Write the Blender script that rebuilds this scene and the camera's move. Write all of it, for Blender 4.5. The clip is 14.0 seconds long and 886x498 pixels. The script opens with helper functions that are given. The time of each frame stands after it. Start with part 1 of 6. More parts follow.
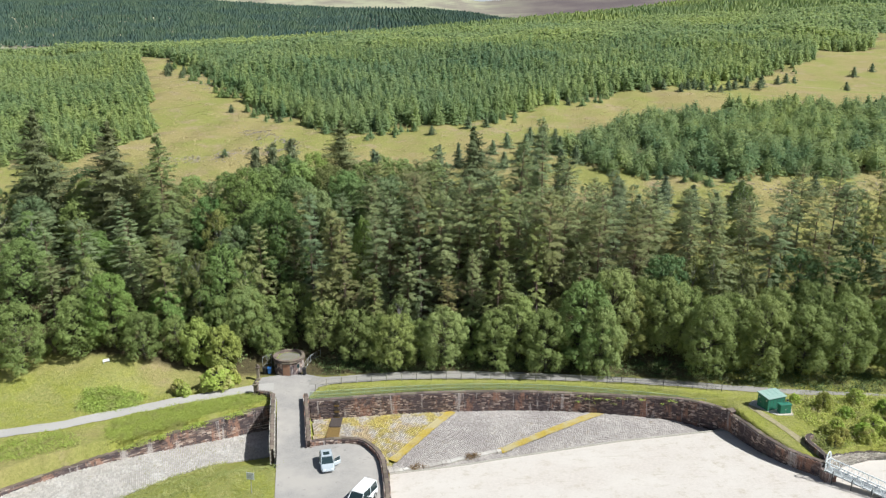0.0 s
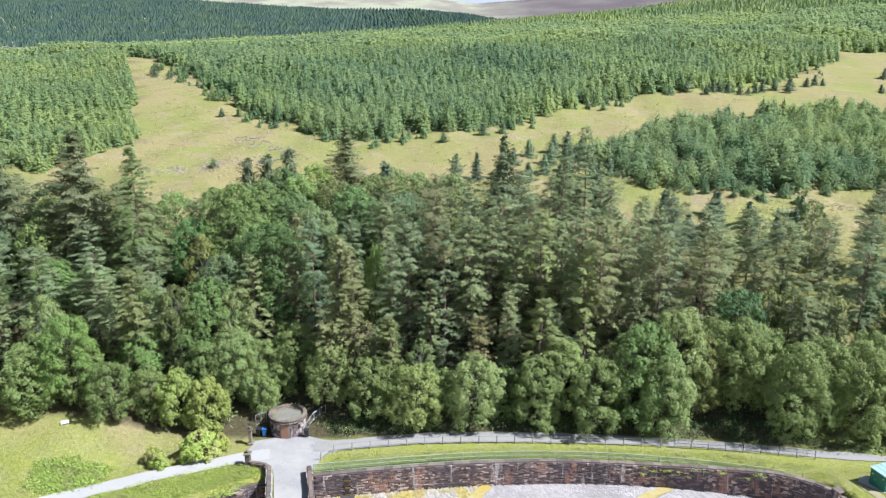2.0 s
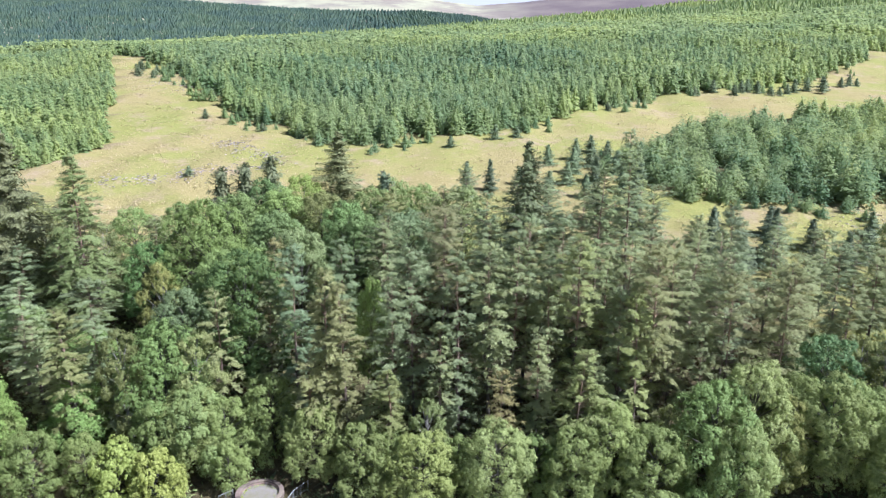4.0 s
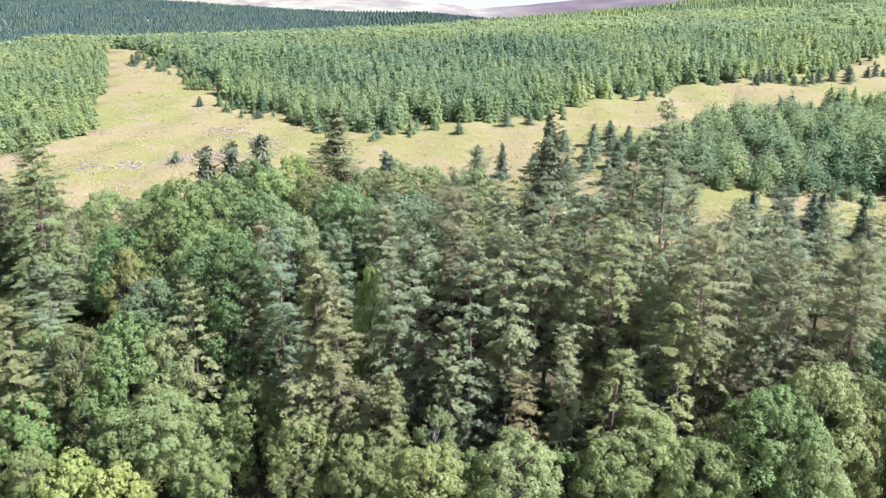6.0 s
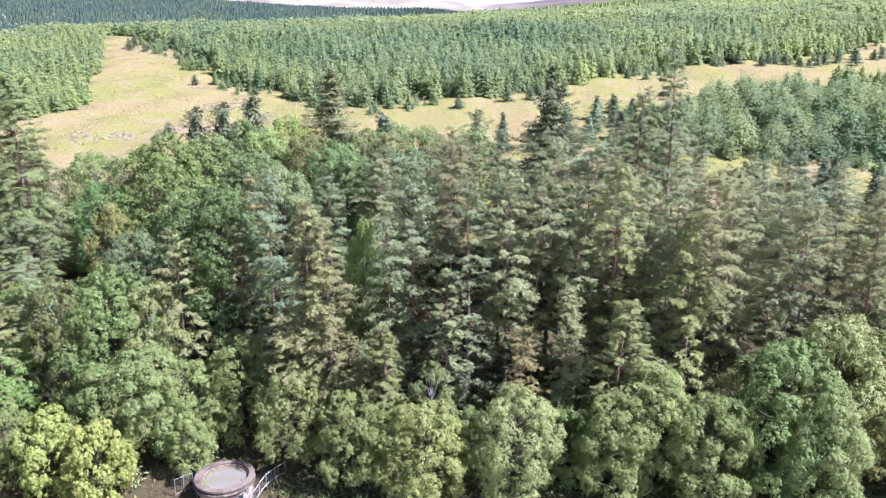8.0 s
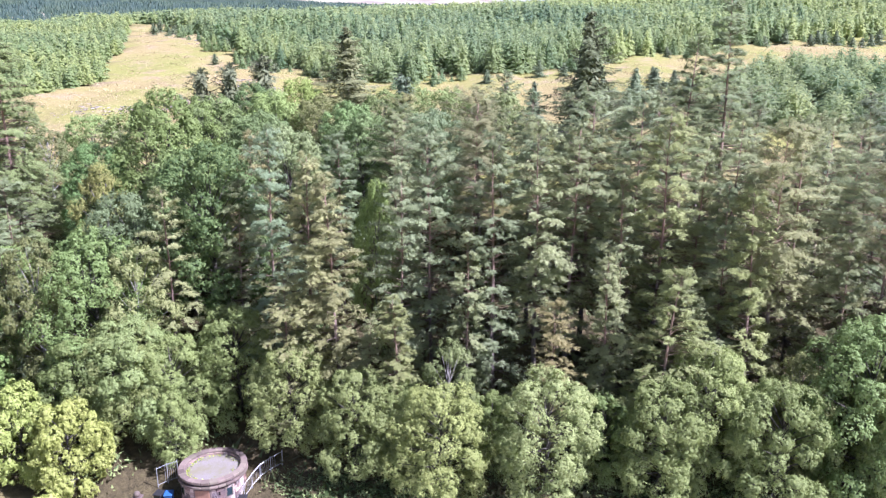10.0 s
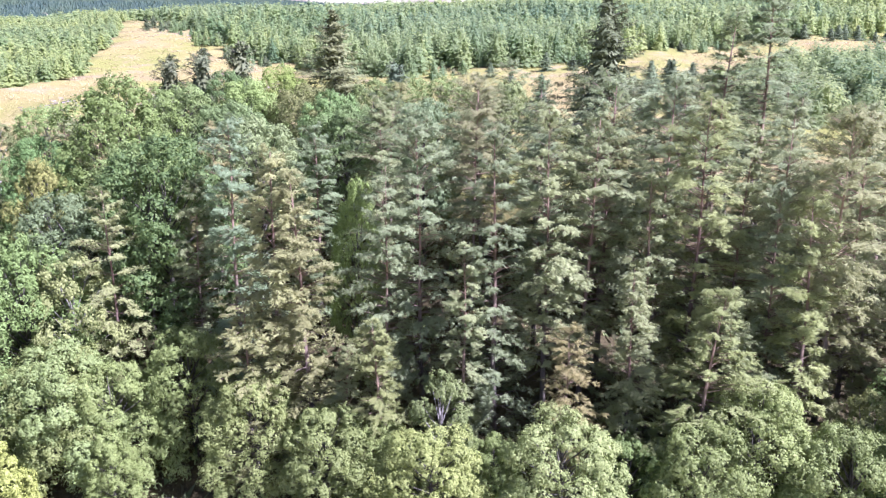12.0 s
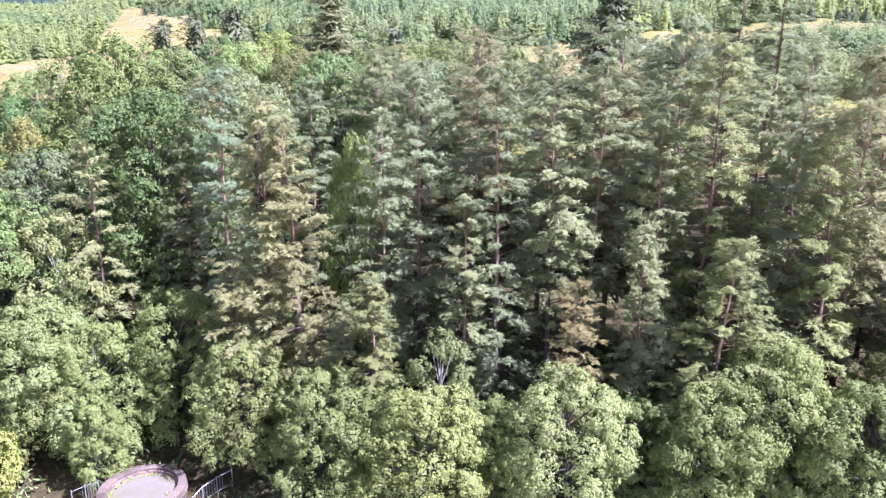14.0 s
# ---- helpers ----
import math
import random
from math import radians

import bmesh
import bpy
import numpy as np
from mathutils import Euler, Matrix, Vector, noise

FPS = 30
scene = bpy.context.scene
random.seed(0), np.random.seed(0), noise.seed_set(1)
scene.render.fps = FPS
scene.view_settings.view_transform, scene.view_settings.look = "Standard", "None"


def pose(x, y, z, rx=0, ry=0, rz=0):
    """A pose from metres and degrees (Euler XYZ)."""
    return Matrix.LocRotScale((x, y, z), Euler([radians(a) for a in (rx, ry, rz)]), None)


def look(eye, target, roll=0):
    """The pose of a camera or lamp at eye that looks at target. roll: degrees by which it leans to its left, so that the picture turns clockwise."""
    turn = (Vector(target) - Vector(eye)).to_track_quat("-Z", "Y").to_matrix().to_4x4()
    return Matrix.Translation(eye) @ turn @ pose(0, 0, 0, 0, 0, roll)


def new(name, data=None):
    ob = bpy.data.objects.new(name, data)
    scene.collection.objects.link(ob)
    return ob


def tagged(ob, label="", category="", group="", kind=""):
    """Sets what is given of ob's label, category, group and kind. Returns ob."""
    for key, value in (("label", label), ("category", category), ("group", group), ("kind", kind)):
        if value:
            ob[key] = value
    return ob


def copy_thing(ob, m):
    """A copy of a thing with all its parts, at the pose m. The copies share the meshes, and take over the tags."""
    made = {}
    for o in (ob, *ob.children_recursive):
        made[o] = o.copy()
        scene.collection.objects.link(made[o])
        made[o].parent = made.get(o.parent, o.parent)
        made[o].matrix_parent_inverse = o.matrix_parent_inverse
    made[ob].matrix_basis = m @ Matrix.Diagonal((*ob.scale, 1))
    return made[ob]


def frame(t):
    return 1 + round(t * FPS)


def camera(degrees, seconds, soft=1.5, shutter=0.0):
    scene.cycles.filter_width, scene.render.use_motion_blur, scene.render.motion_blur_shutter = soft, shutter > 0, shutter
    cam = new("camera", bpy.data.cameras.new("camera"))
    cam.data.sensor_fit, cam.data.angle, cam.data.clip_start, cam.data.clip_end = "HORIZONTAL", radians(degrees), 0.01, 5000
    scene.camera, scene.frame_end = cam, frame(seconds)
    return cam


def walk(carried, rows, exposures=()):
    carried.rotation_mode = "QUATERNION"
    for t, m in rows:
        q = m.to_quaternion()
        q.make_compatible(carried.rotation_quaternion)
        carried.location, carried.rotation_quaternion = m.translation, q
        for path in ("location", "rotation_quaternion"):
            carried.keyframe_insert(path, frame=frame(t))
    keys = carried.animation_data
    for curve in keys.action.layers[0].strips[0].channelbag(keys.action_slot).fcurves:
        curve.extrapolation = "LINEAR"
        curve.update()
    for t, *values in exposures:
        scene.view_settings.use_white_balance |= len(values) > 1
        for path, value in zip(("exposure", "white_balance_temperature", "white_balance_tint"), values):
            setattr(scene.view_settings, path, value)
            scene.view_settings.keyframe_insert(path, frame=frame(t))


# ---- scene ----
cam = camera(63.7, 14.0, soft=1.3)
METRES, EYE, TILT, LEAN, TURN = 75.0, 46.0, -15.0, 0.0, 0.0
ROWS = [
    (0.0, 0.0, 0.0, 0.0, -0.0, 0.0, 0.0),
    (0.5, -0.0267, 0.0576, 0.0137, -0.49, 0.02, 0.08),
    (1.0, -0.042, 0.118, 0.0276, -0.49, 0.07, 0.07),
    (1.5, -0.0534, 0.1805, 0.0415, -0.49, 0.12, 0.06),
    (2.0, -0.062, 0.2443, 0.056, -0.51, 0.16, 0.04),
    (2.5, -0.0679, 0.3093, 0.0709, -0.51, 0.19, 0.01),
    (3.0, -0.072, 0.3754, 0.0862, -0.53, 0.22, -0.02),
    (5.5, -0.0809, 0.6141, 0.0902, -0.15, 0.57, -0.18),
    (6.0, -0.0819, 0.6323, 0.0789, -0.04, 0.6, -0.2),
    (6.5, -0.0814, 0.642, 0.0647, 0.01, 0.58, -0.22),
    (7.0, -0.0804, 0.649, 0.0501, 0.03, 0.54, -0.22),
    (7.5, -0.0787, 0.6586, 0.0358, 0.04, 0.53, -0.22),
    (8.0, -0.0771, 0.6731, 0.024, 0.04, 0.46, -0.23),
    (10.5, -0.0661, 0.8052, -0.0091, 2.74, 0.28, -0.82),
    (11.0, -0.0647, 0.8342, -0.0018, 2.76, 0.23, -0.84),
    (11.5, -0.0637, 0.8652, 0.004, 2.77, 0.41, -0.86),
    (12.0, -0.0629, 0.8918, -0.0014, 2.77, 0.45, -0.87),
    (12.5, -0.0628, 0.911, -0.0123, 2.79, 0.42, -0.87),
    (13.0, -0.0631, 0.9195, -0.0237, 2.88, 0.31, -0.87),
    (13.5, -0.0628, 0.9218, -0.0323, 2.92, 0.12, -0.84),
    (14.0, -0.0618, 0.9202, -0.0332, 2.95, 0.04, -0.85),
]
EXPOSURES = [(0.0, 0.08, 5830, 6), (1.0, 0.27, 5560, 8), (3.0, 0.6, 5230, 15), (6.5, 0.87, 5230, 29), (11.0, 1.13, 5200, 40), (14.0, 1.27, 5180, 43)]
walk(cam, [(t, pose(0, 0, EYE, TILT, LEAN, TURN) @ pose(METRES * x, METRES * y, METRES * z, 90 + pitch, roll, yaw)) for t, x, y, z, yaw, pitch, roll in ROWS], EXPOSURES)

# ---- light ----
SUN_DIR = Vector((0.82, -0.25, 1.0)).normalized()
world = bpy.data.worlds.new("sky")
scene.world = world
world.use_nodes = True
sky = world.node_tree.nodes.new("ShaderNodeTexSky")
sky.sky_type, sky.sun_disc = "NISHITA", False
sky.sun_elevation = math.asin(SUN_DIR.z)
sky.sun_rotation = math.atan2(SUN_DIR.x, SUN_DIR.y)
sky.air_density, sky.dust_density, sky.ozone_density = 1.2, 2.5, 1.0
world.node_tree.nodes["Background"].inputs["Strength"].default_value = 0.05
wt = world.node_tree
# loose white cloud in the summer sky, thicker towards the horizon
coord = wt.nodes.new("ShaderNodeTexCoord")
split = wt.nodes.new("ShaderNodeSeparateXYZ")
puffs = wt.nodes.new("ShaderNodeTexNoise")
puffs.inputs["Scale"].default_value, puffs.inputs["Detail"].default_value = 3.5, 7.0
low = wt.nodes.new("ShaderNodeMapRange")
for key, v in (("From Min", 0.0), ("From Max", 0.3), ("To Min", 0.6), ("To Max", -0.3)):
    low.inputs[key].default_value = v
both = wt.nodes.new("ShaderNodeMath")
cover = wt.nodes.new("ShaderNodeValToRGB")
cover.color_ramp.elements[0].position, cover.color_ramp.elements[1].position = 0.52, 0.72
cloud = wt.nodes.new("ShaderNodeMix")
cloud.data_type = "RGBA"
cloud.inputs["B"].default_value = (11.5, 11.6, 11.8, 1)
wt.links.new(coord.outputs["Generated"], split.inputs[0])
wt.links.new(coord.outputs["Generated"], puffs.inputs["Vector"])
wt.links.new(split.outputs["Z"], low.inputs["Value"])
wt.links.new(low.outputs[0], both.inputs[0])
wt.links.new(puffs.outputs["Fac"], both.inputs[1])
wt.links.new(both.outputs[0], cover.inputs[0])
wt.links.new(cover.outputs[0], cloud.inputs["Factor"])
wt.links.new(sky.outputs[0], cloud.inputs["A"])
wt.links.new(cloud.outputs["Result"], wt.nodes["Background"].inputs["Color"])
sun = new("sun", bpy.data.lights.new("sun", "SUN"))
sun.data.energy, sun.data.angle, sun.data.color = 6.2, radians(0.6), (1.0, 0.95, 0.86)
sun.matrix_world = look(Vector((60, -20, 150)) + SUN_DIR * 40, (60, -20, 150))
rng = np.random.default_rng(7)


# ---- materials ----
class Mat:
    """A small builder for node materials."""

    def __init__(self, name, rough=0.8, spec=0.3, metal=0.0):
        self.m = bpy.data.materials.new(name)
        self.m.use_nodes = True
        self.t = self.m.node_tree
        self.b = self.t.nodes["Principled BSDF"]
        self.b.inputs["Roughness"].default_value = rough
        self.b.inputs["Specular IOR Level"].default_value = spec
        self.b.inputs["Metallic"].default_value = metal

    def node(self, kind, **values):
        n = self.t.nodes.new(kind)
        for k, v in values.items():
            n.inputs[k.replace("_", " ")].default_value = v
        return n

    def link(self, a, b):
        self.t.links.new(a, b)

    def noise(self, scale, detail=4.0, rough=0.6, world_space=True, stretch=None):
        n = self.node("ShaderNodeTexNoise", Scale=scale, Detail=detail, Roughness=rough)
        src = self.node("ShaderNodeNewGeometry").outputs["Position"] if world_space else self.node("ShaderNodeTexCoord").outputs["Object"]
        if stretch:
            mp = self.node("ShaderNodeMapping", Scale=stretch)
            self.link(src, mp.inputs["Vector"])
            src = mp.outputs[0]
        self.link(src, n.inputs["Vector"])
        return n.outputs["Fac"]

    def ramp(self, fac, *stops):
        n = self.node("ShaderNodeValToRGB")
        el = n.color_ramp.elements
        while len(el) < len(stops):
            el.new(0.5)
        for e, (p, c) in zip(el, stops):
            e.position, e.color = p, (*c, 1) if len(c) == 3 else c
        self.link(fac, n.inputs[0])
        return n.outputs[0]

    def mix(self, fac, a, b, mode="MIX"):
        n = self.node("ShaderNodeMix")
        n.data_type, n.blend_type = "RGBA", mode
        for sock, v in ((n.inputs["Factor"], fac), (n.inputs["A"], a), (n.inputs["B"], b)):
            if isinstance(v, (int, float)):
                sock.default_value = v
            elif isinstance(v, tuple):
                sock.default_value = (*v, 1)
            else:
                self.link(v, sock)
        return n.outputs["Result"]

    def attr(self, name):
        n = self.node("ShaderNodeAttribute")
        n.attribute_name = name
        return n.outputs["Fac"]

    def vary(self, color, amount_v=0.3, amount_h=0.04, source="object"):
        """Shift a colour's hue and value by a random number of the object or the island."""
        if source == "object":
            r = self.node("ShaderNodeObjectInfo").outputs["Random"]
        elif source == "island":
            r = self.node("ShaderNodeNewGeometry").outputs["Random Per Island"]
        else:
            r = self.attr(source)
        h = self.node("ShaderNodeHueSaturation")
        for key, lo, hi in (("Value", 1 - amount_v, 1 + amount_v), ("Hue", 0.5 - amount_h, 0.5 + amount_h)):
            mr = self.node("ShaderNodeMapRange", To_Min=lo, To_Max=hi)
            if key == "Hue":
                w = self.node("ShaderNodeMath")
                w.operation = "MULTIPLY"
                w.inputs[1].default_value = 7.31
                self.link(r, w.inputs[0])
                fr = self.node("ShaderNodeMath")
                fr.operation = "FRACT"
                self.link(w.outputs[0], fr.inputs[0])
                self.link(fr.outputs[0], mr.inputs["Value"])
            else:
                self.link(r, mr.inputs["Value"])
            self.link(mr.outputs[0], h.inputs[key])
        if isinstance(color, tuple):
            h.inputs["Color"].default_value = (*color, 1)
        else:
            self.link(color, h.inputs["Color"])
        return h.outputs[0]

    def bump(self, fac, strength=0.4, distance=0.05):
        n = self.node("ShaderNodeBump", Strength=strength, Distance=distance)
        self.link(fac, n.inputs["Height"])
        self.link(n.outputs[0], self.b.inputs["Normal"])
        return self

    def base(self, color):
        if isinstance(color, tuple):
            self.b.inputs["Base Color"].default_value = (*color, 1)
        else:
            self.link(color, self.b.inputs["Base Color"])
        self.color = color
        return self

    def through_light(self, share=0.3, tint=(0.35, 0.5, 0.1)):
        """Leaves let some light through."""
        tr = self.node("ShaderNodeBsdfTranslucent")
        self.link(self.mix(0.6, self.color, tint), tr.inputs["Color"]) if not isinstance(self.color, tuple) else None
        mx = self.node("ShaderNodeMixShader", Fac=share)
        out = self.t.nodes["Material Output"]
        self.link(self.b.outputs[0], mx.inputs[1])
        self.link(tr.outputs[0], mx.inputs[2])
        self.link(mx.outputs[0], out.inputs["Surface"])
        return self


def foliage(name, dark, light, hue=0.012, value=0.22, share=0.18, second=None, tones=()):
    """Leaves: shades from leaf to leaf, a tone of its own for each tree, patches of a second colour."""
    m = Mat(name, rough=0.62, spec=0.25)
    isl = m.node("ShaderNodeNewGeometry").outputs["Random Per Island"]
    c = m.ramp(isl, (0.0, dark), (1.0, light))
    if tones:
        w = m.node("ShaderNodeMath")
        w.operation = "MULTIPLY"
        w.inputs[1].default_value = 13.7
        m.link(m.node("ShaderNodeObjectInfo").outputs["Random"], w.inputs[0])
        f = m.node("ShaderNodeMath")
        f.operation = "FRACT"
        m.link(w.outputs[0], f.inputs[0])
        c = m.mix(1.0, c, m.ramp(f.outputs[0], *[(k / max(1, len(tones) - 1), t) for k, t in enumerate(tones)]), "MULTIPLY")
    if second:
        c = m.mix(m.ramp(m.noise(0.45, 3), (0.5, (0, 0, 0)), (0.66, (0.8, 0.8, 0.8))), c, second)
    c = m.vary(c, value, hue)
    # each tree's own leaf colour
    c = m.mix(1.0, c, m.node("ShaderNodeObjectInfo").outputs["Color"], "MULTIPLY")
    m.base(c).through_light(share, tuple(min(1, v * 1.6) for v in light))
    return m.m


PINE = foliage("pine_needles", (0.238, 0.275, 0.142), (0.345, 0.385, 0.205), share=0.3, value=0.1, hue=0.006)
SPRUCE = foliage("spruce_needles", (0.123, 0.144, 0.0741), (0.27, 0.289, 0.148), tones=((0.9, 0.97, 0.95), (1.15, 1.1, .9)))
LEAF = foliage("broad_leaves", (0.205, 0.262, 0.088), (0.315, 0.38, 0.14), value=0.1, share=0.2, hue=0.006)
LEAF_DARK = foliage("dark_sycamore_leaves", (0.0638, 0.115, 0.0425), (0.153, 0.225, 0.085), value=0.15, hue=0.008)
BIRCH = foliage("birch_leaves", (0.156, 0.187, 0.0909), (0.296, 0.335, 0.182), value=0.22, tones=((0.85, 0.97, 0.95), (1.05, 1.1, .75), (1.15, 0.98, 0.75), (0.75, 0.95, 0.7), (1.1, 1.15, .7)))
GOLD = foliage("golden_leaves", (0.215, 0.255, 0.05), (0.37, 0.41, 0.12), value=0.1)
RUSH = foliage("rush_blades", (0.20, 0.22, 0.07), (0.34, 0.34, 0.13), value=0.1)
SAPLING = foliage("sapling_needles", (0.115, 0.155, 0.09), (0.215, 0.26, 0.145), value=0.2)
BRACKEN = foliage("bracken_fronds", (0.24, 0.31, 0.055), (0.44, 0.485, 0.115), value=0.1, second=(0.313, 0.304, 0.114))
KNOLL = foliage("knoll_weeds", (0.269, 0.336, 0.055), (0.493, 0.538, 0.132), value=0.12, second=(0.448, 0.381, 0.165))
SCRUB = foliage("scrub_leaves", (0.17, 0.21, 0.06), (0.36, 0.38, 0.13), value=0.1, second=(0.32, 0.26, 0.18))
# scrub under the trees: their shade is put into its leaf colour
SHADE_SCRUB = foliage("shade_darkened_scrub_leaves", (0.0546, 0.0897, 0.0273), (0.133, 0.176, 0.0624), value=0.1, second=(0.187, 0.148, 0.0936))
GRASS_BLADE = foliage("grass_blades", (0.20, 0.228, 0.06), (0.38, 0.39, 0.14), value=0.1, second=(0.448, 0.404, 0.181))
LITTER = foliage("brown_litter", (0.14, 0.095, 0.05), (0.30, 0.21, 0.11), value=0.1)
DRY_BLADE = foliage("dry_grass_blades", (0.30, 0.26, 0.12), (0.55, 0.46, 0.25), value=0.1)


def plantation_mat(name, dark, light):
    m = Mat(name, rough=0.65, spec=0.2)
    c = m.ramp(m.attr("tint"), (0.0, dark), (1.0, light))
    c = m.mix(m.ramp(m.noise(0.012, 3), (0.4, (0, 0, 0)), (0.62, (1, 1, 1))), c, m.mix(1.0, c, (1.3, 1.2, 0.92), "MULTIPLY"))
    c = m.vary(c, 0.08, 0.006, "island")
    m.base(c).through_light(0.52, light)
    return m.m


YOUNG = plantation_mat("young_spruce_needles", (0.158, 0.25, 0.145), (0.33, 0.405, 0.178))
LARCH = plantation_mat("young_mixed_conifer_needles", (0.15, 0.24, 0.138), (0.385, 0.445, 0.19))
# distance haze is mixed into these needles: bluer, with a narrow range
HAZED_WOOD = plantation_mat("hazed_spruce_needles", (0.085, 0.145, 0.12), (0.145, 0.215, 0.165))


def bark(name, a, b, upper=None):
    m = Mat(name, rough=0.9, spec=0.15)
    n = m.noise(3.0, 5, 0.7, False, (3, 3, 0.6))
    c = m.ramp(n, (0.3, a), (0.75, b))
    if upper:
        z = m.node("ShaderNodeSeparateXYZ")
        m.link(m.node("ShaderNodeTexCoord").outputs["Object"], z.inputs[0])
        up = m.node("ShaderNodeMapRange", From_Min=6.0, From_Max=13.0)
        m.link(z.outputs["Z"], up.inputs["Value"])
        c = m.mix(up.outputs[0], c, upper)
    return m.base(m.vary(c, 0.25, 0.01)).bump(n, 0.7, 0.05).m


BARK_PINE = bark("pine_bark", (0.10, 0.085, 0.075), (0.26, 0.22, 0.19), (0.30, 0.21, 0.155))
BARK_GREY = bark("grey_bark", (0.06, 0.054, 0.0432), (0.15, 0.139, 0.115))
BARK_BIRCH = bark("birch_bark", (0.20, 0.18, 0.16), (0.42, 0.40, 0.37))


def ground_mat():
    m = Mat("grass_and_heath", rough=0.95, spec=0.1)
    fine, mid, wide = m.noise(2.2, 6, 0.75), m.noise(0.35, 5, 0.65), m.noise(0.045, 4, 0.6)
    green = m.ramp(fine, (0.25, (0.19, 0.21, 0.04)), (0.55, (0.31, 0.315, 0.07)), (0.8, (0.43, 0.41, 0.12)))
    patch = m.ramp(mid, (0.42, (0, 0, 0)), (0.62, (1, 1, 1)))
    green = m.mix(patch, green, m.ramp(fine, (0.3, (0.20, 0.22, 0.06)), (0.75, (0.42, 0.38, 0.14))))
    straw = m.ramp(fine, (0.25, (0.215, 0.178, 0.072)), (0.5, (0.31, 0.26, 0.11)), (0.8, (0.41, 0.35, 0.165)))
    straw = m.mix(m.ramp(wide, (0.42, (0, 0, 0)), (0.58, (1, 1, 1))), straw, m.ramp(fine, (0.3, (0.19, 0.205, 0.055)), (0.75, (0.34, 0.32, 0.105))))
    straw = m.mix(m.ramp(m.noise(0.12, 5, 0.7), (0.53, (0, 0, 0)), (0.66, (0.9, 0.9, 0.9))), straw, m.ramp(fine, (0.3, (0.27, 0.205, 0.115)), (0.7, (0.41, 0.325, 0.205))))
    straw = m.mix(m.ramp(m.noise(0.4, 6, 0.75), (0.56, (0, 0, 0)), (0.68, (0.7, 0.7, 0.7))), straw, (0.24, 0.19, 0.085))
    litter = m.ramp(fine, (0.3, (0.05, 0.042, 0.025)), (0.6, (0.12, 0.10, 0.05)), (0.85, (0.10, 0.13, 0.04)))
    moor = m.ramp(m.noise(0.006, 5, 0.6), (0.4, (0.24, 0.21, 0.17)), (0.55, (0.33, 0.32, 0.22)), (0.7, (0.38, 0.37, 0.25)))
    c = m.mix(m.attr("dry"), green, straw)
    c = m.mix(m.attr("litter"), c, litter)
    c = m.mix(m.attr("moor"), c, moor)
    c = m.mix(m.attr("heath"), c, m.ramp(m.noise(0.004, 5, 0.6), (0.4, (0.13, 0.105, 0.105)), (0.62, (0.19, 0.16, 0.14))))
    return m.base(c).bump(fine, 0.9, 0.25).m


GROUND = ground_mat()


def speckled(name, a, b, c=None, scale=6.0, rough=0.85, bump=0.3, wide=0.3, stain=None, spec=0.3, source=None, metal=0.0):
    m = Mat(name, rough=rough, spec=spec, metal=metal)
    n = m.noise(scale, 6, 0.7)
    col = m.ramp(n, (0.3, a), (0.7, b))
    w = m.ramp(m.noise(wide, 4, 0.6), (0.42, (0, 0, 0)), (0.62, (1, 1, 1)))
    if c:
        col = m.mix(w, col, c)
    if stain:
        col = m.mix(m.ramp(m.noise(wide * 2.7, 6, 0.75), (0.58, (0, 0, 0)), (0.68, (1, 1, 1))), col, stain)
    if source:
        col = m.vary(col, 0.35, 0.02, source)
    return m.base(col).bump(n, bump, 0.03).m


PALE_ASPHALT = speckled("bleached_asphalt", (0.36, 0.335, 0.31), (0.48, 0.45, 0.42), (0.42, 0.395, 0.37), 9, stain=(0.32, 0.30, 0.275))
ASPHALT = speckled("worn_asphalt", (0.27, 0.252, 0.238), (0.37, 0.347, 0.325), (0.41, 0.375, 0.342), 7, wide=0.16, stain=(0.25, 0.238, 0.225))
# slightly darker than the deck's asphalt
LANE_ASPHALT = speckled("grey_lane_asphalt", (0.25, 0.232, 0.215), (0.345, 0.32, 0.295), (0.31, 0.285, 0.25), 7, wide=0.3, stain=(0.22, 0.21, 0.17))


def apron_mat():
    m = Mat("sun_bleached_concrete", rough=0.9, spec=0.2)
    n, mid, wide = m.noise(3, 7, 0.8), m.noise(0.6, 7, 0.78), m.noise(0.13, 5, 0.65)
    c = m.ramp(n, (0.3, (0.50, 0.445, 0.40)), (0.7, (0.64, 0.575, 0.52)))
    c = m.mix(m.ramp(wide, (0.4, (0, 0, 0)), (0.65, (0.7, 0.7, 0.7))), c, (0.63, 0.58, 0.53))
    c = m.mix(m.ramp(mid, (0.54, (0, 0, 0)), (0.68, (0.6, 0.6, 0.6))), c, (0.40, 0.335, 0.245))
    streak = m.noise(1.1, 5, 0.7, True, (0.25, 1.6, 1))
    c = m.mix(m.ramp(streak, (0.6, (0, 0, 0)), (0.7, (0.5, 0.5, 0.5))), c, (0.40, 0.35, 0.26))
    return m.base(c).bump(n, 0.3, 0.03).m


CONCRETE = apron_mat()
GRAVEL = speckled("roof_gravel", (0.17, 0.155, 0.14), (0.29, 0.265, 0.24), (0.20, 0.185, 0.12), 12, wide=0.6, stain=(0.18, 0.19, 0.075))


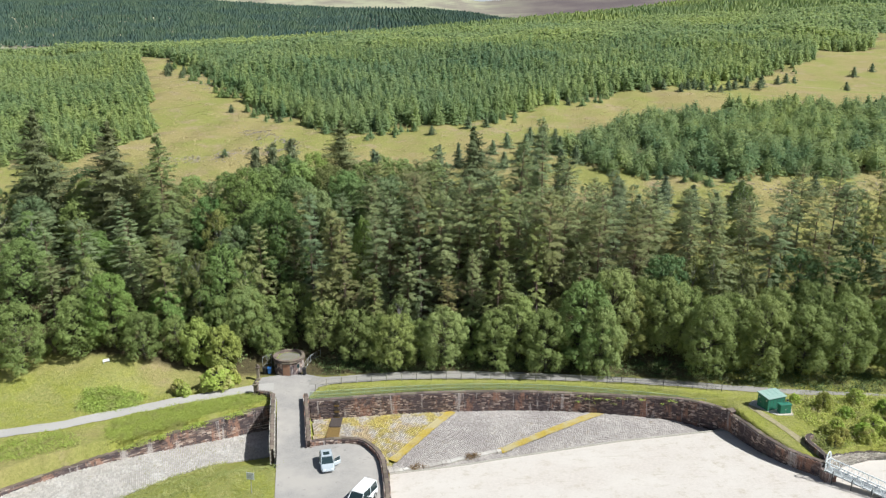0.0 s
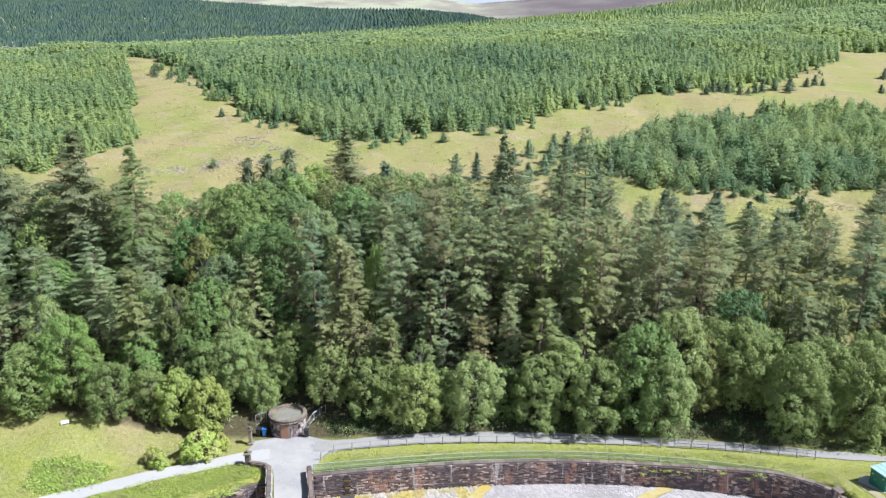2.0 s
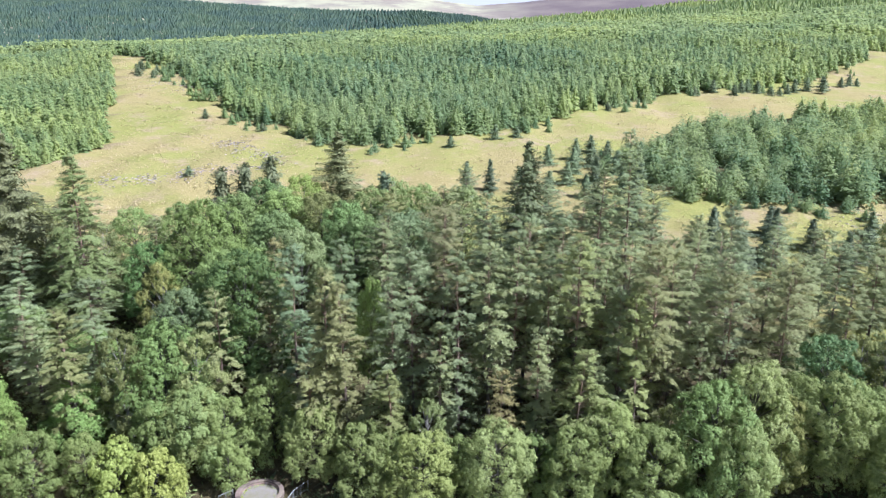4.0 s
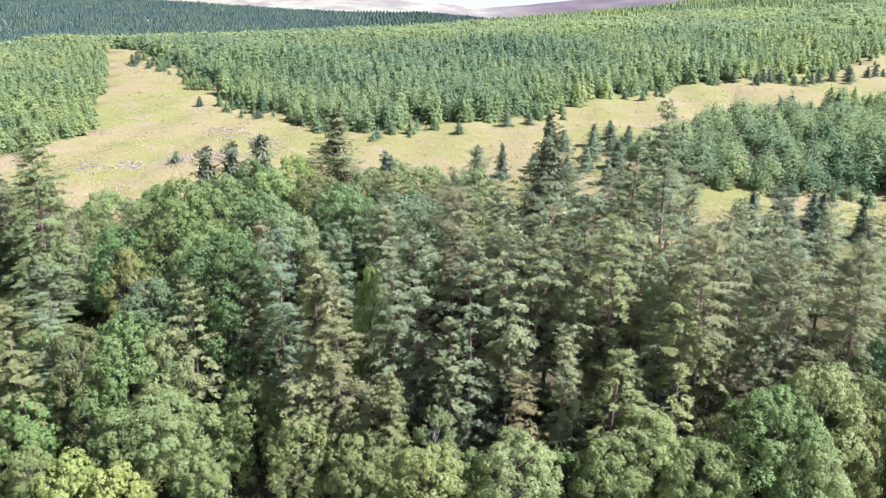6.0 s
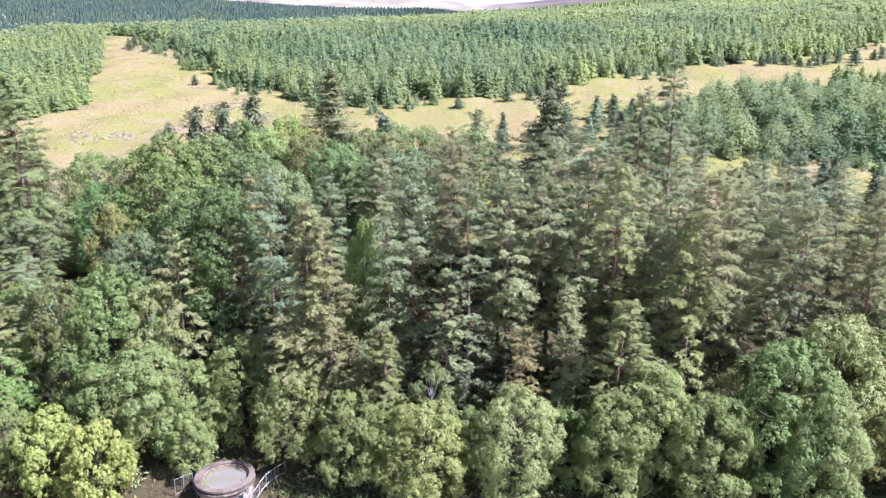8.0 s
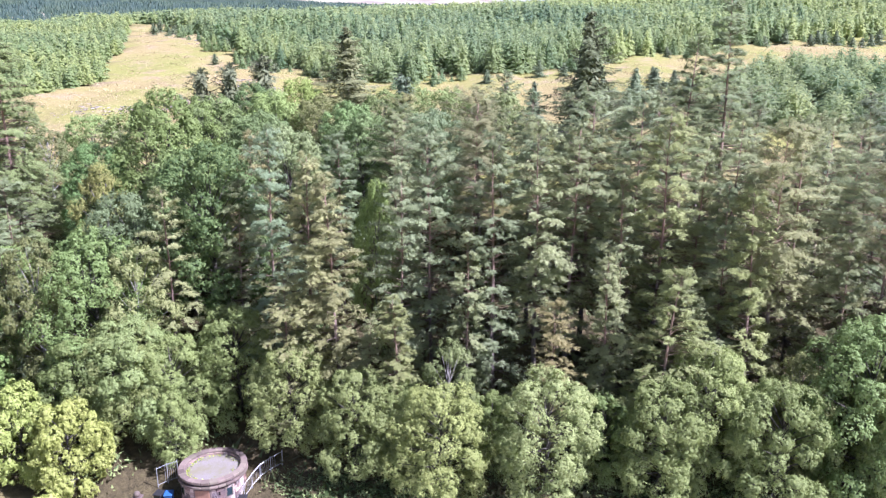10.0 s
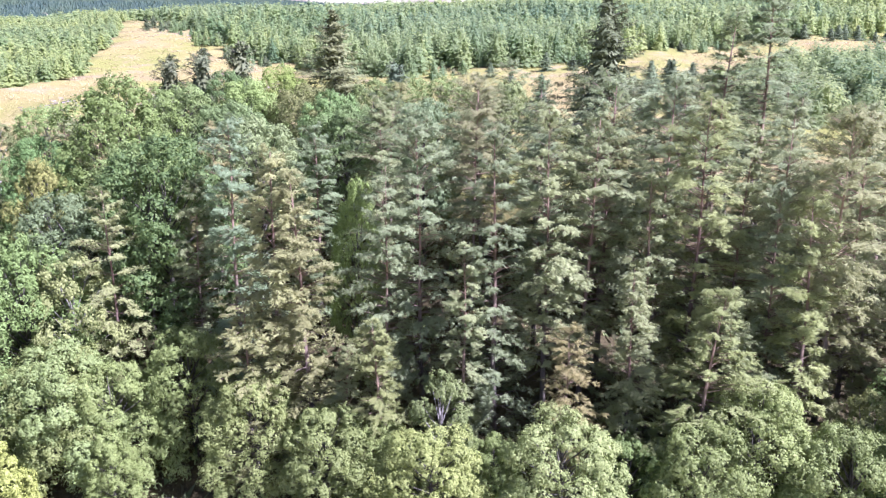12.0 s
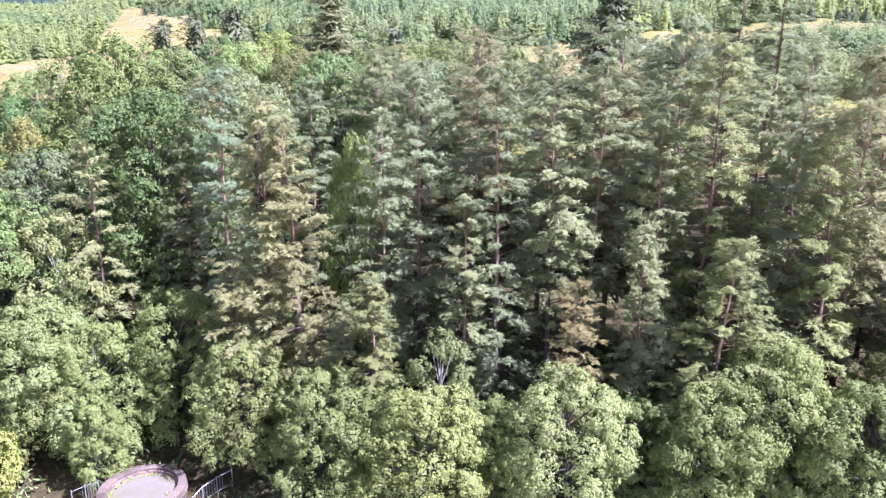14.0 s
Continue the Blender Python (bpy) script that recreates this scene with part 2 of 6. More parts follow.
def wall_stone():
    m = Mat("red_sandstone", rough=0.9, spec=0.2)
    n, wide = m.noise(5, 6, 0.7), m.noise(0.3, 5, 0.7)
    isl = m.node("ShaderNodeNewGeometry").outputs["Random Per Island"]
    c = m.ramp(isl, (0.0, (0.04, 0.034, 0.037)), (0.4, (0.13, 0.096, 0.094)), (0.7, (0.25, 0.165, 0.135)), (0.92, (0.58, 0.47, 0.40)))
    c = m.mix(m.ramp(n, (0.3, (0, 0, 0)), (0.75, (0.3, 0.3, 0.3))), c, (0.30, 0.22, 0.17))
    c = m.mix(m.ramp(wide, (0.46, (0, 0, 0)), (0.54, (0.75, 0.75, 0.75))), c, (0.10, 0.08, 0.085))
    red = m.noise(0.55, 5, 0.7, True, (1, 1, 0.35))
    c = m.mix(m.ramp(red, (0.54, (0, 0, 0)), (0.61, (0.8, 0.8, 0.8))), c, m.ramp(n, (0.3, (0.30, 0.155, 0.105)), (0.7, (0.42, 0.25, 0.18))))
    lime = m.noise(0.55, 5, 0.75, True, (1.3, 1.3, 0.14))
    c = m.mix(m.ramp(lime, (0.57, (0, 0, 0)), (0.63, (0.8, 0.8, 0.8))), c, (0.52, 0.47, 0.44))
    return m.base(c).bump(n, 0.5, 0.04).m


STONE = wall_stone()
STONE_DARK = speckled("dark_core_and_step_shadow", (0.05, 0.04, 0.037), (0.10, 0.08, 0.07), None, 5)
COPING = speckled("weathered_coping", (0.128, 0.0975, 0.0825), (0.203, 0.158, 0.131), (0.18, 0.15, 0.112), 6, wide=0.7, source="object")
RUBBLE_PALE = speckled("pale_rubble", (0.30, 0.27, 0.23), (0.50, 0.46, 0.41), (0.36, 0.33, 0.28), 4, wide=0.5, source="island")


def pitching_mat(name, a, b, patch, moss, bleach):
    m = Mat(name, rough=0.9, spec=0.2)
    n, mid, wide = m.noise(5, 6, 0.7), m.noise(0.8, 6, 0.75), m.noise(0.16, 5, 0.7)
    c = m.ramp(n, (0.3, a), (0.7, b))
    c = m.mix(m.ramp(wide, (0.42, (0, 0, 0)), (0.6, (0.8, 0.8, 0.8))), c, patch)
    c = m.mix(m.ramp(m.noise(0.35, 6, 0.75, True, (1, 1.4, 1)), (0.52, (0, 0, 0)), (0.64, (0.8, 0.8, 0.8))), c, bleach)
    c = m.mix(m.ramp(mid, (0.58, (0, 0, 0)), (0.7, (0.7, 0.7, 0.7))), c, moss)
    return m.base(m.vary(c, 0.15, 0.006, "island")).bump(n, 0.3, 0.03).m


PITCHING = pitching_mat("pale_stone_pitching", (0.352, 0.317, 0.295), (0.475, 0.431, 0.4), (0.326, 0.29, 0.273), (0.326, 0.273, 0.202), (0.493, 0.449, 0.422))
BLEACHED = pitching_mat("bleached_channel_pitching", (0.406, 0.37, 0.335), (0.53, 0.491, 0.452), (0.437, 0.398, 0.359), (0.328, 0.296, 0.172), (0.593, 0.562, 0.523))


def lichen_mat():
    m = Mat("lichen_covered_pitching", rough=0.9)
    n, w = m.noise(5, 6, 0.7), m.noise(0.32, 6, 0.72)
    c = m.ramp(n, (0.3, (0.32, 0.285, 0.25)), (0.7, (0.52, 0.47, 0.42)))
    c = m.mix(m.ramp(m.noise(0.22, 5, 0.7), (0.5, (0, 0, 0)), (0.58, (0.75, 0.75, 0.75))), c, (0.40, 0.29, 0.14))
    c = m.mix(m.ramp(w, (0.46, (0, 0, 0)), (0.57, (0.85, 0.85, 0.85))), c, m.ramp(n, (0.3, (0.30, 0.24, 0.07)), (0.7, (0.50, 0.40, 0.07))))
    return m.base(m.vary(c, 0.25, 0.006, "island")).bump(n, 0.3, 0.03).m


LICHEN = lichen_mat()
ALGAE = speckled("ochre_algae", (0.33, 0.235, 0.05), (0.50, 0.375, 0.06), (0.44, 0.37, 0.20), 4, wide=0.4, stain=(0.30, 0.20, 0.08))
BROWN_WATER = speckled("wet_brown_stone", (0.15, 0.10, 0.04), (0.24, 0.16, 0.06), None, 3, rough=0.35)
GREEN_PAINT = speckled("green_painted_steel", (0.04, 0.17, 0.115), (0.055, 0.215, 0.145), (0.045, 0.19, 0.125), 3, rough=0.5, bump=0.05)
GREEN_ROOF = speckled("pale_green_roof", (0.26, 0.38, 0.33), (0.34, 0.46, 0.41), None, 2, rough=0.55, bump=0.05)
WHITE_PAINT = speckled("white_painted_steel", (0.76, 0.79, 0.80), (0.86, 0.88, 0.88), None, 5, rough=0.5, bump=0.05)
FENCE_GREEN = speckled("green_fence_steel", (0.30, 0.40, 0.27), (0.40, 0.50, 0.34), None, 5, rough=0.6, bump=0.05)
DARK_STEEL = speckled("dark_steel", (0.05, 0.055, 0.055), (0.09, 0.095, 0.09), None, 5, rough=0.5, bump=0.05)
GALVANISED = speckled("galvanised_steel", (0.35, 0.36, 0.36), (0.48, 0.49, 0.49), None, 5, rough=0.45, bump=0.05, metal=0.4)
WOOD_GREY = speckled("weathered_timber", (0.24, 0.225, 0.19), (0.38, 0.355, 0.31), None, 7, source="object")
LOG = speckled("bleached_brash", (0.27, 0.235, 0.215), (0.46, 0.41, 0.385), None, 4, source="island")
DOOR = speckled("brown_door_paint", (0.24, 0.13, 0.08), (0.33, 0.19, 0.12), None, 7, rough=0.6)
SILVER = speckled("silver_car_paint", (0.55, 0.60, 0.64), (0.58, 0.63, 0.67), None, 2, rough=0.25, bump=0.0, spec=0.6, metal=0.25)
WHITE_CAR = speckled("white_car_paint", (0.78, 0.78, 0.78), (0.82, 0.82, 0.82), None, 2, rough=0.25, bump=0.0, spec=0.6)
GLASS = speckled("tinted_car_glass", (0.02, 0.035, 0.04), (0.03, 0.05, 0.055), None, 2, rough=0.08, bump=0.0, spec=0.8)
RUBBER = speckled("black_rubber", (0.015, 0.015, 0.015), (0.03, 0.03, 0.03), None, 8, rough=0.8)
TRIM = speckled("black_trim", (0.02, 0.02, 0.022), (0.035, 0.035, 0.037), None, 8, rough=0.5)
LAMP = speckled("clear_lamp_plastic", (0.6, 0.62, 0.64), (0.75, 0.77, 0.78), None, 8, rough=0.15, bump=0.0)
RED_LAMP = speckled("red_lamp_plastic", (0.35, 0.02, 0.02), (0.45, 0.03, 0.03), None, 8, rough=0.2, bump=0.0)
BLUE_BIN = speckled("blue_bin_plastic", (0.03, 0.10, 0.28), (0.05, 0.15, 0.36), None, 5, rough=0.5, bump=0.05)
BLACK_BIN = speckled("black_bin_plastic", (0.02, 0.02, 0.022), (0.04, 0.04, 0.042), None, 5, rough=0.5, bump=0.05)
SIGN = speckled("white_sign_face", (0.7, 0.72, 0.75), (0.8, 0.82, 0.84), None, 5, rough=0.4, bump=0.0)
BAR = speckled("grey_print", (0.25, 0.27, 0.3), (0.3, 0.32, 0.35), None, 5, rough=0.5, bump=0.0)


# ---- mesh helpers ----
def raw_mesh(name, verts, faces_n, idx, mat=None, attrs=None, smooth=False):
    """A mesh from arrays: vertices, corners per face (one number), corner indices."""
    me = bpy.data.meshes.new(name)
    nf = len(idx) // faces_n
    me.vertices.add(len(verts))
    me.vertices.foreach_set("co", np.asarray(verts, np.float32).ravel())
    me.loops.add(len(idx))
    me.loops.foreach_set("vertex_index", np.asarray(idx, np.int32))
    me.polygons.add(nf)
    me.polygons.foreach_set("loop_start", np.arange(0, nf * faces_n, faces_n, dtype=np.int32))
    me.polygons.foreach_set("use_smooth", np.full(nf, smooth))
    for key, values in (attrs or {}).items():
        a = me.attributes.new(key, "FLOAT", "POINT")
        a.data.foreach_set("value", np.asarray(values, np.float32))
    if mat:
        me.materials.append(mat)
    me.update(calc_edges=True)
    return me


def empty(name, m=None):
    ob = new(name)
    ob.empty_display_size = 0.3
    if m:
        ob.matrix_basis = m
    return ob


def part(name, bm, mat, parent=None, label="", at=None, smooth=False):
    me = bpy.data.meshes.new(name)
    bmesh.ops.recalc_face_normals(bm, faces=bm.faces)
    bm.to_mesh(me)
    bm.free()
    if smooth:
        me.polygons.foreach_set("use_smooth", np.ones(len(me.polygons), bool))
    me.materials.append(mat)
    ob = new(name, me)
    if parent:
        ob.parent = parent
    if at:
        ob.matrix_basis = at
    return tagged(ob, label)


def bm_box(x0, y0, z0, x1, y1, z1, bevel=0.0, bm=None, m=None):
    bm = bm or bmesh.new()
    r = bmesh.ops.create_cube(bm, size=1.0)["verts"]
    for v in r:
        v.co = Vector(((x0 + x1) / 2 + v.co.x * (x1 - x0), (y0 + y1) / 2 + v.co.y * (y1 - y0), (z0 + z1) / 2 + v.co.z * (z1 - z0)))
    if bevel:
        e = list({e for v in r for e in v.link_edges})
        r = list({v for f in bmesh.ops.bevel(bm, geom=e, offset=bevel, segments=1, affect="EDGES")["faces"] for v in f.verts} | {v for v in r if v.is_valid})
    if m:
        bmesh.ops.transform(bm, matrix=m, verts=r)
    return bm


def bm_tube(points, radii, sides=6, bm=None, cap=True):
    bm = bm or bmesh.new()
    rings = []
    pts = [Vector(p) for p in points]
    for i, p in enumerate(pts):
        d = (pts[min(i + 1, len(pts) - 1)] - pts[max(i - 1, 0)]).normalized()
        q = d.to_track_quat("Z", "Y")
        r = radii[i] if isinstance(radii, (list, tuple)) else radii
        rings.append([bm.verts.new(p + q @ Vector((math.cos(a) * r, math.sin(a) * r, 0))) for a in (2 * math.pi * k / sides for k in range(sides))])
    for a, b in zip(rings, rings[1:]):
        for k in range(sides):
            bm.faces.new((a[k], a[(k + 1) % sides], b[(k + 1) % sides], b[k]))
    if cap:
        bm.faces.new(rings[0][::-1])
        bm.faces.new(rings[-1])
    return bm


def resample(path, step):
    """Points along a polyline at even steps, smoothed by Catmull-Rom."""
    p = [np.array(q, float) for q in path]
    p = [2 * p[0] - p[1]] + p + [2 * p[-1] - p[-2]]
    out = []
    for a, b, c, d in zip(p, p[1:], p[2:], p[3:]):
        for t in np.linspace(0, 1, 24, endpoint=False):
            out.append(0.5 * (2 * b + (c - a) * t + (2 * a - 5 * b + 4 * c - d) * t * t + (3 * b - a - 3 * c + d) * t ** 3))
    out.append(p[-2])
    out = np.array(out)
    s = np.concatenate([[0], np.cumsum(np.linalg.norm(np.diff(out[:, :2], axis=0), axis=1))])
    n = max(2, int(round(s[-1] / step)) + 1)
    q = np.linspace(0, s[-1], n)
    return np.stack([np.interp(q, s, out[:, k]) for k in range(out.shape[1])], 1)


def normals2d(pts):
    d = np.gradient(pts[:, :2], axis=0)
    d /= np.linalg.norm(d, axis=1)[:, None]
    return np.stack([-d[:, 1], d[:, 0]], 1)


def inside(poly, x, y):
    x, y = np.asarray(x, float), np.asarray(y, float)
    r = np.zeros(x.shape, bool)
    for (x0, y0), (x1, y1) in zip(poly, poly[1:] + poly[:1]):
        if y0 != y1:
            r ^= ((y0 > y) != (y1 > y)) & (x < (x1 - x0) * (y - y0) / (y1 - y0) + x0)
    return r


def edge_distance(poly, x, y, closed=True):
    x, y = np.asarray(x, float), np.asarray(y, float)
    best = np.full(x.shape, 1e9)
    for (x0, y0), (x1, y1) in zip(poly, poly[1:] + (poly[:1] if closed else [])):
        dx, dy = x1 - x0, y1 - y0
        t = np.clip(((x - x0) * dx + (y - y0) * dy) / (dx * dx + dy * dy), 0, 1)
        best = np.minimum(best, np.hypot(x - x0 - t * dx, y - y0 - t * dy))
    return best


# ---- the lie of the land ----
def smooth(a, b, v):
    t = np.clip((np.asarray(v, float) - a) / (b - a), 0, 1)
    return t * t * (3 - 2 * t)


SLOPE_Y = (97, 99, 103, 110, 122, 136, 150, 175, 200, 250, 300, 363, 500, 650, 800, 900, 1150, 1500, 2000, 2600, 3000, 4200, 4700)
SLOPE_Z = (0, .3, 1.6, 4.2, 9, 14.5, 19.3, 24.2, 27.3, 33, 39, 46.5, 57, 66, 73, 72, 50, 105, 172, 120, 160, 350, 350)

MAIN_WALL = [(-18.6, 89.9, 0.3), (-14.5, 90.5, 0.32), (-6.7, 91.6, 0.4), (1.3, 92.4, 0.35), (9.3, 92.5, 0.42), (17.2, 91.9, 0.47), (24.9, 90.6, 0.7), (32.0, 88.9, 1.1), (35.6, 86.8, 1.35), (37.6, 84.9, 1.3)]
RIGHT_WALL = [(37.9, 84.3, 1.15), (38.4, 81.2, 1.52), (39.15, 78.1, 1.62), (40.05, 75.6, 1.75), (40.75, 74.2, 1.83), (41.85, 72.5, 2.03), (42.7, 71.4, 2.16)]
CAR_PARK_WALL = [(-16.4, 78.3, 0.7), (-14.5, 78.8, 0.7), (-12.2, 79.1, 0.7), (-10.0, 78.7, 0.7), (-8.5, 77.2, 0.7), (-7.2, 74.7, 0.7), (-6.5, 71.1, 0.7), (-5.9, 66.6, 0.7), (-5.6, 60.0, 0.7)]
LEFT_WALL = [(-23.8, 89.6, -0.4), (-26.6, 88.5, -0.5), (-29.3, 86.8, -0.6), (-32.5, 84.9, -0.75), (-35.6, 83.0, -1.0), (-38.8, 81.0, -1.3), (-44.4, 77.7, -1.8), (-49.2, 74.0, -2.0), (-54.0, 69.0, -2.0)]
BASIN = [(p[0], p[1]) for p in MAIN_WALL] + [(p[0], p[1]) for p in RIGHT_WALL] + [(44.6, 73.0), (50.0, 75.0), (62.0, 75.5), (62.0, 56.0), (-5.6, 56.0)] + [(p[0], p[1]) for p in CAR_PARK_WALL[::-1]]
CHANNEL = [(p[0], p[1]) for p in LEFT_WALL] + [(-48.0, 58.0), (-36.6, 72.4), (-33.2, 76.5), (-28.8, 80.1), (-24.9, 81.4), (-21.2, 82.5)]
BANK_LINE = [(-21.2, 82.5), (-24.9, 81.4), (-28.8, 80.1), (-33.2, 76.5), (-36.6, 72.4), (-48.0, 58.0)]


def skyline(x):
    """The far moor's skyline, above its mean height."""
    return np.interp(x, (-3600, -2200, -1650, -1300, -800, -250, 217, 480, 1100, 3600), (20, 40, 52, 72, 76, 58, 4, 24, 90, 110))


def basin_floor(x, y):
    return -3.4 + 0.9 * smooth(0, 30, x) + smooth(78, 90, y) * (0.88 - 0.45 * smooth(0, 30, x))


def channel_floor(x):
    return -3.8 + 1.2 * smooth(-24, -42, x)


def land(x, y):
    x, y = np.asarray(x, float), np.asarray(y, float)
    bend = (4.5 * smooth(22, 48, x) + 10 * smooth(-29, -52, x)) * (1 - smooth(108, 150, y))
    yy = y + bend
    z = sum(np.interp(yy + d * np.clip((yy - 95) / 12, 0.05, 60), SLOPE_Y, SLOPE_Z) for d in (-1, -.5, 0, .5, 1)) / 5
    z = z + .096 * x * np.clip((y - 300) / 500, 0, 1) * (1 - smooth(850, 1300, y))
    far = smooth(1300, 1700, y)
    z = z - far * smooth(2600, 2300, y) * 60 * smooth(-100, 500, x) + far * skyline(x) * smooth(2600, 4200, y)
    z = z + far * smooth(2500, 2200, y) * (30 * smooth(-200, -900, x)) 
    # the knoll with the shed, and uneven ground everywhere else
    z = z + 1.75 * smooth(33, 39, x) * smooth(92, 86, y) * smooth(30, 60, y)
    rough = smooth(99, 112, y) + smooth(-28, -40, x) * 0.4 + smooth(44, 55, x) * 0.5
    z = z + rough * (0.35 * np.sin(x * .31 + y * .17) * np.sin(y * .23 - x * .11) + 0.2 * np.sin(x * .83 + 1) * np.sin(y * .71))
    z = z + smooth(150, 260, y) * (1.2 * np.sin(x * .043 + 1.3) * np.sin(y * .037) + 0.6 * np.sin(x * .11 + y * .07))
    return z


def dug(x, y):
    """The land with the spillway basin and the side channel cut into it."""
    x, y = np.asarray(x, float), np.asarray(y, float)
    z = land(x, y)
    pit = inside(BASIN, x, y) | (edge_distance(BASIN, x, y) < 0.2)
    z = np.where(pit, basin_floor(x, y) - 0.25, z)
    pit = inside(CHANNEL, x, y) | (edge_distance([(p[0], p[1]) for p in LEFT_WALL], x, y, False) < 0.2)
    z = np.where(pit, channel_floor(x) - 0.2, z)
    z = np.where((x > -28) & (x < -15.2) & (y > 93) & (y < 99.6), np.minimum(z, 0.0), z)
    s = edge_distance(BANK_LINE, x, y, False)
    line_y = np.interp(x, [p[0] for p in BANK_LINE[::-1]], [p[1] for p in BANK_LINE[::-1]])
    south = ~inside(CHANNEL, x, y) & (x < -19.5 - (y - 76) * 0.22) & (y < line_y + 0.3)
    z = np.where(south, np.minimum(z, channel_floor(x) - 0.1 + 0.42 * s), z)
    return z


# Plantation plots, as plans on the ground
PLOT_CENTRE = [(-171, 418), (-118, 339), (-66, 243), (-50, 219), (-34, 197), (-20, 192), (6, 203), (31, 227), (63, 259), (103, 275), (171, 341), (186, 370), (215, 372), (250, 430), (330, 520), (700, 900), (-640, 900), (-560, 640), (-330, 470)]
PLOT_LEFT = [(-159, 386), (-106, 264), (-77, 193), (-85, 168), (-108, 160), (-158, 152), (-300, 250), (-330, 450), (-200, 410)]
PLOT_RIGHT = [(31, 180), (44, 192), (60, 213), (96, 230), (117, 230), (140, 225), (220, 222), (200, 170), (112, 158), (97, 158), (76, 157), (51, 155), (36, 157), (29, 172)]
FAR_PLOT = [(-1500, 1250), (-1500, 2050), (-200, 2080), (560, 2060), (420, 1500), (260, 1250)]

gx = np.concatenate([-np.geomspace(3600, 74, 46), np.arange(-73, -58, 0.75), np.arange(-58, 48, 0.42), np.arange(48.2, 77, 0.75), np.geomspace(78, 3600, 46)])
gy = np.concatenate([np.linspace(-400, 40, 16), np.arange(46, 66, 0.8), np.arange(66, 94, 0.4), np.arange(94, 106, 0.6), np.arange(106.6, 160, 1.5), np.arange(162, 420, 5.0), np.geomspace(428, 4700, 60)])
X, Y = np.meshgrid(gx, gy)
Z = dug(X, Y)
nx, ny = len(gx), len(gy)
i = (np.arange(ny - 1)[:, None] * nx + np.arange(nx - 1)[None, :]).ravel()
quads = np.stack([i, i + 1, i + nx + 1, i + nx], 1).ravel()
dry = smooth(128, 150, Y + 10 * np.sin(X * .05)) + 0.55 * smooth(-24, -32, X) * smooth(93, 97, Y + (X + 30) * -0.03) + 0.5 * smooth(36, 50, X) * smooth(98, 104, Y)
litter = smooth(97.4, 98.8, Y + 4 * smooth(22, 48, X)) * (1 - smooth(128, 146, Y)) * (1 - 0.75 * smooth(34, 46, X))
for plot in (PLOT_CENTRE, PLOT_LEFT, PLOT_RIGHT, FAR_PLOT):
    litter = np.maximum(litter, (inside(plot, X, Y) & (edge_distance(plot, X, Y) > 3)) * 0.85)
dry = dry + 0.9 * smooth(8, 3, np.hypot(X + 38, (Y - 97) * 1.3)) + 0.8 * smooth(-40.5, -43, X) * smooth(84, 81, Y + (X + 45) * -.35) + 0.5 * smooth(-27, -30, X) * smooth(-46, -42, X) * smooth(94, 96, Y)
moor = smooth(1000, 1200, Y)
ground = new("ground", raw_mesh("ground", np.stack([X.ravel(), Y.ravel(), Z.ravel()], 1), 4, quads, GROUND,
                                {"dry": np.clip(dry, 0, 1).ravel(), "litter": np.clip(litter, 0, 1).ravel(), "moor": moor.ravel(), "heath": (moor * smooth(150, 500, X)).ravel()}, True))
tagged(ground, "green grass and dry straw-coloured hillside with moor beyond", "ground", kind="structure")


# ---- roads and paved ground ----
def ribbon(name, path, width, mat, lift, label, category, cross=4, step=1.0):
    p = resample(path, step)
    n = normals2d(p)
    u = np.linspace(-0.5, 0.5, cross + 1)
    w = np.interp(np.linspace(0, 1, len(p)), np.linspace(0, 1, len(width)), width) if isinstance(width, tuple) else np.full(len(p), width)
    w = w + 0.12 * np.sin(np.arange(len(p)) * 0.9) + 0.1 * np.sin(np.arange(len(p)) * 2.3)
    x = p[:, 0][:, None] + n[:, 0][:, None] * u * w[:, None]
    y = p[:, 1][:, None] + n[:, 1][:, None] * u * w[:, None]
    z = land(x, y) + lift
    k = cross + 1
    i = (np.arange(len(p) - 1)[:, None] * k + np.arange(cross)[None, :]).ravel()
    q = np.stack([i, i + k, i + k + 1, i + 1], 1).ravel()
    ob = new(name, raw_mesh(name, np.stack([x.ravel(), y.ravel(), z.ravel()], 1), 4, q, mat, smooth=True))
    return tagged(ob, label, category, kind="structure")


ribbon("road", [(-24.5, 94.6), (-27.2, 93.9), (-34.4, 91.0), (-44.1, 86.4), (-50.0, 83.0), (-56.3, 81.2), (-66, 78.5), (-85, 74)], 2.3, PALE_ASPHALT, 0.07, "narrow pale grey asphalt lane along the grass", "road")
ribbon("road", [(-19.5, 96.3), (-17.0, 96.4), (-7, 97.8), (2, 98.1), (9.8, 97.9), (18.0, 97.4), (26.3, 96.6), (34, 95.3), (42.0, 93.8), (52, 92.5), (62, 91.6), (75, 90.8), (100, 90)], (2.3, 2.0, 1.8, 1.5, 1.2, 1.2, 1.5, 1.6), LANE_ASPHALT, 0.08, "pale grey asphalt lane curving below the wood", "road")


def slab(name, poly, z, thick, mat, label, category):
    """A paved area with thickness; z is a height or a function of the place."""
    bm = bmesh.new()
    f = bm.faces.new([bm.verts.new((x, y, z(x, y) if callable(z) else z)) for x, y in poly])
    r = bmesh.ops.extrude_face_region(bm, geom=[f])["geom"]
    bmesh.ops.translate(bm, vec=(0, 0, -thick), verts=[v for v in r if isinstance(v, bmesh.types.BMVert)])
    bmesh.ops.triangulate(bm, faces=bm.faces)
    return tagged(part(name, bm, mat), label, category, kind="structure")


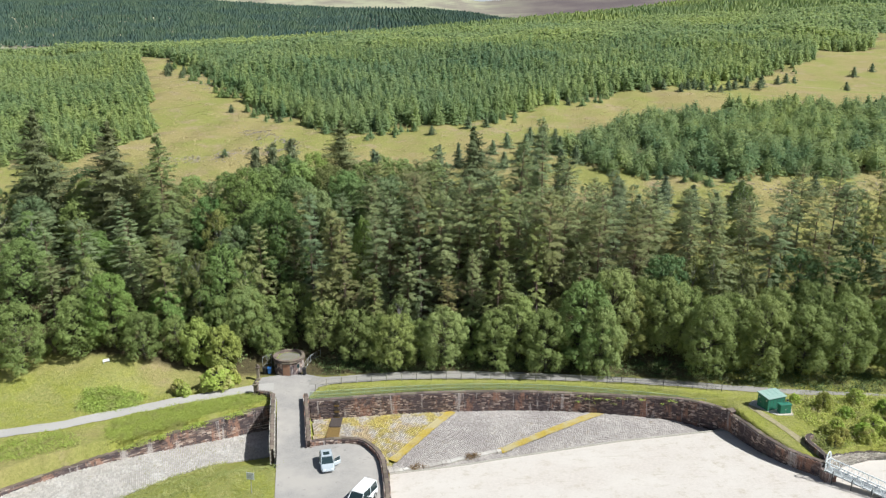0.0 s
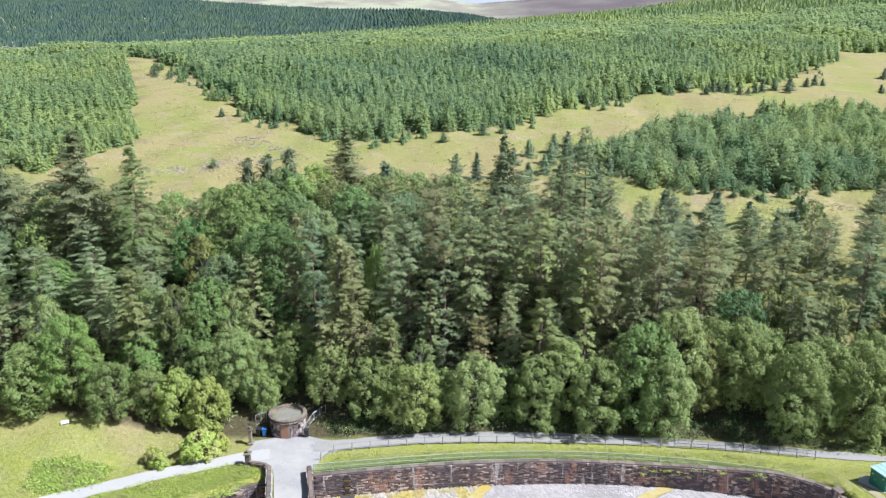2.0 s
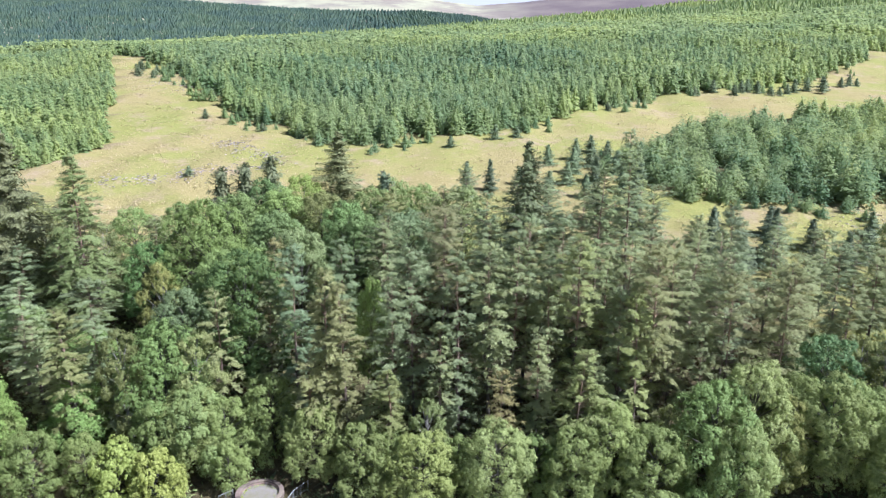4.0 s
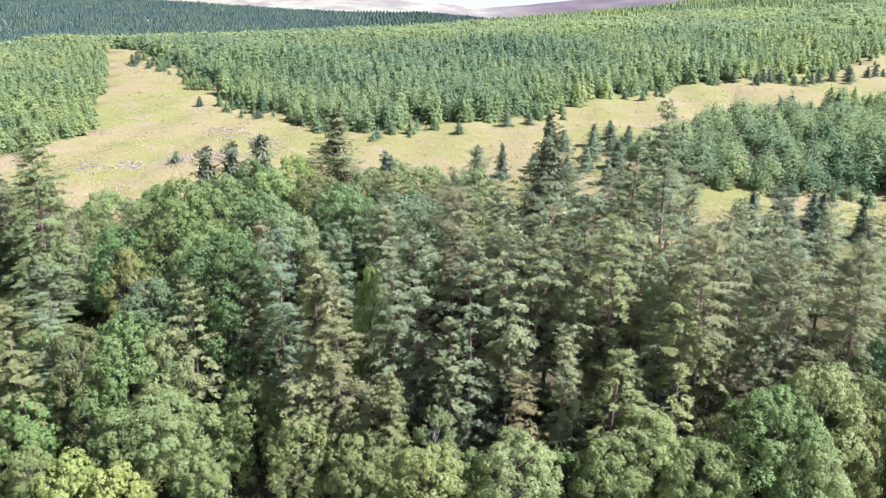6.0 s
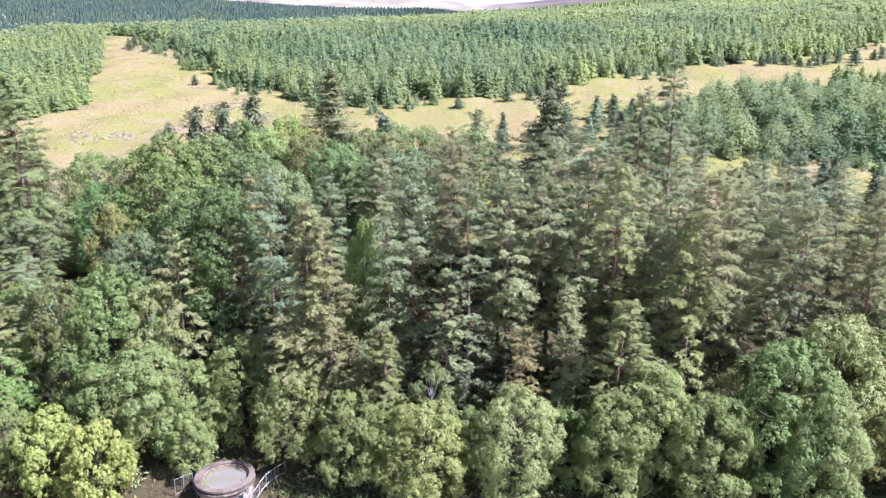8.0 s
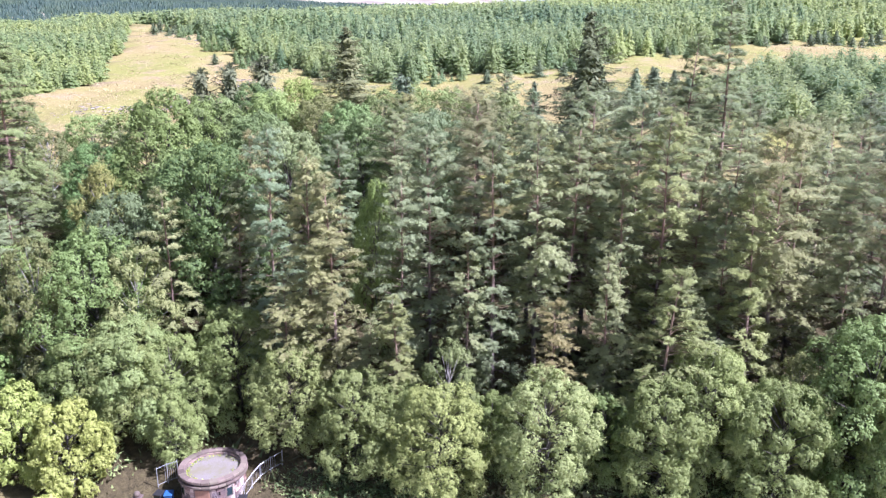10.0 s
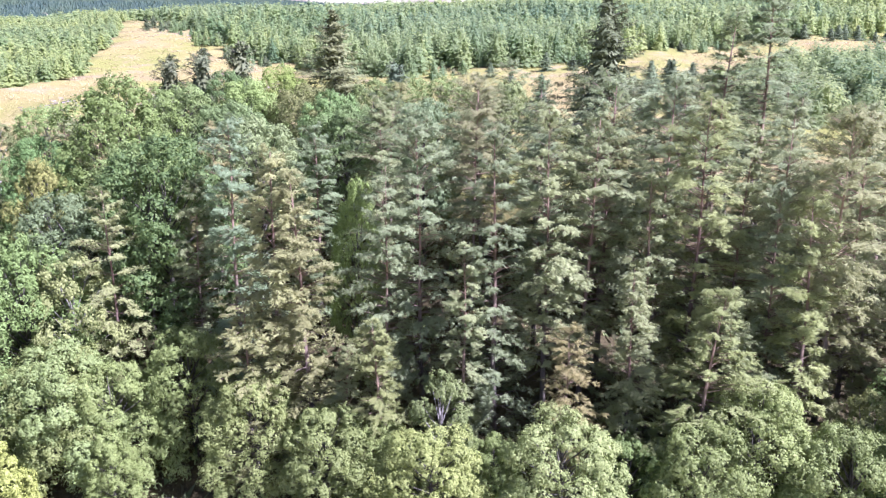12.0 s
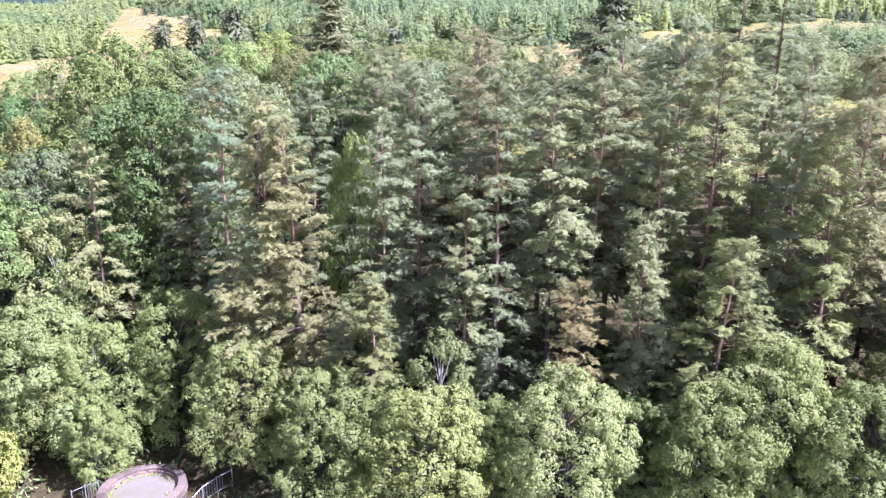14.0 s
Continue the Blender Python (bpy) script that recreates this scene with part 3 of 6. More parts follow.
slab("road", [(-23.0, 90.0), (-23.4, 91.2), (-26.6, 92.7), (-27.4, 94.9), (-26.9, 97.6), (-24, 98.6), (-20.8, 98.8), (-18.6, 97.9), (-16.0, 97.3), (-16.2, 95.5), (-18.0, 94.4), (-18.9, 91.0), (-18.6, 89.0), (-16.5, 78.6), (-14.5, 79.0), (-12.2, 79.3), (-10.0, 78.9), (-8.4, 77.3), (-7.1, 74.8), (-6.4, 71.1), (-5.8, 66.6), (-5.5, 56), (-17.2, 56), (-18.0, 66.5), (-20.0, 76.5)], 0.06, 0.3, ASPHALT, "smooth grey asphalt bridge deck and car park", "road")
def apron(x, y):
    """The apron falls away from the camera's side into the basin."""
    return -2.0 + 0.0368 * (x + 6) - 0.1197 * (y - 76)


slab("spillway_apron", [(-6.3, 75.0), (3.0, 76.9), (8.2, 78.4), (22.9, 82.2), (38.0, 84.8), (38.6, 81.2), (39.4, 78.1), (40.3, 75.7), (41.0, 74.3), (42.1, 72.6), (43.0, 71.4), (44.8, 72.6), (50.0, 74.6), (61.9, 75.1), (61.9, 56.1), (-5.3, 56.1), (-5.4, 66.6), (-6.1, 71.1)], apron, 1.6, CONCRETE, "broad pale sun-bleached concrete spillway apron", "spillway")
slab("spillway_kerb", [(-6.4, 75.3), (-6.3, 75.0), (3.0, 76.9), (8.2, 78.4), (22.9, 82.2), (37.6, 84.7), (37.6, 85.1), (22.7, 82.5), (8.0, 78.7), (2.9, 77.2)], lambda x, y: apron(x, y) + 0.06, 1.6, RUBBLE_PALE, "worn stone kerb along the spillway apron", "kerb")


# ---- stone walls ----
def block_mesh(name, centres, dirs, sizes, mat, rough=0.035):
    """Many stone blocks in one mesh: centre, direction along, (length, depth, height)."""
    c, d, s = np.asarray(centres, float), np.asarray(dirs, float), np.asarray(sizes, float)
    n = np.stack([-d[:, 1], d[:, 0], np.zeros(len(d))], 1)
    d3 = np.concatenate([d, np.zeros((len(d), 1))], 1)
    corners = np.array([(a, b, e) for e in (-.5, .5) for b in (-.5, .5) for a in (-.5, .5)])
    wob = rng.normal(0, rough, (len(c), 8, 3))
    k = (corners[None] + wob) * s[:, None, :]
    v = c[:, None, :] + k[:, :, :1] * d3[:, None, :] + k[:, :, 1:2] * n[:, None, :] + k[:, :, 2:] * np.array([0, 0, 1.0])
    q = np.array([(0, 1, 3, 2), (4, 6, 7, 5), (0, 4, 5, 1), (2, 3, 7, 6), (0, 2, 6, 4), (1, 5, 7, 3)]).ravel()
    idx = (np.arange(len(c))[:, None] * 8 + q[None]).ravel()
    return raw_mesh(name, v.reshape(-1, 3), 4, idx, mat)


COPING_ME = None


def stone_wall(name, path, base, thick, side, label, stone_mat=STONE, coping=True, length=0.42, height=0.165):
    """A masonry wall along a path (x, y, top). side: +1 or -1, the face that shows its stones; 0 for both."""
    global COPING_ME
    p = resample(path, 0.5)
    n = normals2d(p)
    root = tagged(empty(name), label, "wall", kind="structure")
    v, idx = [], []
    low = np.array([base(x, y) if callable(base) else base for x, y, _ in p])
    for off in (-thick / 2, thick / 2):
        for zz in (low - 0.4, p[:, 2] - 0.1):
            v.append(np.stack([p[:, 0] + n[:, 0] * off, p[:, 1] + n[:, 1] * off, zz], 1))
    m = len(p)
    for a, b in ((0, 1), (1, 3), (3, 2), (2, 0)):
        i = np.arange(m - 1)
        idx.append(np.stack([a * m + i, a * m + i + 1, b * m + i + 1, b * m + i], 1).ravel())
    idx.append(np.array([0, m, 3 * m, 2 * m, m - 1, 3 * m - 1, 4 * m - 1, 2 * m - 1]))
    core = new("wall_core", raw_mesh("wall_core", np.concatenate(v), 4, np.concatenate(idx), STONE_DARK))
    core.parent = root
    s = np.concatenate([[0], np.cumsum(np.linalg.norm(np.diff(p[:, :2], axis=0), axis=1))])
    cs, ds, ss = [], [], []
    tall = float(np.max(p[:, 2] - low))
    for sd in ((side,) if side else (-1, 1)):
        for row in range(int(tall / height) + 1):
            q = rng.uniform(0, length)
            while q < s[-1]:
                ln = length * rng.uniform(0.6, 1.5)
                qc = min(q + ln / 2, s[-1])
                z = np.interp(qc, s, p[:, 2]) - 0.1 - (row + 0.5) * height
                if z > np.interp(qc, s, low) - 0.2:
                    x, y, ax, ay = (np.interp(qc, s, w) for w in (p[:, 0], p[:, 1], n[:, 0], n[:, 1]))
                    out = thick / 2 + rng.uniform(-0.035, 0.035)
                    cs.append((x + ax * out * sd, y + ay * out * sd, z))
                    ds.append((ay, -ax))
                    ss.append((ln * 0.97, 0.16, height * rng.uniform(0.88, 0.98)))
                q += ln
    stones = tagged(new("masonry_blocks", block_mesh("masonry_blocks", cs, ds, ss, stone_mat, 0.045)), "uneven coursed stone blocks", kind="stuff")
    stones.parent = root
    if coping:
        if COPING_ME is None:
            bm = bm_box(-0.49, -0.45, -0.09, 0.49, 0.45, 0.015, 0.02)
            COPING_ME = bpy.data.meshes.new("coping_stone")
            bm.to_mesh(COPING_ME)
            bm.free()
            COPING_ME.materials.append(COPING)
        for q in np.arange(0.5, s[-1], 1.0):
            x, y, z, ax, ay = (np.interp(q, s, w) for w in (p[:, 0], p[:, 1], p[:, 2], n[:, 0], n[:, 1]))
            c = new("coping_stone", COPING_ME)
            c.parent = root
            c.matrix_basis = pose(x, y, z - 0.02 + rng.uniform(-.02, .02), rng.uniform(-1, 1), rng.uniform(-1, 1), math.degrees(math.atan2(-ax, ay)) + rng.uniform(-1.5, 1.5)) @ Matrix.Diagonal((1, thick * .7 + 0.1, 1, 1))
    return root


stone_wall("wall_main", MAIN_WALL, -3.5, 0.8, -1, "long curved dark red sandstone retaining wall with white streaks")
stone_wall("wall_right", RIGHT_WALL, -2.1, 0.8, -1, "dark brown stone wall stepping up beside the grass")
stone_wall("wall_car_park", CAR_PARK_WALL, -3.5, 0.55, 0, "low curved stone parapet round the car park")
stone_wall("wall_channel", LEFT_WALL, lambda x, y: float(channel_floor(x)), 0.8, 1, "weathered brown stone wall of the side channel", length=0.7)
stone_wall("parapet_right", [(-19.1, 90.5, 1.05), (-17.8, 84.5, 1.05), (-16.4, 77.9, 1.05)], -3.5, 0.5, 0, "straight stone parapet along the bridge")
stone_wall("parapet_left", [(-23.6, 90.6, 1.0), (-22.0, 83.0, 1.0), (-20.4, 76.0, 1.0)], -4.5, 0.5, 0, "straight stone parapet along the bridge", stone_mat=RUBBLE_PALE)
stone_wall("wall_cove", [(42.9, 71.3, 2.1), (43.6, 72.2, 2.0), (45.0, 73.5, 1.8), (50.0, 75.2, 1.2), (56.0, 75.7, 0.6)], -2.1, 0.7, -1, "rough stone bank beside the footbridge", stone_mat=RUBBLE_PALE, coping=False)
stone_wall("parapet_corner", [(-26.3, 92.0, 0.75), (-25.2, 91.7, 0.75), (-24.2, 91.3, 0.8), (-23.7, 90.5, 0.9)], -0.3, 0.4, 0, "short curved stone parapet at the bridge end")


# ---- stone pitching on the basin and channel floors ----
def pitching(name, keep, x0, x1, y0, y1, angle, floor, mat, label, length=0.42, width=0.2):
    ca, sa = math.cos(radians(angle)), math.sin(radians(angle))
    cx, cy, span = (x0 + x1) / 2, (y0 + y1) / 2, max(x1 - x0, y1 - y0) * 0.75
    us, vs = np.arange(-span, span, length), np.arange(-span, span, width)
    U, V = np.meshgrid(us, vs)
    U = U + (np.arange(len(vs)) % 2)[:, None] * length / 2 + rng.uniform(-.012, .012, U.shape)
    x, y = (cx + U * ca - V * sa).ravel(), (cy + U * sa + V * ca).ravel()
    ok = keep(x, y)
    x, y = x[ok], y[ok]
    z = floor(x, y) + rng.uniform(-0.016, 0.016, len(x))
    d = np.tile((ca, sa), (len(x), 1))
    s = np.stack([np.full(len(x), length * .94), np.full(len(x), width * .87), np.full(len(x), 0.3)], 1)
    return tagged(new(name, block_mesh(name, np.stack([x, y, z - .15], 1), d, s, mat, 0.012)), label, "paving", kind="stuff")


def apron_edge(x):
    return np.interp(x, (-6.3, 3.0, 8.0, 22.7, 37.6), (75.2, 77.2, 78.7, 82.5, 85.1))


RUNNELS = [((1.3, 91.9), (-6.4, 80.3)), ((22.2, 90.9), (7.4, 82.2))]


def off_runnels(x, y):
    d = np.full(np.shape(x), 1e9)
    for a, b in RUNNELS:
        d = np.minimum(d, edge_distance([a, b], x, y, False))
    return d > 0.52


def basin_keep(x, y):
    return inside(BASIN, x, y) & (edge_distance(BASIN, x, y) > 0.45) & (y > apron_edge(x) + 0.05) & off_runnels(x, y)


def upper_left(x, y):
    return x < np.interp(y, (80.3, 91.9), (-6.4, 1.3))


pitching("pitched_stone_floor", lambda x, y: basin_keep(x, y) & upper_left(x, y), -19, 2, 76, 93, 105, basin_floor, LICHEN, "stone pitching covered in yellow lichen", 0.4, 0.22)
pitching("pitched_stone_floor", lambda x, y: basin_keep(x, y) & ~upper_left(x, y), -7, 38, 76, 93, 118, basin_floor, PITCHING, "rows of pale grey stone pitching")
pitching("pitched_stone_floor", lambda x, y: inside(CHANNEL, x, y) & (edge_distance([(p[0], p[1]) for p in LEFT_WALL], x, y, False) > .42) & (x < -20.5 - (y - 76) * .22), -52, -21, 60, 90, 112, lambda x, y: channel_floor(x), BLEACHED, "rows of bleached stone pitching in the channel", 0.4, 0.22)
for a, b in RUNNELS:
    d = Vector((b[0] - a[0], b[1] - a[1], 0)).normalized()
    n = Vector((-d.y, d.x, 0))
    bm = bmesh.new()
    rows = []
    for k in range(25):
        t = k / 24
        c = Vector((a[0] + (b[0] - a[0]) * t, a[1] + (b[1] - a[1]) * t, 0))
        c.z = float(basin_floor(c.x, c.y)) + 0.02
        w = 0.62 + 0.06 * math.sin(k * 1.7)
        rows.append([bm.verts.new(c + n * w * u + Vector((0, 0, 0.0 if abs(u) < .7 else 0.02))) for u in (-1, -.6, 0, .6, 1)])
    for r, q in zip(rows, rows[1:]):
        for k in range(4):
            bm.faces.new((r[k], r[k + 1], q[k + 1], q[k]))
    tagged(part("runnel", bm, ALGAE), "shallow runnel stained ochre yellow by algae", "channel", kind="structure")
# worn kerb stones and caught driftwood at the foot of the longer runnel
foot = resample([(-6.4, 77.9, 0), (-3.2, 78.7, 0), (3.7, 81.0, 0), (7.2, 82.1, 0)], 0.62)
cs, ds, ss = [], [], []
for x, y, _ in foot:
    cs.append((x, y + rng.normal(0, .03), float(basin_floor(x, y)) + .02 + rng.uniform(-.03, .03)))
    ds.append((.95, .31))
    ss.append((rng.uniform(.52, .62), rng.uniform(.55, .75), .36))
tagged(new("kerb", block_mesh("kerb", cs, ds, ss, BLEACHED)), "row of pale worn kerb stones in the basin", "kerb", kind="stuff")
bm = bm_box(-15.6, 84.9, -3.4, -13.9, 87.5, -2.58, 0.05)
tagged(part("runnel", bm, BROWN_WATER), "wet brown drain slot below the wall", "channel", kind="structure")
outlet = tagged(empty("drain_outlet"), "dark water-stained stone chute in the retaining wall", "drain")
for k in range(9):
    w = .34 + .12 * math.sin(k * 2.1)
    part("stained_stone", bm_box(-14.75 - w, 89.86, -2.55 + k * .3, -14.75 + w, 90.2, -2.27 + k * .3, .03), STONE_DARK if k % 3 else BROWN_WATER, outlet)
# dark block stands in for the step's shadow over the slot's upper end
part("sump", bm_box(-15.55, 87.52, -3.3, -13.95, 90.25, -2.44, 0.04), STONE_DARK, outlet, "dark block painted as the step's shadow below the chute")


# ---- plantations ----
def tier_tree(tiers, sides, seed, leader=True):
    """A small conifer one metre high of jagged skirts, as vertices and triangles."""
    r = np.random.default_rng(seed)
    v, f = [], []
    for k in range(tiers):
        a, b = k / tiers, (k + 1) / tiers
        z0 = 0.06 + 0.94 * a * 0.98 - 0.05 * (k > 0)
        z1 = min(1.0, 0.06 + 0.94 * (b + 0.35 / tiers)) if k < tiers - 1 else 1.0
        rad = 0.235 * (1 - a) ** 0.85 + 0.02
        c = len(v)
        v.append((r.normal(0, .008), r.normal(0, .008), z1))
        turn = r.uniform(0, 6.28)
        for s in range(2 * sides):
            rr = rad * (r.uniform(0.9, 1.2) if s % 2 == 0 else r.uniform(0.5, 0.72))
            t = turn + math.pi * s / sides
            v.append((math.cos(t) * rr, math.sin(t) * rr, z0 + (0.0 if s % 2 == 0 else 0.05) + r.normal(0, .008)))
        for s in range(2 * sides):
            f.append((c, c + 1 + s, c + 1 + (s + 1) % (2 * sides)))
    return np.array(v), np.array(f)


def leafy_conifer(count, seed, width=0.23, whorls=8, bushy=0.0):
    """A young conifer one metre high: whorls of many short needle sprays round a thin inner cone. bushy: from a spire to a round shrub."""
    r = np.random.default_rng(seed)
    u = (1 - np.sqrt(r.random(count))) * .97
    a = r.uniform(0, 6.283, count)
    lop = 1 + (.16 + .14 * bushy) * np.sin(a + seed) + (.1 + .1 * bushy) * np.sin(3 * a + 2 * seed + 4 * u * bushy)
    step = 1 - (u * whorls + .15 * np.sin(2 * a + seed)) % 1
    rad = width * (np.sqrt(1 - u ** (1.3 + bushy)) * (1 - .35 * u) * (.78 + .28 * step) * lop + .02)
    rr = rad * (1 - .5 * r.random(count) ** 2)
    out = np.stack([np.cos(a), np.sin(a), np.zeros(count)], 1)
    P = out * rr[:, None] + r.normal(0, .022 * bushy, (count, 3))
    P[:, 2] += .04 + .92 * u - .12 * rad * (1 - step)
    big = (400 / count) ** .5
    L = (.08 * big ** .75 * r.uniform(.7, 1.35, count) * (.55 + .45 * (1 - u)))[:, None]
    W = L * r.uniform(.5, .85, count)[:, None] * big ** .3
    N = out * .7 + np.array((0, 0, .75)) + r.normal(0, .26 if count > 250 else .13, (count, 3))
    N /= np.linalg.norm(N, axis=1)[:, None]
    D = out + r.normal(0, .55, (count, 3)) + np.array((0, 0, -.15))
    D -= N * np.sum(D * N, 1)[:, None]
    D /= np.linalg.norm(D, axis=1)[:, None] + 1e-9
    S = np.cross(D, N)
    v = np.stack([P - D * L * .4 + S * W * .5, P + D * L * .6, P - D * L * .4 - S * W * .5], 1).reshape(-1, 3)
    # the blunt inner cone
    k = 5
    t = np.arange(k) * 2 * math.pi / k + seed
    fat = width * (.5 - .1 * bushy)
    ring = np.stack([np.cos(t) * fat, np.sin(t) * fat, np.full(k, .03)], 1)
    waist = ring * np.array((.7, .7, 1)) + np.array((0, 0, .4))
    nxt, wnxt = np.roll(ring, -1, 0), np.roll(waist, -1, 0)
    top = np.tile((0, 0, .8 - .12 * bushy), (k, 1))
    v = np.concatenate([v] + [np.stack(f, 1).reshape(-1, 3) for f in ((ring, nxt, waist), (nxt, wnxt, waist), (waist, wnxt, top))])
    return v, np.arange(len(v)).reshape(-1, 3)


def forest(name, pts, heights, tints, templates, mat, label, plump=1.0):
    vs, fs, ts, base = [], [], [], 0
    pick = rng.integers(0, len(templates), len(pts))
    for k, (tv, tf) in enumerate(templates):
        sel = pick == k
        p, h, t = pts[sel], heights[sel], tints[sel]
        m = len(p)
        ang = rng.uniform(0, 6.28, m)
        ca, sa = np.cos(ang)[:, None], np.sin(ang)[:, None]
        w = (h * rng.uniform(0.85, 1.2, m) * plump)[:, None]
        x = (tv[None, :, 0] * ca - tv[None, :, 1] * sa) * w + p[:, 0][:, None]
        y = (tv[None, :, 0] * sa + tv[None, :, 1] * ca) * w + p[:, 1][:, None]
        z = tv[None, :, 2] * h[:, None] + p[:, 2][:, None]
        vs.append(np.stack([x, y, z], 2).reshape(-1, 3))
        fs.append((tf[None] + (np.arange(m) * len(tv))[:, None, None] + base).reshape(-1))
        ts.append(np.repeat(t, len(tv)))
        base += m * len(tv)
    ob = new(name, raw_mesh(name, np.concatenate(vs), 3, np.concatenate(fs), mat, {"tint": np.concatenate(ts)}))
    return tagged(ob, label, "forest", kind="stuff")


def stand(plot, step, y0, y1, angle=0.0, skip=0.05, stray=0.16):
    """Planting places in rows within a plot."""
    xs, ys = [p[0] for p in plot], [p[1] for p in plot]
    cx, cy = (min(xs) + max(xs)) / 2, (min(ys) + max(ys)) / 2
    r = max(max(xs) - min(xs), max(ys) - min(ys)) * 0.75
    U, V = np.meshgrid(np.arange(-r, r, step * 1.12), np.arange(-r, r, step * 0.9))
    U, V = U + rng.normal(0, step * stray, U.shape), V + rng.normal(0, step * stray * 1.6, V.shape)
    a = radians(angle)
    x, y = (cx + U * math.cos(a) - V * math.sin(a)).ravel(), (cy + U * math.sin(a) + V * math.cos(a)).ravel()
    lim = 0.70 * np.maximum(y, 60) + 14
    ok = (y >= y0) & (y < y1) & (np.abs(x) < lim) & inside(plot, x, y) & (rng.random(len(x)) > skip)
    x, y = x[ok], y[ok]
    wave = edge_distance(plot, x, y) + 7 * np.sin(x * .21 + y * .13) * np.sin(y * .17 + x * .06)
    ok = wave > -1.0
    x, y = x[ok], y[ok]
    return np.stack([x, y, land(x, y) - 0.25], 1)


def heights_for(pts, mean, spread=0.16):
    patch = 0.10 * np.sin(pts[:, 0] * .05 + 1) * np.sin(pts[:, 1] * .041) + 0.06 * np.sin(pts[:, 0] * .17) * np.sin(pts[:, 1] * .13 + 2)
    return mean * (1 + patch + rng.normal(0, spread, len(pts))).clip(0.45, 1.5)


def tints_for(pts):
    """Patches of yellower and of bluer trees, and a tone of its own for each tree."""
    x, y = pts[:, 0], pts[:, 1]
    patch = 0.5 + .22 * np.sin(x * .09 + y * .05) * np.sin(y * .07 - 1) + .18 * np.sin(x * .023 - y * .031 + 2)
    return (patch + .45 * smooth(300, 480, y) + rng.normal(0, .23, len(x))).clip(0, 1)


def strays(plot, count, reach, y1):
    """Places of self-sown small trees just outside a plot."""
    xs, ys = [q[0] for q in plot], [q[1] for q in plot]
    x, y = rng.uniform(max(-190, min(xs) - reach), min(200, max(xs) + reach), count * 60), rng.uniform(min(ys) - reach, min(y1, max(ys) + reach), count * 60)
    d = edge_distance(plot, x, y)
    ok = ~inside(plot, x, y) & (d < reach * rng.random(len(x)) ** 1.5) & (np.sin(x * .12 + 1) * np.sin(y * .09) > -.25) & (np.abs(x) < .7 * y)
    for other in (PLOT_CENTRE, PLOT_LEFT, PLOT_RIGHT):
        ok &= ~inside(other, x, y)
    x, y = x[ok][:count], y[ok][:count]
    return np.stack([x, y, land(x, y) - .1], 1)


FRONT_T = [leafy_conifer(330, 80 + k, .25) for k in range(5)]
BUSHY_T = [leafy_conifer(430, 120 + k, .27, 6, 1.0) for k in range(4)] + [leafy_conifer(400, 130 + k, .27, 7, .5) for k in range(3)]
NEAR_T = [leafy_conifer(190, k, .24) for k in range(6)]
MID_T = [leafy_conifer(84, 20 + k, 0.24) for k in range(5)]
HIGH_T = [leafy_conifer(26, 60 + k, 0.25) for k in range(4)]
FAR_T = [tier_tree(1, 4, 40 + k) for k in range(3)]
p = stand(PLOT_RIGHT, 2.5, 0, 215, 25, .12, .34)
forest("plantation_right", p, heights_for(p, 4.9, .24), tints_for(p), BUSHY_T, LARCH, "dense mixed yellow-green and blue-green young conifers beside the clearing", 1.6)
p = stand(PLOT_RIGHT, 2.5, 215, 400, 25, .12, .34)
forest("plantation_right", p, heights_for(p, 4.9, .24), tints_for(p), NEAR_T, LARCH, "dense mixed yellow-green young conifer plantation along the clearing", 1.6)
p = strays(PLOT_RIGHT, 70, 6, 300)
forest("self_sown_conifers", p, heights_for(p, 2.4, .3), tints_for(p), BUSHY_T, YOUNG, "scattered small self-sown conifers beside the plantation", 1.5)
p = stand(PLOT_LEFT, 2.1, 0, 200, 28, .05, .24)
forest("plantation_left", p, heights_for(p, 4.4, .16), tints_for(p) * .8 + .2, NEAR_T, YOUNG, "bright green young conifer plantation in rows", 1.4)
p = stand(PLOT_LEFT, 2.4, 200, 500, 28, .05, .24)
forest("plantation_left", p, heights_for(p, 4.6, .14), tints_for(p) * .8 + .2, MID_T, YOUNG, "bright green young conifer plantation on the rise", 1.4)
p = stand(PLOT_CENTRE, 2.5, 0, 226, 12, .1, .3)
forest("plantation_hillside", p, heights_for(p, 6.2, .2), tints_for(p), FRONT_T, YOUNG, "dense green spruce plantation edge across the hillside", 1.25)
p = stand(PLOT_CENTRE, 2.4, 226, 262, 12, .07, .28)
forest("plantation_hillside", p, heights_for(p, 6.3, .16), tints_for(p), NEAR_T, YOUNG, "dense green spruce plantation across the hillside", 1.2)
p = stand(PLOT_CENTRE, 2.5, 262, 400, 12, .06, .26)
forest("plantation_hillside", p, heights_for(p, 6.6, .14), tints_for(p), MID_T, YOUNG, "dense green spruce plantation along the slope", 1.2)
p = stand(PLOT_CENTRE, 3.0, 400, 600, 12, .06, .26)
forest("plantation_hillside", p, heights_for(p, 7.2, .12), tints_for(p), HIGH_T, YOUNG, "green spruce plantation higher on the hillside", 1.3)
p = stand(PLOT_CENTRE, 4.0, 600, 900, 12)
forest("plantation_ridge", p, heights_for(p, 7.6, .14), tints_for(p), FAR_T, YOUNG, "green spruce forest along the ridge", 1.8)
p = strays(PLOT_CENTRE, 130, 9, 330)
forest("self_sown_conifers", p, heights_for(p, 2.8, .35), tints_for(p) * .6, NEAR_T, YOUNG, "scattered small self-sown spruces below the plantation", 1.5)
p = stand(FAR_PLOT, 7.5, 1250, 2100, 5)
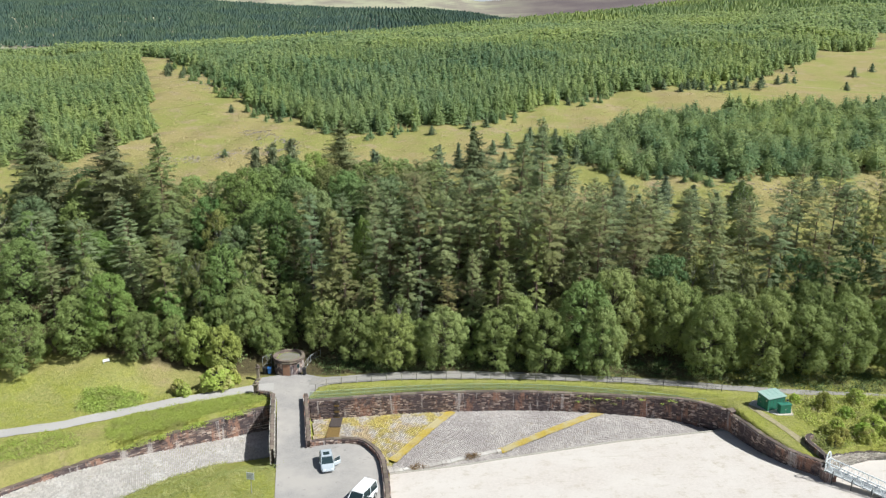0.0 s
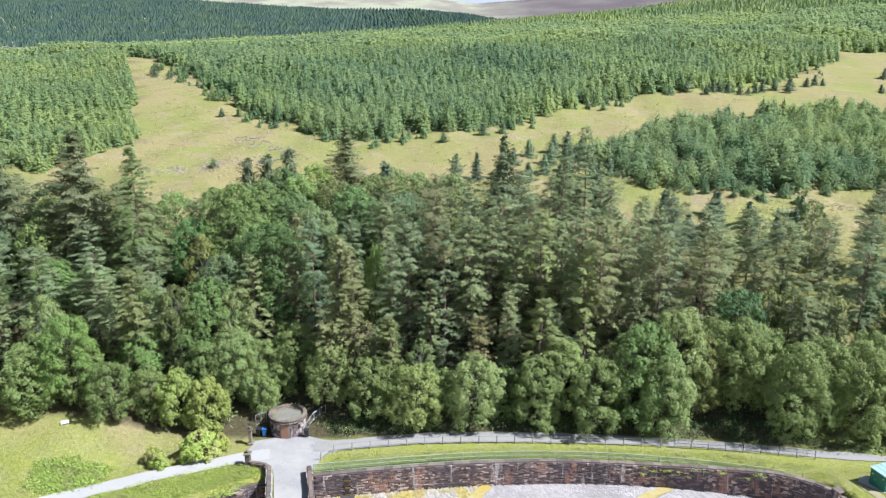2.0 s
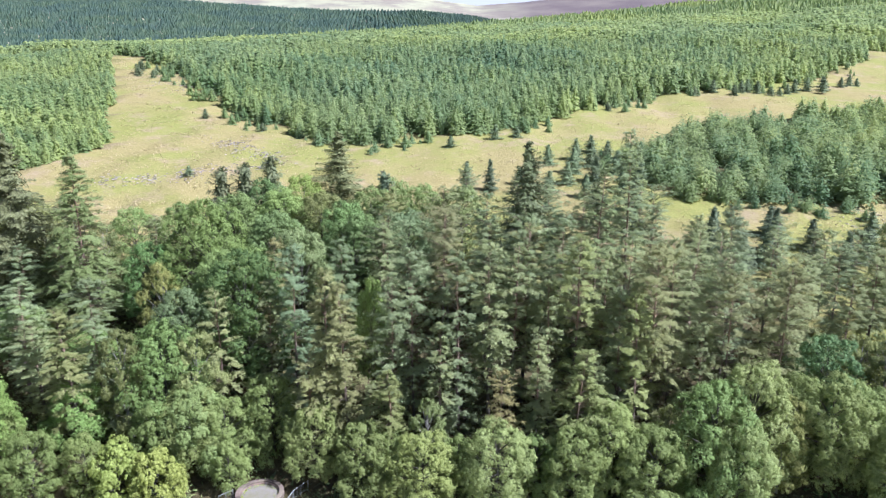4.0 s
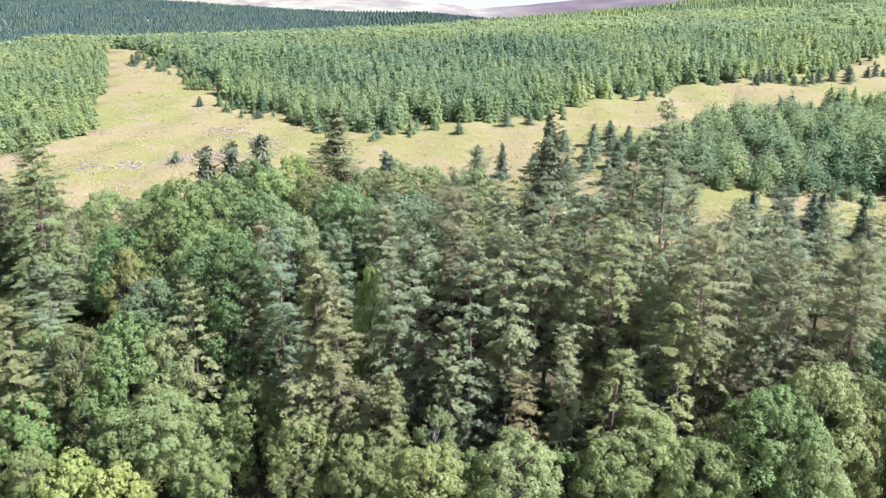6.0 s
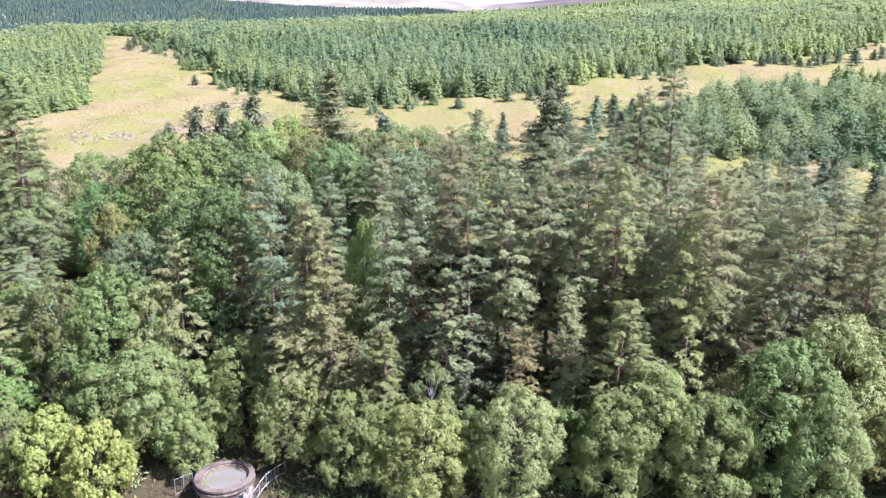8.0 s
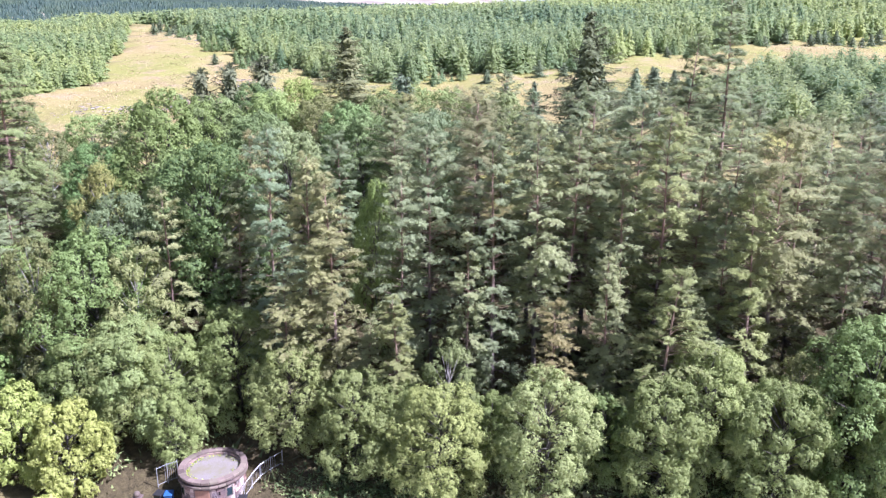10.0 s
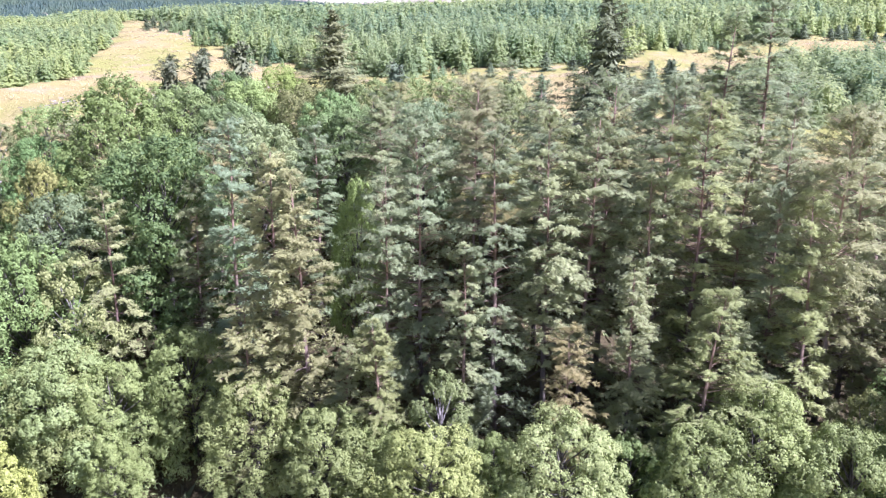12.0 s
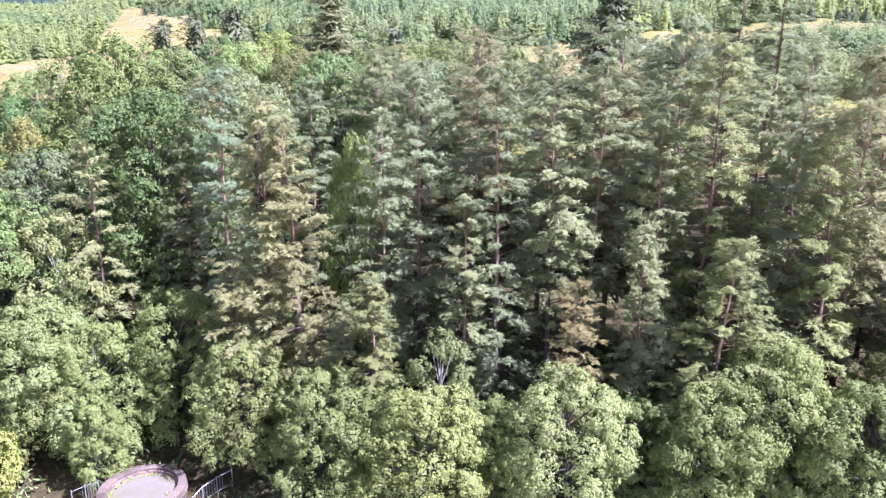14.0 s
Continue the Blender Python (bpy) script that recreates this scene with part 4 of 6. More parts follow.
forest("far_forest", p, heights_for(p, 8.5), rng.random(len(p)), FAR_T, HAZED_WOOD, "dark conifer forest on the far hill, blue haze in its colour", 1.7)


# ---- trees of the wood ----
def unit(v):
    return v / (np.linalg.norm(v, axis=1)[:, None] + 1e-9)


def blades(P, D, N, length, width):
    """Pointed leaves: base P, facing N, pointing as near to D as that allows; length and width per leaf."""
    N = unit(N)
    D = unit(D - N * np.sum(D * N, 1)[:, None])
    S = np.cross(D, N)
    L, W = np.asarray(length)[:, None], np.asarray(width)[:, None]
    v = np.stack([P - D * L * .3 + S * W * .5, P + D * L * .7, P - D * L * .3 - S * W * .5], 1).reshape(-1, 3)
    return v, np.arange(len(v))


def rand_dirs(n, r):
    d = r.normal(0, 1, (n, 3))
    return d / np.linalg.norm(d, axis=1)[:, None]


def wood_tube(bm, a, b, ra, rb, sides=4, sag=0.0):
    a, b = Vector(a), Vector(b)
    mid = (a + b) / 2 + Vector((0, 0, sag))
    bm_tube([a, mid, b], [ra, (ra + rb) / 2, rb], sides, bm, cap=False)


def finish_tree(name, label, bm, crown_v, bark_mat, leaf_mat, height):
    root = tagged(empty(name), label, "tree", "trees of the wood")
    part("trunk", bm, bark_mat, root, smooth=True)
    me = raw_mesh("crown", crown_v, 3, np.arange(len(crown_v)), leaf_mat)
    new("crown", me).parent = root
    root["unit"] = height
    return root


def trunk_line(r, h, bend):
    ax, ay = r.normal(0, bend, 2)
    return [(ax * (k / 6) ** 2 * h + 0.05 * math.sin(k * 2 + ax * 50), ay * (k / 6) ** 2 * h + 0.05 * math.cos(k * 1.7), h * k / 6) for k in range(7)]


def on_line(line, h, z):
    k = min(5.999, max(0, 6 * z / h))
    i = int(k)
    a, b = np.array(line[i]), np.array(line[i + 1])
    return a + (b - a) * (k - i)


def pine(seed, h=20.0, bare=0.15, spread=2.9, whorl=0.52, top=3.4, low=0.75, tilt=0.0, dense=1.0, point=0.55, label="tall Scots pine with layered olive-green needle sprays"):
    """A trunk with whorls of limbs; each limb carries a flat fan of twigs set with needle tufts."""
    r = np.random.default_rng(seed)
    line = trunk_line(r, h, 0.014)
    bm = bm_tube(line, [0.22, 0.19, 0.15, 0.115, 0.08, 0.045, 0.015], 7)
    P, D, N, L, W = [], [], [], [], []
    up = np.array((0, 0, 1.0))

    def fan(o, tip, out, side, ln, count):
        t = r.uniform(.22, 1.02, (count, 1)) ** .8
        ang = r.uniform(-1.2, 1.2, (count, 1))
        way = out * np.cos(ang) + side * np.sin(ang) + up * r.uniform(-.14, .28, (count, 1))
        reach = r.uniform(.3, .75, (count, 1)) * (.5 + .22 * ln) * (1.2 - .5 * t)
        base = o + (tip - o) * t + up * (.1 * ln * np.sin(t * 3.1)) + r.normal(0, .07, (count, 3))
        k = 14
        s = r.uniform(.15, 1.1, (count * k, 1))
        way, reach, base = np.repeat(way, k, 0), np.repeat(reach, k, 0), np.repeat(base, k, 0)
        m = count * k
        P.append(base + way * reach * s + r.normal(0, .055, (m, 3)) - up * (.12 * s * s * reach))
        D.append(way + rand_dirs(m, r) * .55 + up * .2)
        N.append(up * .75 + out * .4 + rand_dirs(m, r) * .42)
        L.append(r.uniform(.18, .33, m))
        W.append(r.uniform(.036, .066, m))

    z = h * bare
    while z < h * .975:
        u = (z - h * bare) / (h * (.985 - bare))
        prof = (1 - u ** top) ** point * (low + (1 - low) * min(1, u / .5))
        for _ in range(r.integers(4, 8)):
            zz = min(h * .985, z + r.normal(0, .13))
            a = r.uniform(0, 6.283)
            lobe = 1 + .25 * math.sin(2 * a + seed + z * .5) + .2 * math.sin(a - z * .33 + 2 * seed)
            ln = .88 * spread * prof * r.uniform(.5, 1.15) * lobe + .3
            o = on_line(line, h, zz)
            out, side = np.array((math.cos(a), math.sin(a), 0)), np.array((-math.sin(a), math.cos(a), 0))
            tip = o + out * ln + up * ln * (r.uniform(-.2, .2) + tilt + .75 * u ** 3)
            wood_tube(bm, o, tip, 0.045 * (1 - u) + 0.012, 0.01, 3, ln * .07)
            fan(o, tip, out, side, ln, int((4 + 5.2 * ln) * dense))
        z += whorl * r.uniform(.7, 1.3)
    for k in range(5):
        a = k * 1.3
        o = on_line(line, h, h * (.96 + .008 * k))
        out = np.array((math.cos(a), math.sin(a), 0))
        fan(o, o + out * .4 + up * .5, out, np.array((-out[1], out[0], 0)), .5, 7)
    # dead lower branches
    for k in range(12):
        zz = h * r.uniform(0.06, max(bare + .08, .2))
        a, ln = r.uniform(0, 6.28), r.uniform(.5, 1.7)
        o = on_line(line, h, zz)
        wood_tube(bm, o, o + np.array((math.cos(a) * ln, math.sin(a) * ln, -0.25 * ln)), 0.03, 0.008, 3)
    v, _ = blades(np.concatenate(P), np.concatenate(D), np.concatenate(N), np.concatenate(L), np.concatenate(W))
    return finish_tree("scots_pine", label, bm, v, BARK_PINE, PINE, h)


def spruce(seed, h=22.0, full=.72, base_r=6.2, rows=26, label="tall dark spruce with drooping branches", mat=SPRUCE, bare=0.1, dense=1.0, fine=1.0, cap=4.7):
    """A cone of boughs: each bough an arching limb with side sprigs that hang from it."""
    r = np.random.default_rng(seed)
    line = trunk_line(r, h, 0.004)
    bm = bm_tube(line, [0.30, 0.26, 0.21, 0.17, 0.12, 0.07, 0.02], 7)
    P, D, N, L, W = [], [], [], [], []
    lean = r.uniform(0, 6.28)
    for k in range(rows):
        for j in range(8):
            u = min(.99, (k * 8 + j + r.uniform(-3, 5)) / (rows * 8))
            u = max(0, u)
            z = h * (bare + (0.985 - bare) * u)
            a = r.uniform(0, 6.283)
            lop = 1 + .18 * math.sin(a - lean + u * 7)
            ln = min(cap, base_r * ((1 - u) ** full)) * r.uniform(0.6, 1.08) * lop + 0.18
            o = on_line(line, h, z)
            out = np.array((math.cos(a), math.sin(a), 0))
            side = np.array((-math.sin(a), math.cos(a), 0))
            drop = r.uniform(-.28, -.02) * ln if u < .8 else r.uniform(-.1, .45) * ln
            tip = o + out * ln + np.array((0, 0, drop))
            wood_tube(bm, o, tip, 0.035, 0.008, 3, -0.05 * ln)
            m = int((26 + 130 * min(1, ln / 4.7 if base_r > 5 else ln / base_r)) * dense)
            t = (1 - r.random(m) ** 1.25 * .88)[:, None]
            c = o + (tip - o) * t - np.array((0, 0, 1)) * (0.22 * ln * np.sin(t * 3.0)) * .4
            reach = (0.06 + 0.30 * (1.08 - t) ** .7) * ln * np.minimum(1, 1.6 / ln + .35)
            s = r.uniform(-1, 1, (m, 1))
            c = c + side * s * reach - np.array((0, 0, 1)) * np.abs(s) * reach * r.uniform(.1, .7, (m, 1)) + r.normal(0, .05, (m, 3))
            P.append(c)
            D.append(side * np.sign(s) * r.uniform(.2, .9, (m, 1)) + out * r.uniform(.3, 1, (m, 1)) + np.array((0, 0, -.3)) * r.uniform(-.4, 1.6, (m, 1)))
            N.append(rand_dirs(m, r) * .45 + out * .7 + np.array((0, 0, .75)))
            L.append(r.uniform(.24, .5, m) * (.6 + .4 * (1 - u)) * fine)
            W.append(r.uniform(.09, .17, m) * (.7 + .3 * (1 - u)) * fine)
    # inner twigs close to the trunk
    m = int(2600 * dense)
    u = r.random(m) ** 1.3
    a, q = r.uniform(0, 6.28, m), r.uniform(.1, .55, m) * base_r * (1 - u) ** full
    P.append(np.stack([np.cos(a) * q, np.sin(a) * q, h * (bare + (.97 - bare) * u)], 1))
    D.append(rand_dirs(m, r))
    N.append(np.stack([np.cos(a), np.sin(a), np.full(m, .5)], 1) + rand_dirs(m, r) * .4)
    L.append(r.uniform(.3, .7, m) * fine)
    W.append(r.uniform(.14, .3, m) * fine)
    v, _ = blades(np.concatenate(P), np.concatenate(D), np.concatenate(N), np.concatenate(L), np.concatenate(W))
    return finish_tree("spruce_tree", label, bm, v, BARK_GREY, mat, h)


def broadleaf(seed, h=9.0, spread=3.4, lobes=24, leaves=300, mat=LEAF, bark_mat=BARK_GREY, label="rounded leafy broadleaf tree in full summer leaf", low=0.08, size=0.25, droop=0.0, name="broadleaf_tree", narrow=1.0):
    r = np.random.default_rng(seed)
    line = trunk_line(r, h * .8, 0.02)
    bm = bm_tube(line, [0.2, 0.18, 0.15, 0.12, 0.09, 0.06, 0.03], 6)
    P, D, N, L, W = [], [], [], [], []
    for k in range(lobes):
        u = (k + .5) / lobes
        z = h * (low + (0.88 - low) * u)
        a = k * 2.4 + r.uniform(-.4, .4)
        ring = spread * narrow * math.sqrt(max(0.02, 1 - ((u - .35) / .68) ** 2)) * r.uniform(.55, .85)
        if k == lobes - 1:
            ring = 0.15
        rad = spread * r.uniform(.24, .42) * (1 - .2 * u) * (24 / max(lobes, 24)) ** .3
        c = np.array((math.cos(a) * ring, math.sin(a) * ring, z))
        o = on_line(line, h * .8, min(z * .75, h * .78))
        wood_tube(bm, o, c, 0.06, 0.02, 4)
        # small clumps of leaves over the lobe's shell
        nc = max(4, leaves // 11)
        cd = unit(rand_dirs(nc, r) + np.array((math.cos(a) * .45, math.sin(a) * .45, .45)))
        cc = c + cd * rad * r.uniform(.7, 1.15, (nc, 1)) * np.array((1, 1, .85))
        m = nc * 22
        lump = unit(rand_dirs(m, r) + np.repeat(cd, 22, 0) * .6 + np.array((0, 0, .4)))
        P.append(np.repeat(cc, 22, 0) + lump * np.repeat(rad * r.uniform(.2, .42, (nc, 1)), 22, 0) * r.uniform(.55, 1.1, (m, 1)) - np.array((0, 0, droop)) * r.uniform(0, 1, (m, 1)))
        D.append(rand_dirs(m, r) + np.array((0, 0, -.3 - 2 * droop)))
        N.append(lump + np.repeat(cd, 22, 0) * .3 + rand_dirs(m, r) * .35 + np.array((0, 0, .2)))
        L.append(r.uniform(.7, 1.3, m) * size)
        W.append(r.uniform(.6, .95, m) * size * .8)
    v, _ = blades(np.concatenate(P), np.concatenate(D), np.concatenate(N), np.concatenate(L), np.concatenate(W))
    return finish_tree(name, label, bm, v, bark_mat, mat, h)


PROTO = {}
MAKERS = {
    "pine1": lambda: pine(1), "pine2": lambda: pine(2, bare=0.26, spread=2.7, low=.6), "pine3": lambda: pine(3, bare=0.06, spread=2.8, low=1.0, top=2.0),
    "pine4": lambda: pine(4, bare=0.42, spread=3.4, top=4.5, low=.5), "pine5": lambda: pine(5, bare=.04, spread=2.5, top=2.0, low=1.05, whorl=.52),
    "wide": lambda: pine(9, bare=.18, spread=3.8, top=4.2, low=.6, label="broad round-headed Scots pine with grey-green needles"),
    "slim": lambda: pine(10, bare=.08, spread=2.0, top=3.2, low=.9, label="slender upright pine clothed to the ground"),
    "lank": lambda: pine(15, h=24, bare=.15, spread=2.9, top=1.3, low=.9, whorl=.6, tilt=-.1, point=.8, label="tall thin conifer rising above the wood"),
    "brown1": lambda: pine(6, bare=0.06, spread=2.9, low=.95, top=2.6, label="tall pine with browning yellowish needles"),
    "brown2": lambda: pine(7, bare=0.1, spread=2.8, whorl=.65, dense=.85, low=1.0, label="pine with sparse browning needles"),
    "flat": lambda: pine(8, bare=0.1, spread=4.2, whorl=1.05, top=1.5, low=1.0, tilt=-.04, label="pine with broad flat tiers of pale needles"),
    "sapling": lambda: spruce(17, h=7, base_r=2.6, full=.62, rows=11, dense=.62, bare=.02, fine=.75, mat=SAPLING, label="young bushy blue-green spruce"),
    "spruce1": lambda: spruce(11, base_r=11.0, full=1.0, dense=1.2), "spruce2": lambda: spruce(12, base_r=9.4, full=1.0, dense=1.2), "spruce3": lambda: pine(20, h=22, bare=.03, spread=6.6, whorl=.3, top=1.0, low=1.0, tilt=-.25, dense=.95, point=.95, label="broad green fir with full skirts"),
    "spruce4": lambda: spruce(16, base_r=12.0, full=1.0, bare=.02, rows=32, dense=1.8, cap=6.4, label="broad dark spruce towering over the wood"),
    "leaf1": lambda: broadleaf(21, lobes=40, leaves=540, size=.125), "leaf2": lambda: broadleaf(22, lobes=44, spread=3.6, leaves=540, size=.125), "leaf3": lambda: broadleaf(23, spread=3.0, lobes=34, leaves=540, size=.125), "leaf4": lambda: broadleaf(24, lobes=40, spread=3.3, low=.05, leaves=540, size=.125),
    "dark": lambda: broadleaf(25, h=14, spread=4.4, lobes=40, leaves=400, low=.2, mat=LEAF_DARK, label="dark green sycamore in full leaf", size=.18),
    "tall1": lambda: broadleaf(26, h=14, spread=4.2, lobes=42, low=.25, leaves=400, label="tall broadleaf tree with an olive crown", mat=BIRCH, size=.165),
    "tall2": lambda: broadleaf(31, h=14, spread=4.5, lobes=42, low=.25, leaves=400, label="tall green broadleaf tree behind the pines", size=.17),
    "birch1": lambda: broadleaf(27, h=13, spread=2.9, lobes=34, leaves=330, mat=BIRCH, bark_mat=BARK_BIRCH, label="grey-green birch with drooping sprays", size=.155, droop=.3, name="birch_tree"),
    "birch2": lambda: broadleaf(28, h=12, spread=2.5, lobes=30, leaves=300, mat=BIRCH, bark_mat=BARK_BIRCH, label="slender pale birch with thin foliage", size=.155, droop=.25, name="birch_tree"),
    "gold": lambda: broadleaf(29, h=7, spread=3.2, lobes=30, leaves=420, mat=GOLD, label="golden yellow-green willow bush", low=.05, size=.19, name="willow_bush"),
    "bush": lambda: broadleaf(30, h=3.2, spread=1.9, lobes=30, leaves=330, mat=KNOLL, label="low rounded yellow-green bush in the grass", low=.05, size=.13, name="round_bush"),
}
PLANTED = []
OLIVE, GREY, BLUE, YELLOW, BROWN, RUST = (1.02, 1.0, .88), (.94, .99, .96), (.82, .95, .98), (1.12, 1.1, .78), (1.1, .98, .8), (1.08, .85, .68)
FRESH, MID, PALE, DEEP = (1.0, .96, .88), (.88, .88, .78), (1.02, .97, .98), (.72, .8, .7)
TONES = (OLIVE, OLIVE, GREY, GREY, (.9, .97, .86), (.85, .93, .9), (1.06, 1.04, .82), (1.0, .96, .84), (1.12, .98, .76), (.78, .88, .84))


def plant(kind, x, y, top, width=1.0, tone=None, sink=0.2):
    """Stand a tree of a kind at (x, y) so that its crown ends at the height top."""
    z = float(dug(x, y)) - sink
    turn = rng.uniform(0, 360)
    fresh = kind not in PROTO
    if fresh:
        PROTO[kind] = MAKERS[kind]()
    root = PROTO[kind]
    s = max(1.2, top - z) / root["unit"]
    w = s ** 0.6 * width if s < 1 else s ** 0.7 * width
    m = pose(x, y, z, rng.uniform(-1.5, 1.5), rng.uniform(-1.5, 1.5), turn)
    if fresh:
        root.matrix_basis = m @ Matrix.Diagonal((w, w, s, 1))
        made = root
    else:
        b = root.scale
        made = copy_thing(root, m @ Matrix.Diagonal((w / b[0], w / b[1], s / b[2], 1)))
    if tone is None:
        tone = TONES[rng.integers(len(TONES))] if kind[:4] in ("pine", "tall", "birc", "wide", "slim") else (1, 1, 1)
    glow = rng.uniform(.9, 1.1)
    for o in made.children:
        if o.name.startswith("crown"):
            o.color = (*[c * glow for c in tone], 1)
    PLANTED.append((x, y))


# the pines along the front of the wood
for kind, x, y, top, w, tone in (
        ("brown1", -17.2, 106.2, 23.6, 1.0, BROWN), ("slim", -15.0, 105.6, 22.4, 1.0, BROWN), ("brown2", -18.8, 104.6, 15.2, 1.0, BROWN), ("pine3", -21.3, 110.6, 25.0, .95, BLUE), ("pine2", -24.4, 111.4, 21.0, .8, OLIVE),
        ("flat", -28.8, 108.4, 20.6, .95, (1.15, 1.08, .88)), ("pine1", -11.9, 117.5, 26.0, .95, OLIVE), ("wide", -8.4, 109.7, 25.0, .9, GREY), ("pine1", -10.6, 108.2, 22.6, .8, GREY), ("slim", -3.5, 107.2, 25.0, 1.05, GREY),
        ("pine4", -5.2, 119.0, 27.5, 1.0, (1.1, .96, .86)), ("pine1", 2.3, 110.2, 25.4, 1.0, OLIVE), ("pine2", -0.2, 109.0, 26.0, .95, OLIVE), ("pine4", 4.0, 113.3, 27.6, 1.0, GREY), ("pine2", 7.4, 111.9, 27.8, 1.0, GREY),
        ("pine1", 9.0, 108.5, 26.7, .95, YELLOW), ("pine3", 8.0, 102.9, 16.8, 1.15, YELLOW), ("pine5", 10.2, 104.4, 15.4, 1.0, OLIVE), ("pine2", 12.8, 105.9, 21.7, .8, GREY), ("slim", 14.6, 104.3, 21.6, 1.0, YELLOW),
        ("wide", 16.8, 106.6, 26.0, .95, (1.06, .96, .78)), ("wide", 19.6, 109.8, 26.0, .85, OLIVE), ("wide", 23.9, 105.4, 23.6, .9, (1.02, .93, .78)), ("pine1", 29.3, 105.7, 24.4, 1.0, (1.06, .95, .8)), ("pine3", 29.7, 119.5, 27.6, 1.05, (.6, .66, .66)),
        ("pine4", 39.4, 129.0, 24.0, 1.0, GREY), ("wide", 44.0, 125.6, 23.4, .85, OLIVE), ("pine4", 49.4, 127.6, 22.8, .95, GREY), ("wide", 42.6, 119.8, 23.2, .85, GREY), ("pine4", 54.2, 122.4, 22.6, .95, OLIVE), ("pine1", 47.6, 120.4, 22.0, .85, OLIVE), ("pine1", 26.4, 123.6, 25.6, .9, OLIVE), ("pine4", 31.4, 124.6, 25.2, .95, GREY), ("pine2", 35.0, 121.6, 24.0, .9, OLIVE), ("pine3", 21.6, 127.4, 26.2, .9, GREY), ("pine1", 28.4, 129.6, 24.0, .9, OLIVE), ("pine3", 32.6, 131.4, 21.6, .9, (.8, .86, .8)), ("brown2", 0.9, 103.9, 13.9, .95, RUST), ("pine5", -10.2, 102.9, 14.4, 1.05, YELLOW), ("birch2", -6.6, 102.8, 12.2, 1.0, (1.1, 1.08, 1.0)), ("pine5", -12.6, 104.4, 12.2, .9, OLIVE),
        ("slim", -5.6, 106.2, 18.0, .9, OLIVE), ("pine5", 4.6, 105.0, 17.0, .9, OLIVE), ("slim", 6.0, 107.2, 22.6, .9, OLIVE), ("slim", 11.6, 109.4, 24.6, 1.0, OLIVE), ("pine2", 14.6, 110.8, 26.0, .9, OLIVE),
        ("pine2", 22.4, 113.4, 26.0, .95, OLIVE), ("pine4", 25.4, 110.8, 24.6, .9, GREY), ("pine2", 20.8, 104.6, 18.6, .8, OLIVE), ("pine4", 33.4, 111.6, 23.6, .95, OLIVE), ("pine2", 26.6, 115.4, 25.4, .9, OLIVE),
        ("pine4", 44.6, 115.2, 23.6, 1.0, OLIVE), ("pine4", 50.2, 115.4, 23.4, .95, OLIVE), ("pine4", 56.6, 115.0, 24.4, 1.0, GREY), ("pine4", 61.4, 114.0, 25.4, 1.0, OLIVE), ("pine2", 36.6, 116.0, 22.6, .9, OLIVE), ("pine2", 40.6, 113.6, 20.6, .9, OLIVE),
        ("birch1", 36.4, 110.8, 16.0, 1.0, None), ("birch1", 43.0, 109.2, 16.6, 1.0, None), ("birch2", 40.3, 109.6, 16.4, 1.0, None), ("birch1", 48.6, 110.4, 16.2, 1.0, None),
        ("pine3", -42.5, 104.4, 20.2, 1.1, (1.12, 1.02, .76)), ("pine3", -40.6, 106.6, 18.4, 1.0, GREY), ("pine1", -50.2, 109.4, 21.4, 1.15, GREY), ("wide", -44.3, 113.6, 20.6, 1.0, GREY), ("wide", -56.6, 108.6, 21.6, 1.1, GREY), ("wide", -63.6, 110.4, 22.4, 1.1, GREY),
        ("pine1", -47.0, 106.6, 18.0, 1.0, OLIVE), ("wide", -70.6, 110.0, 22.0, 1.1, OLIVE), ("pine2", -60.0, 103.6, 17.0, 1.0, OLIVE)):
    plant(kind, x, y, top, w, tone)
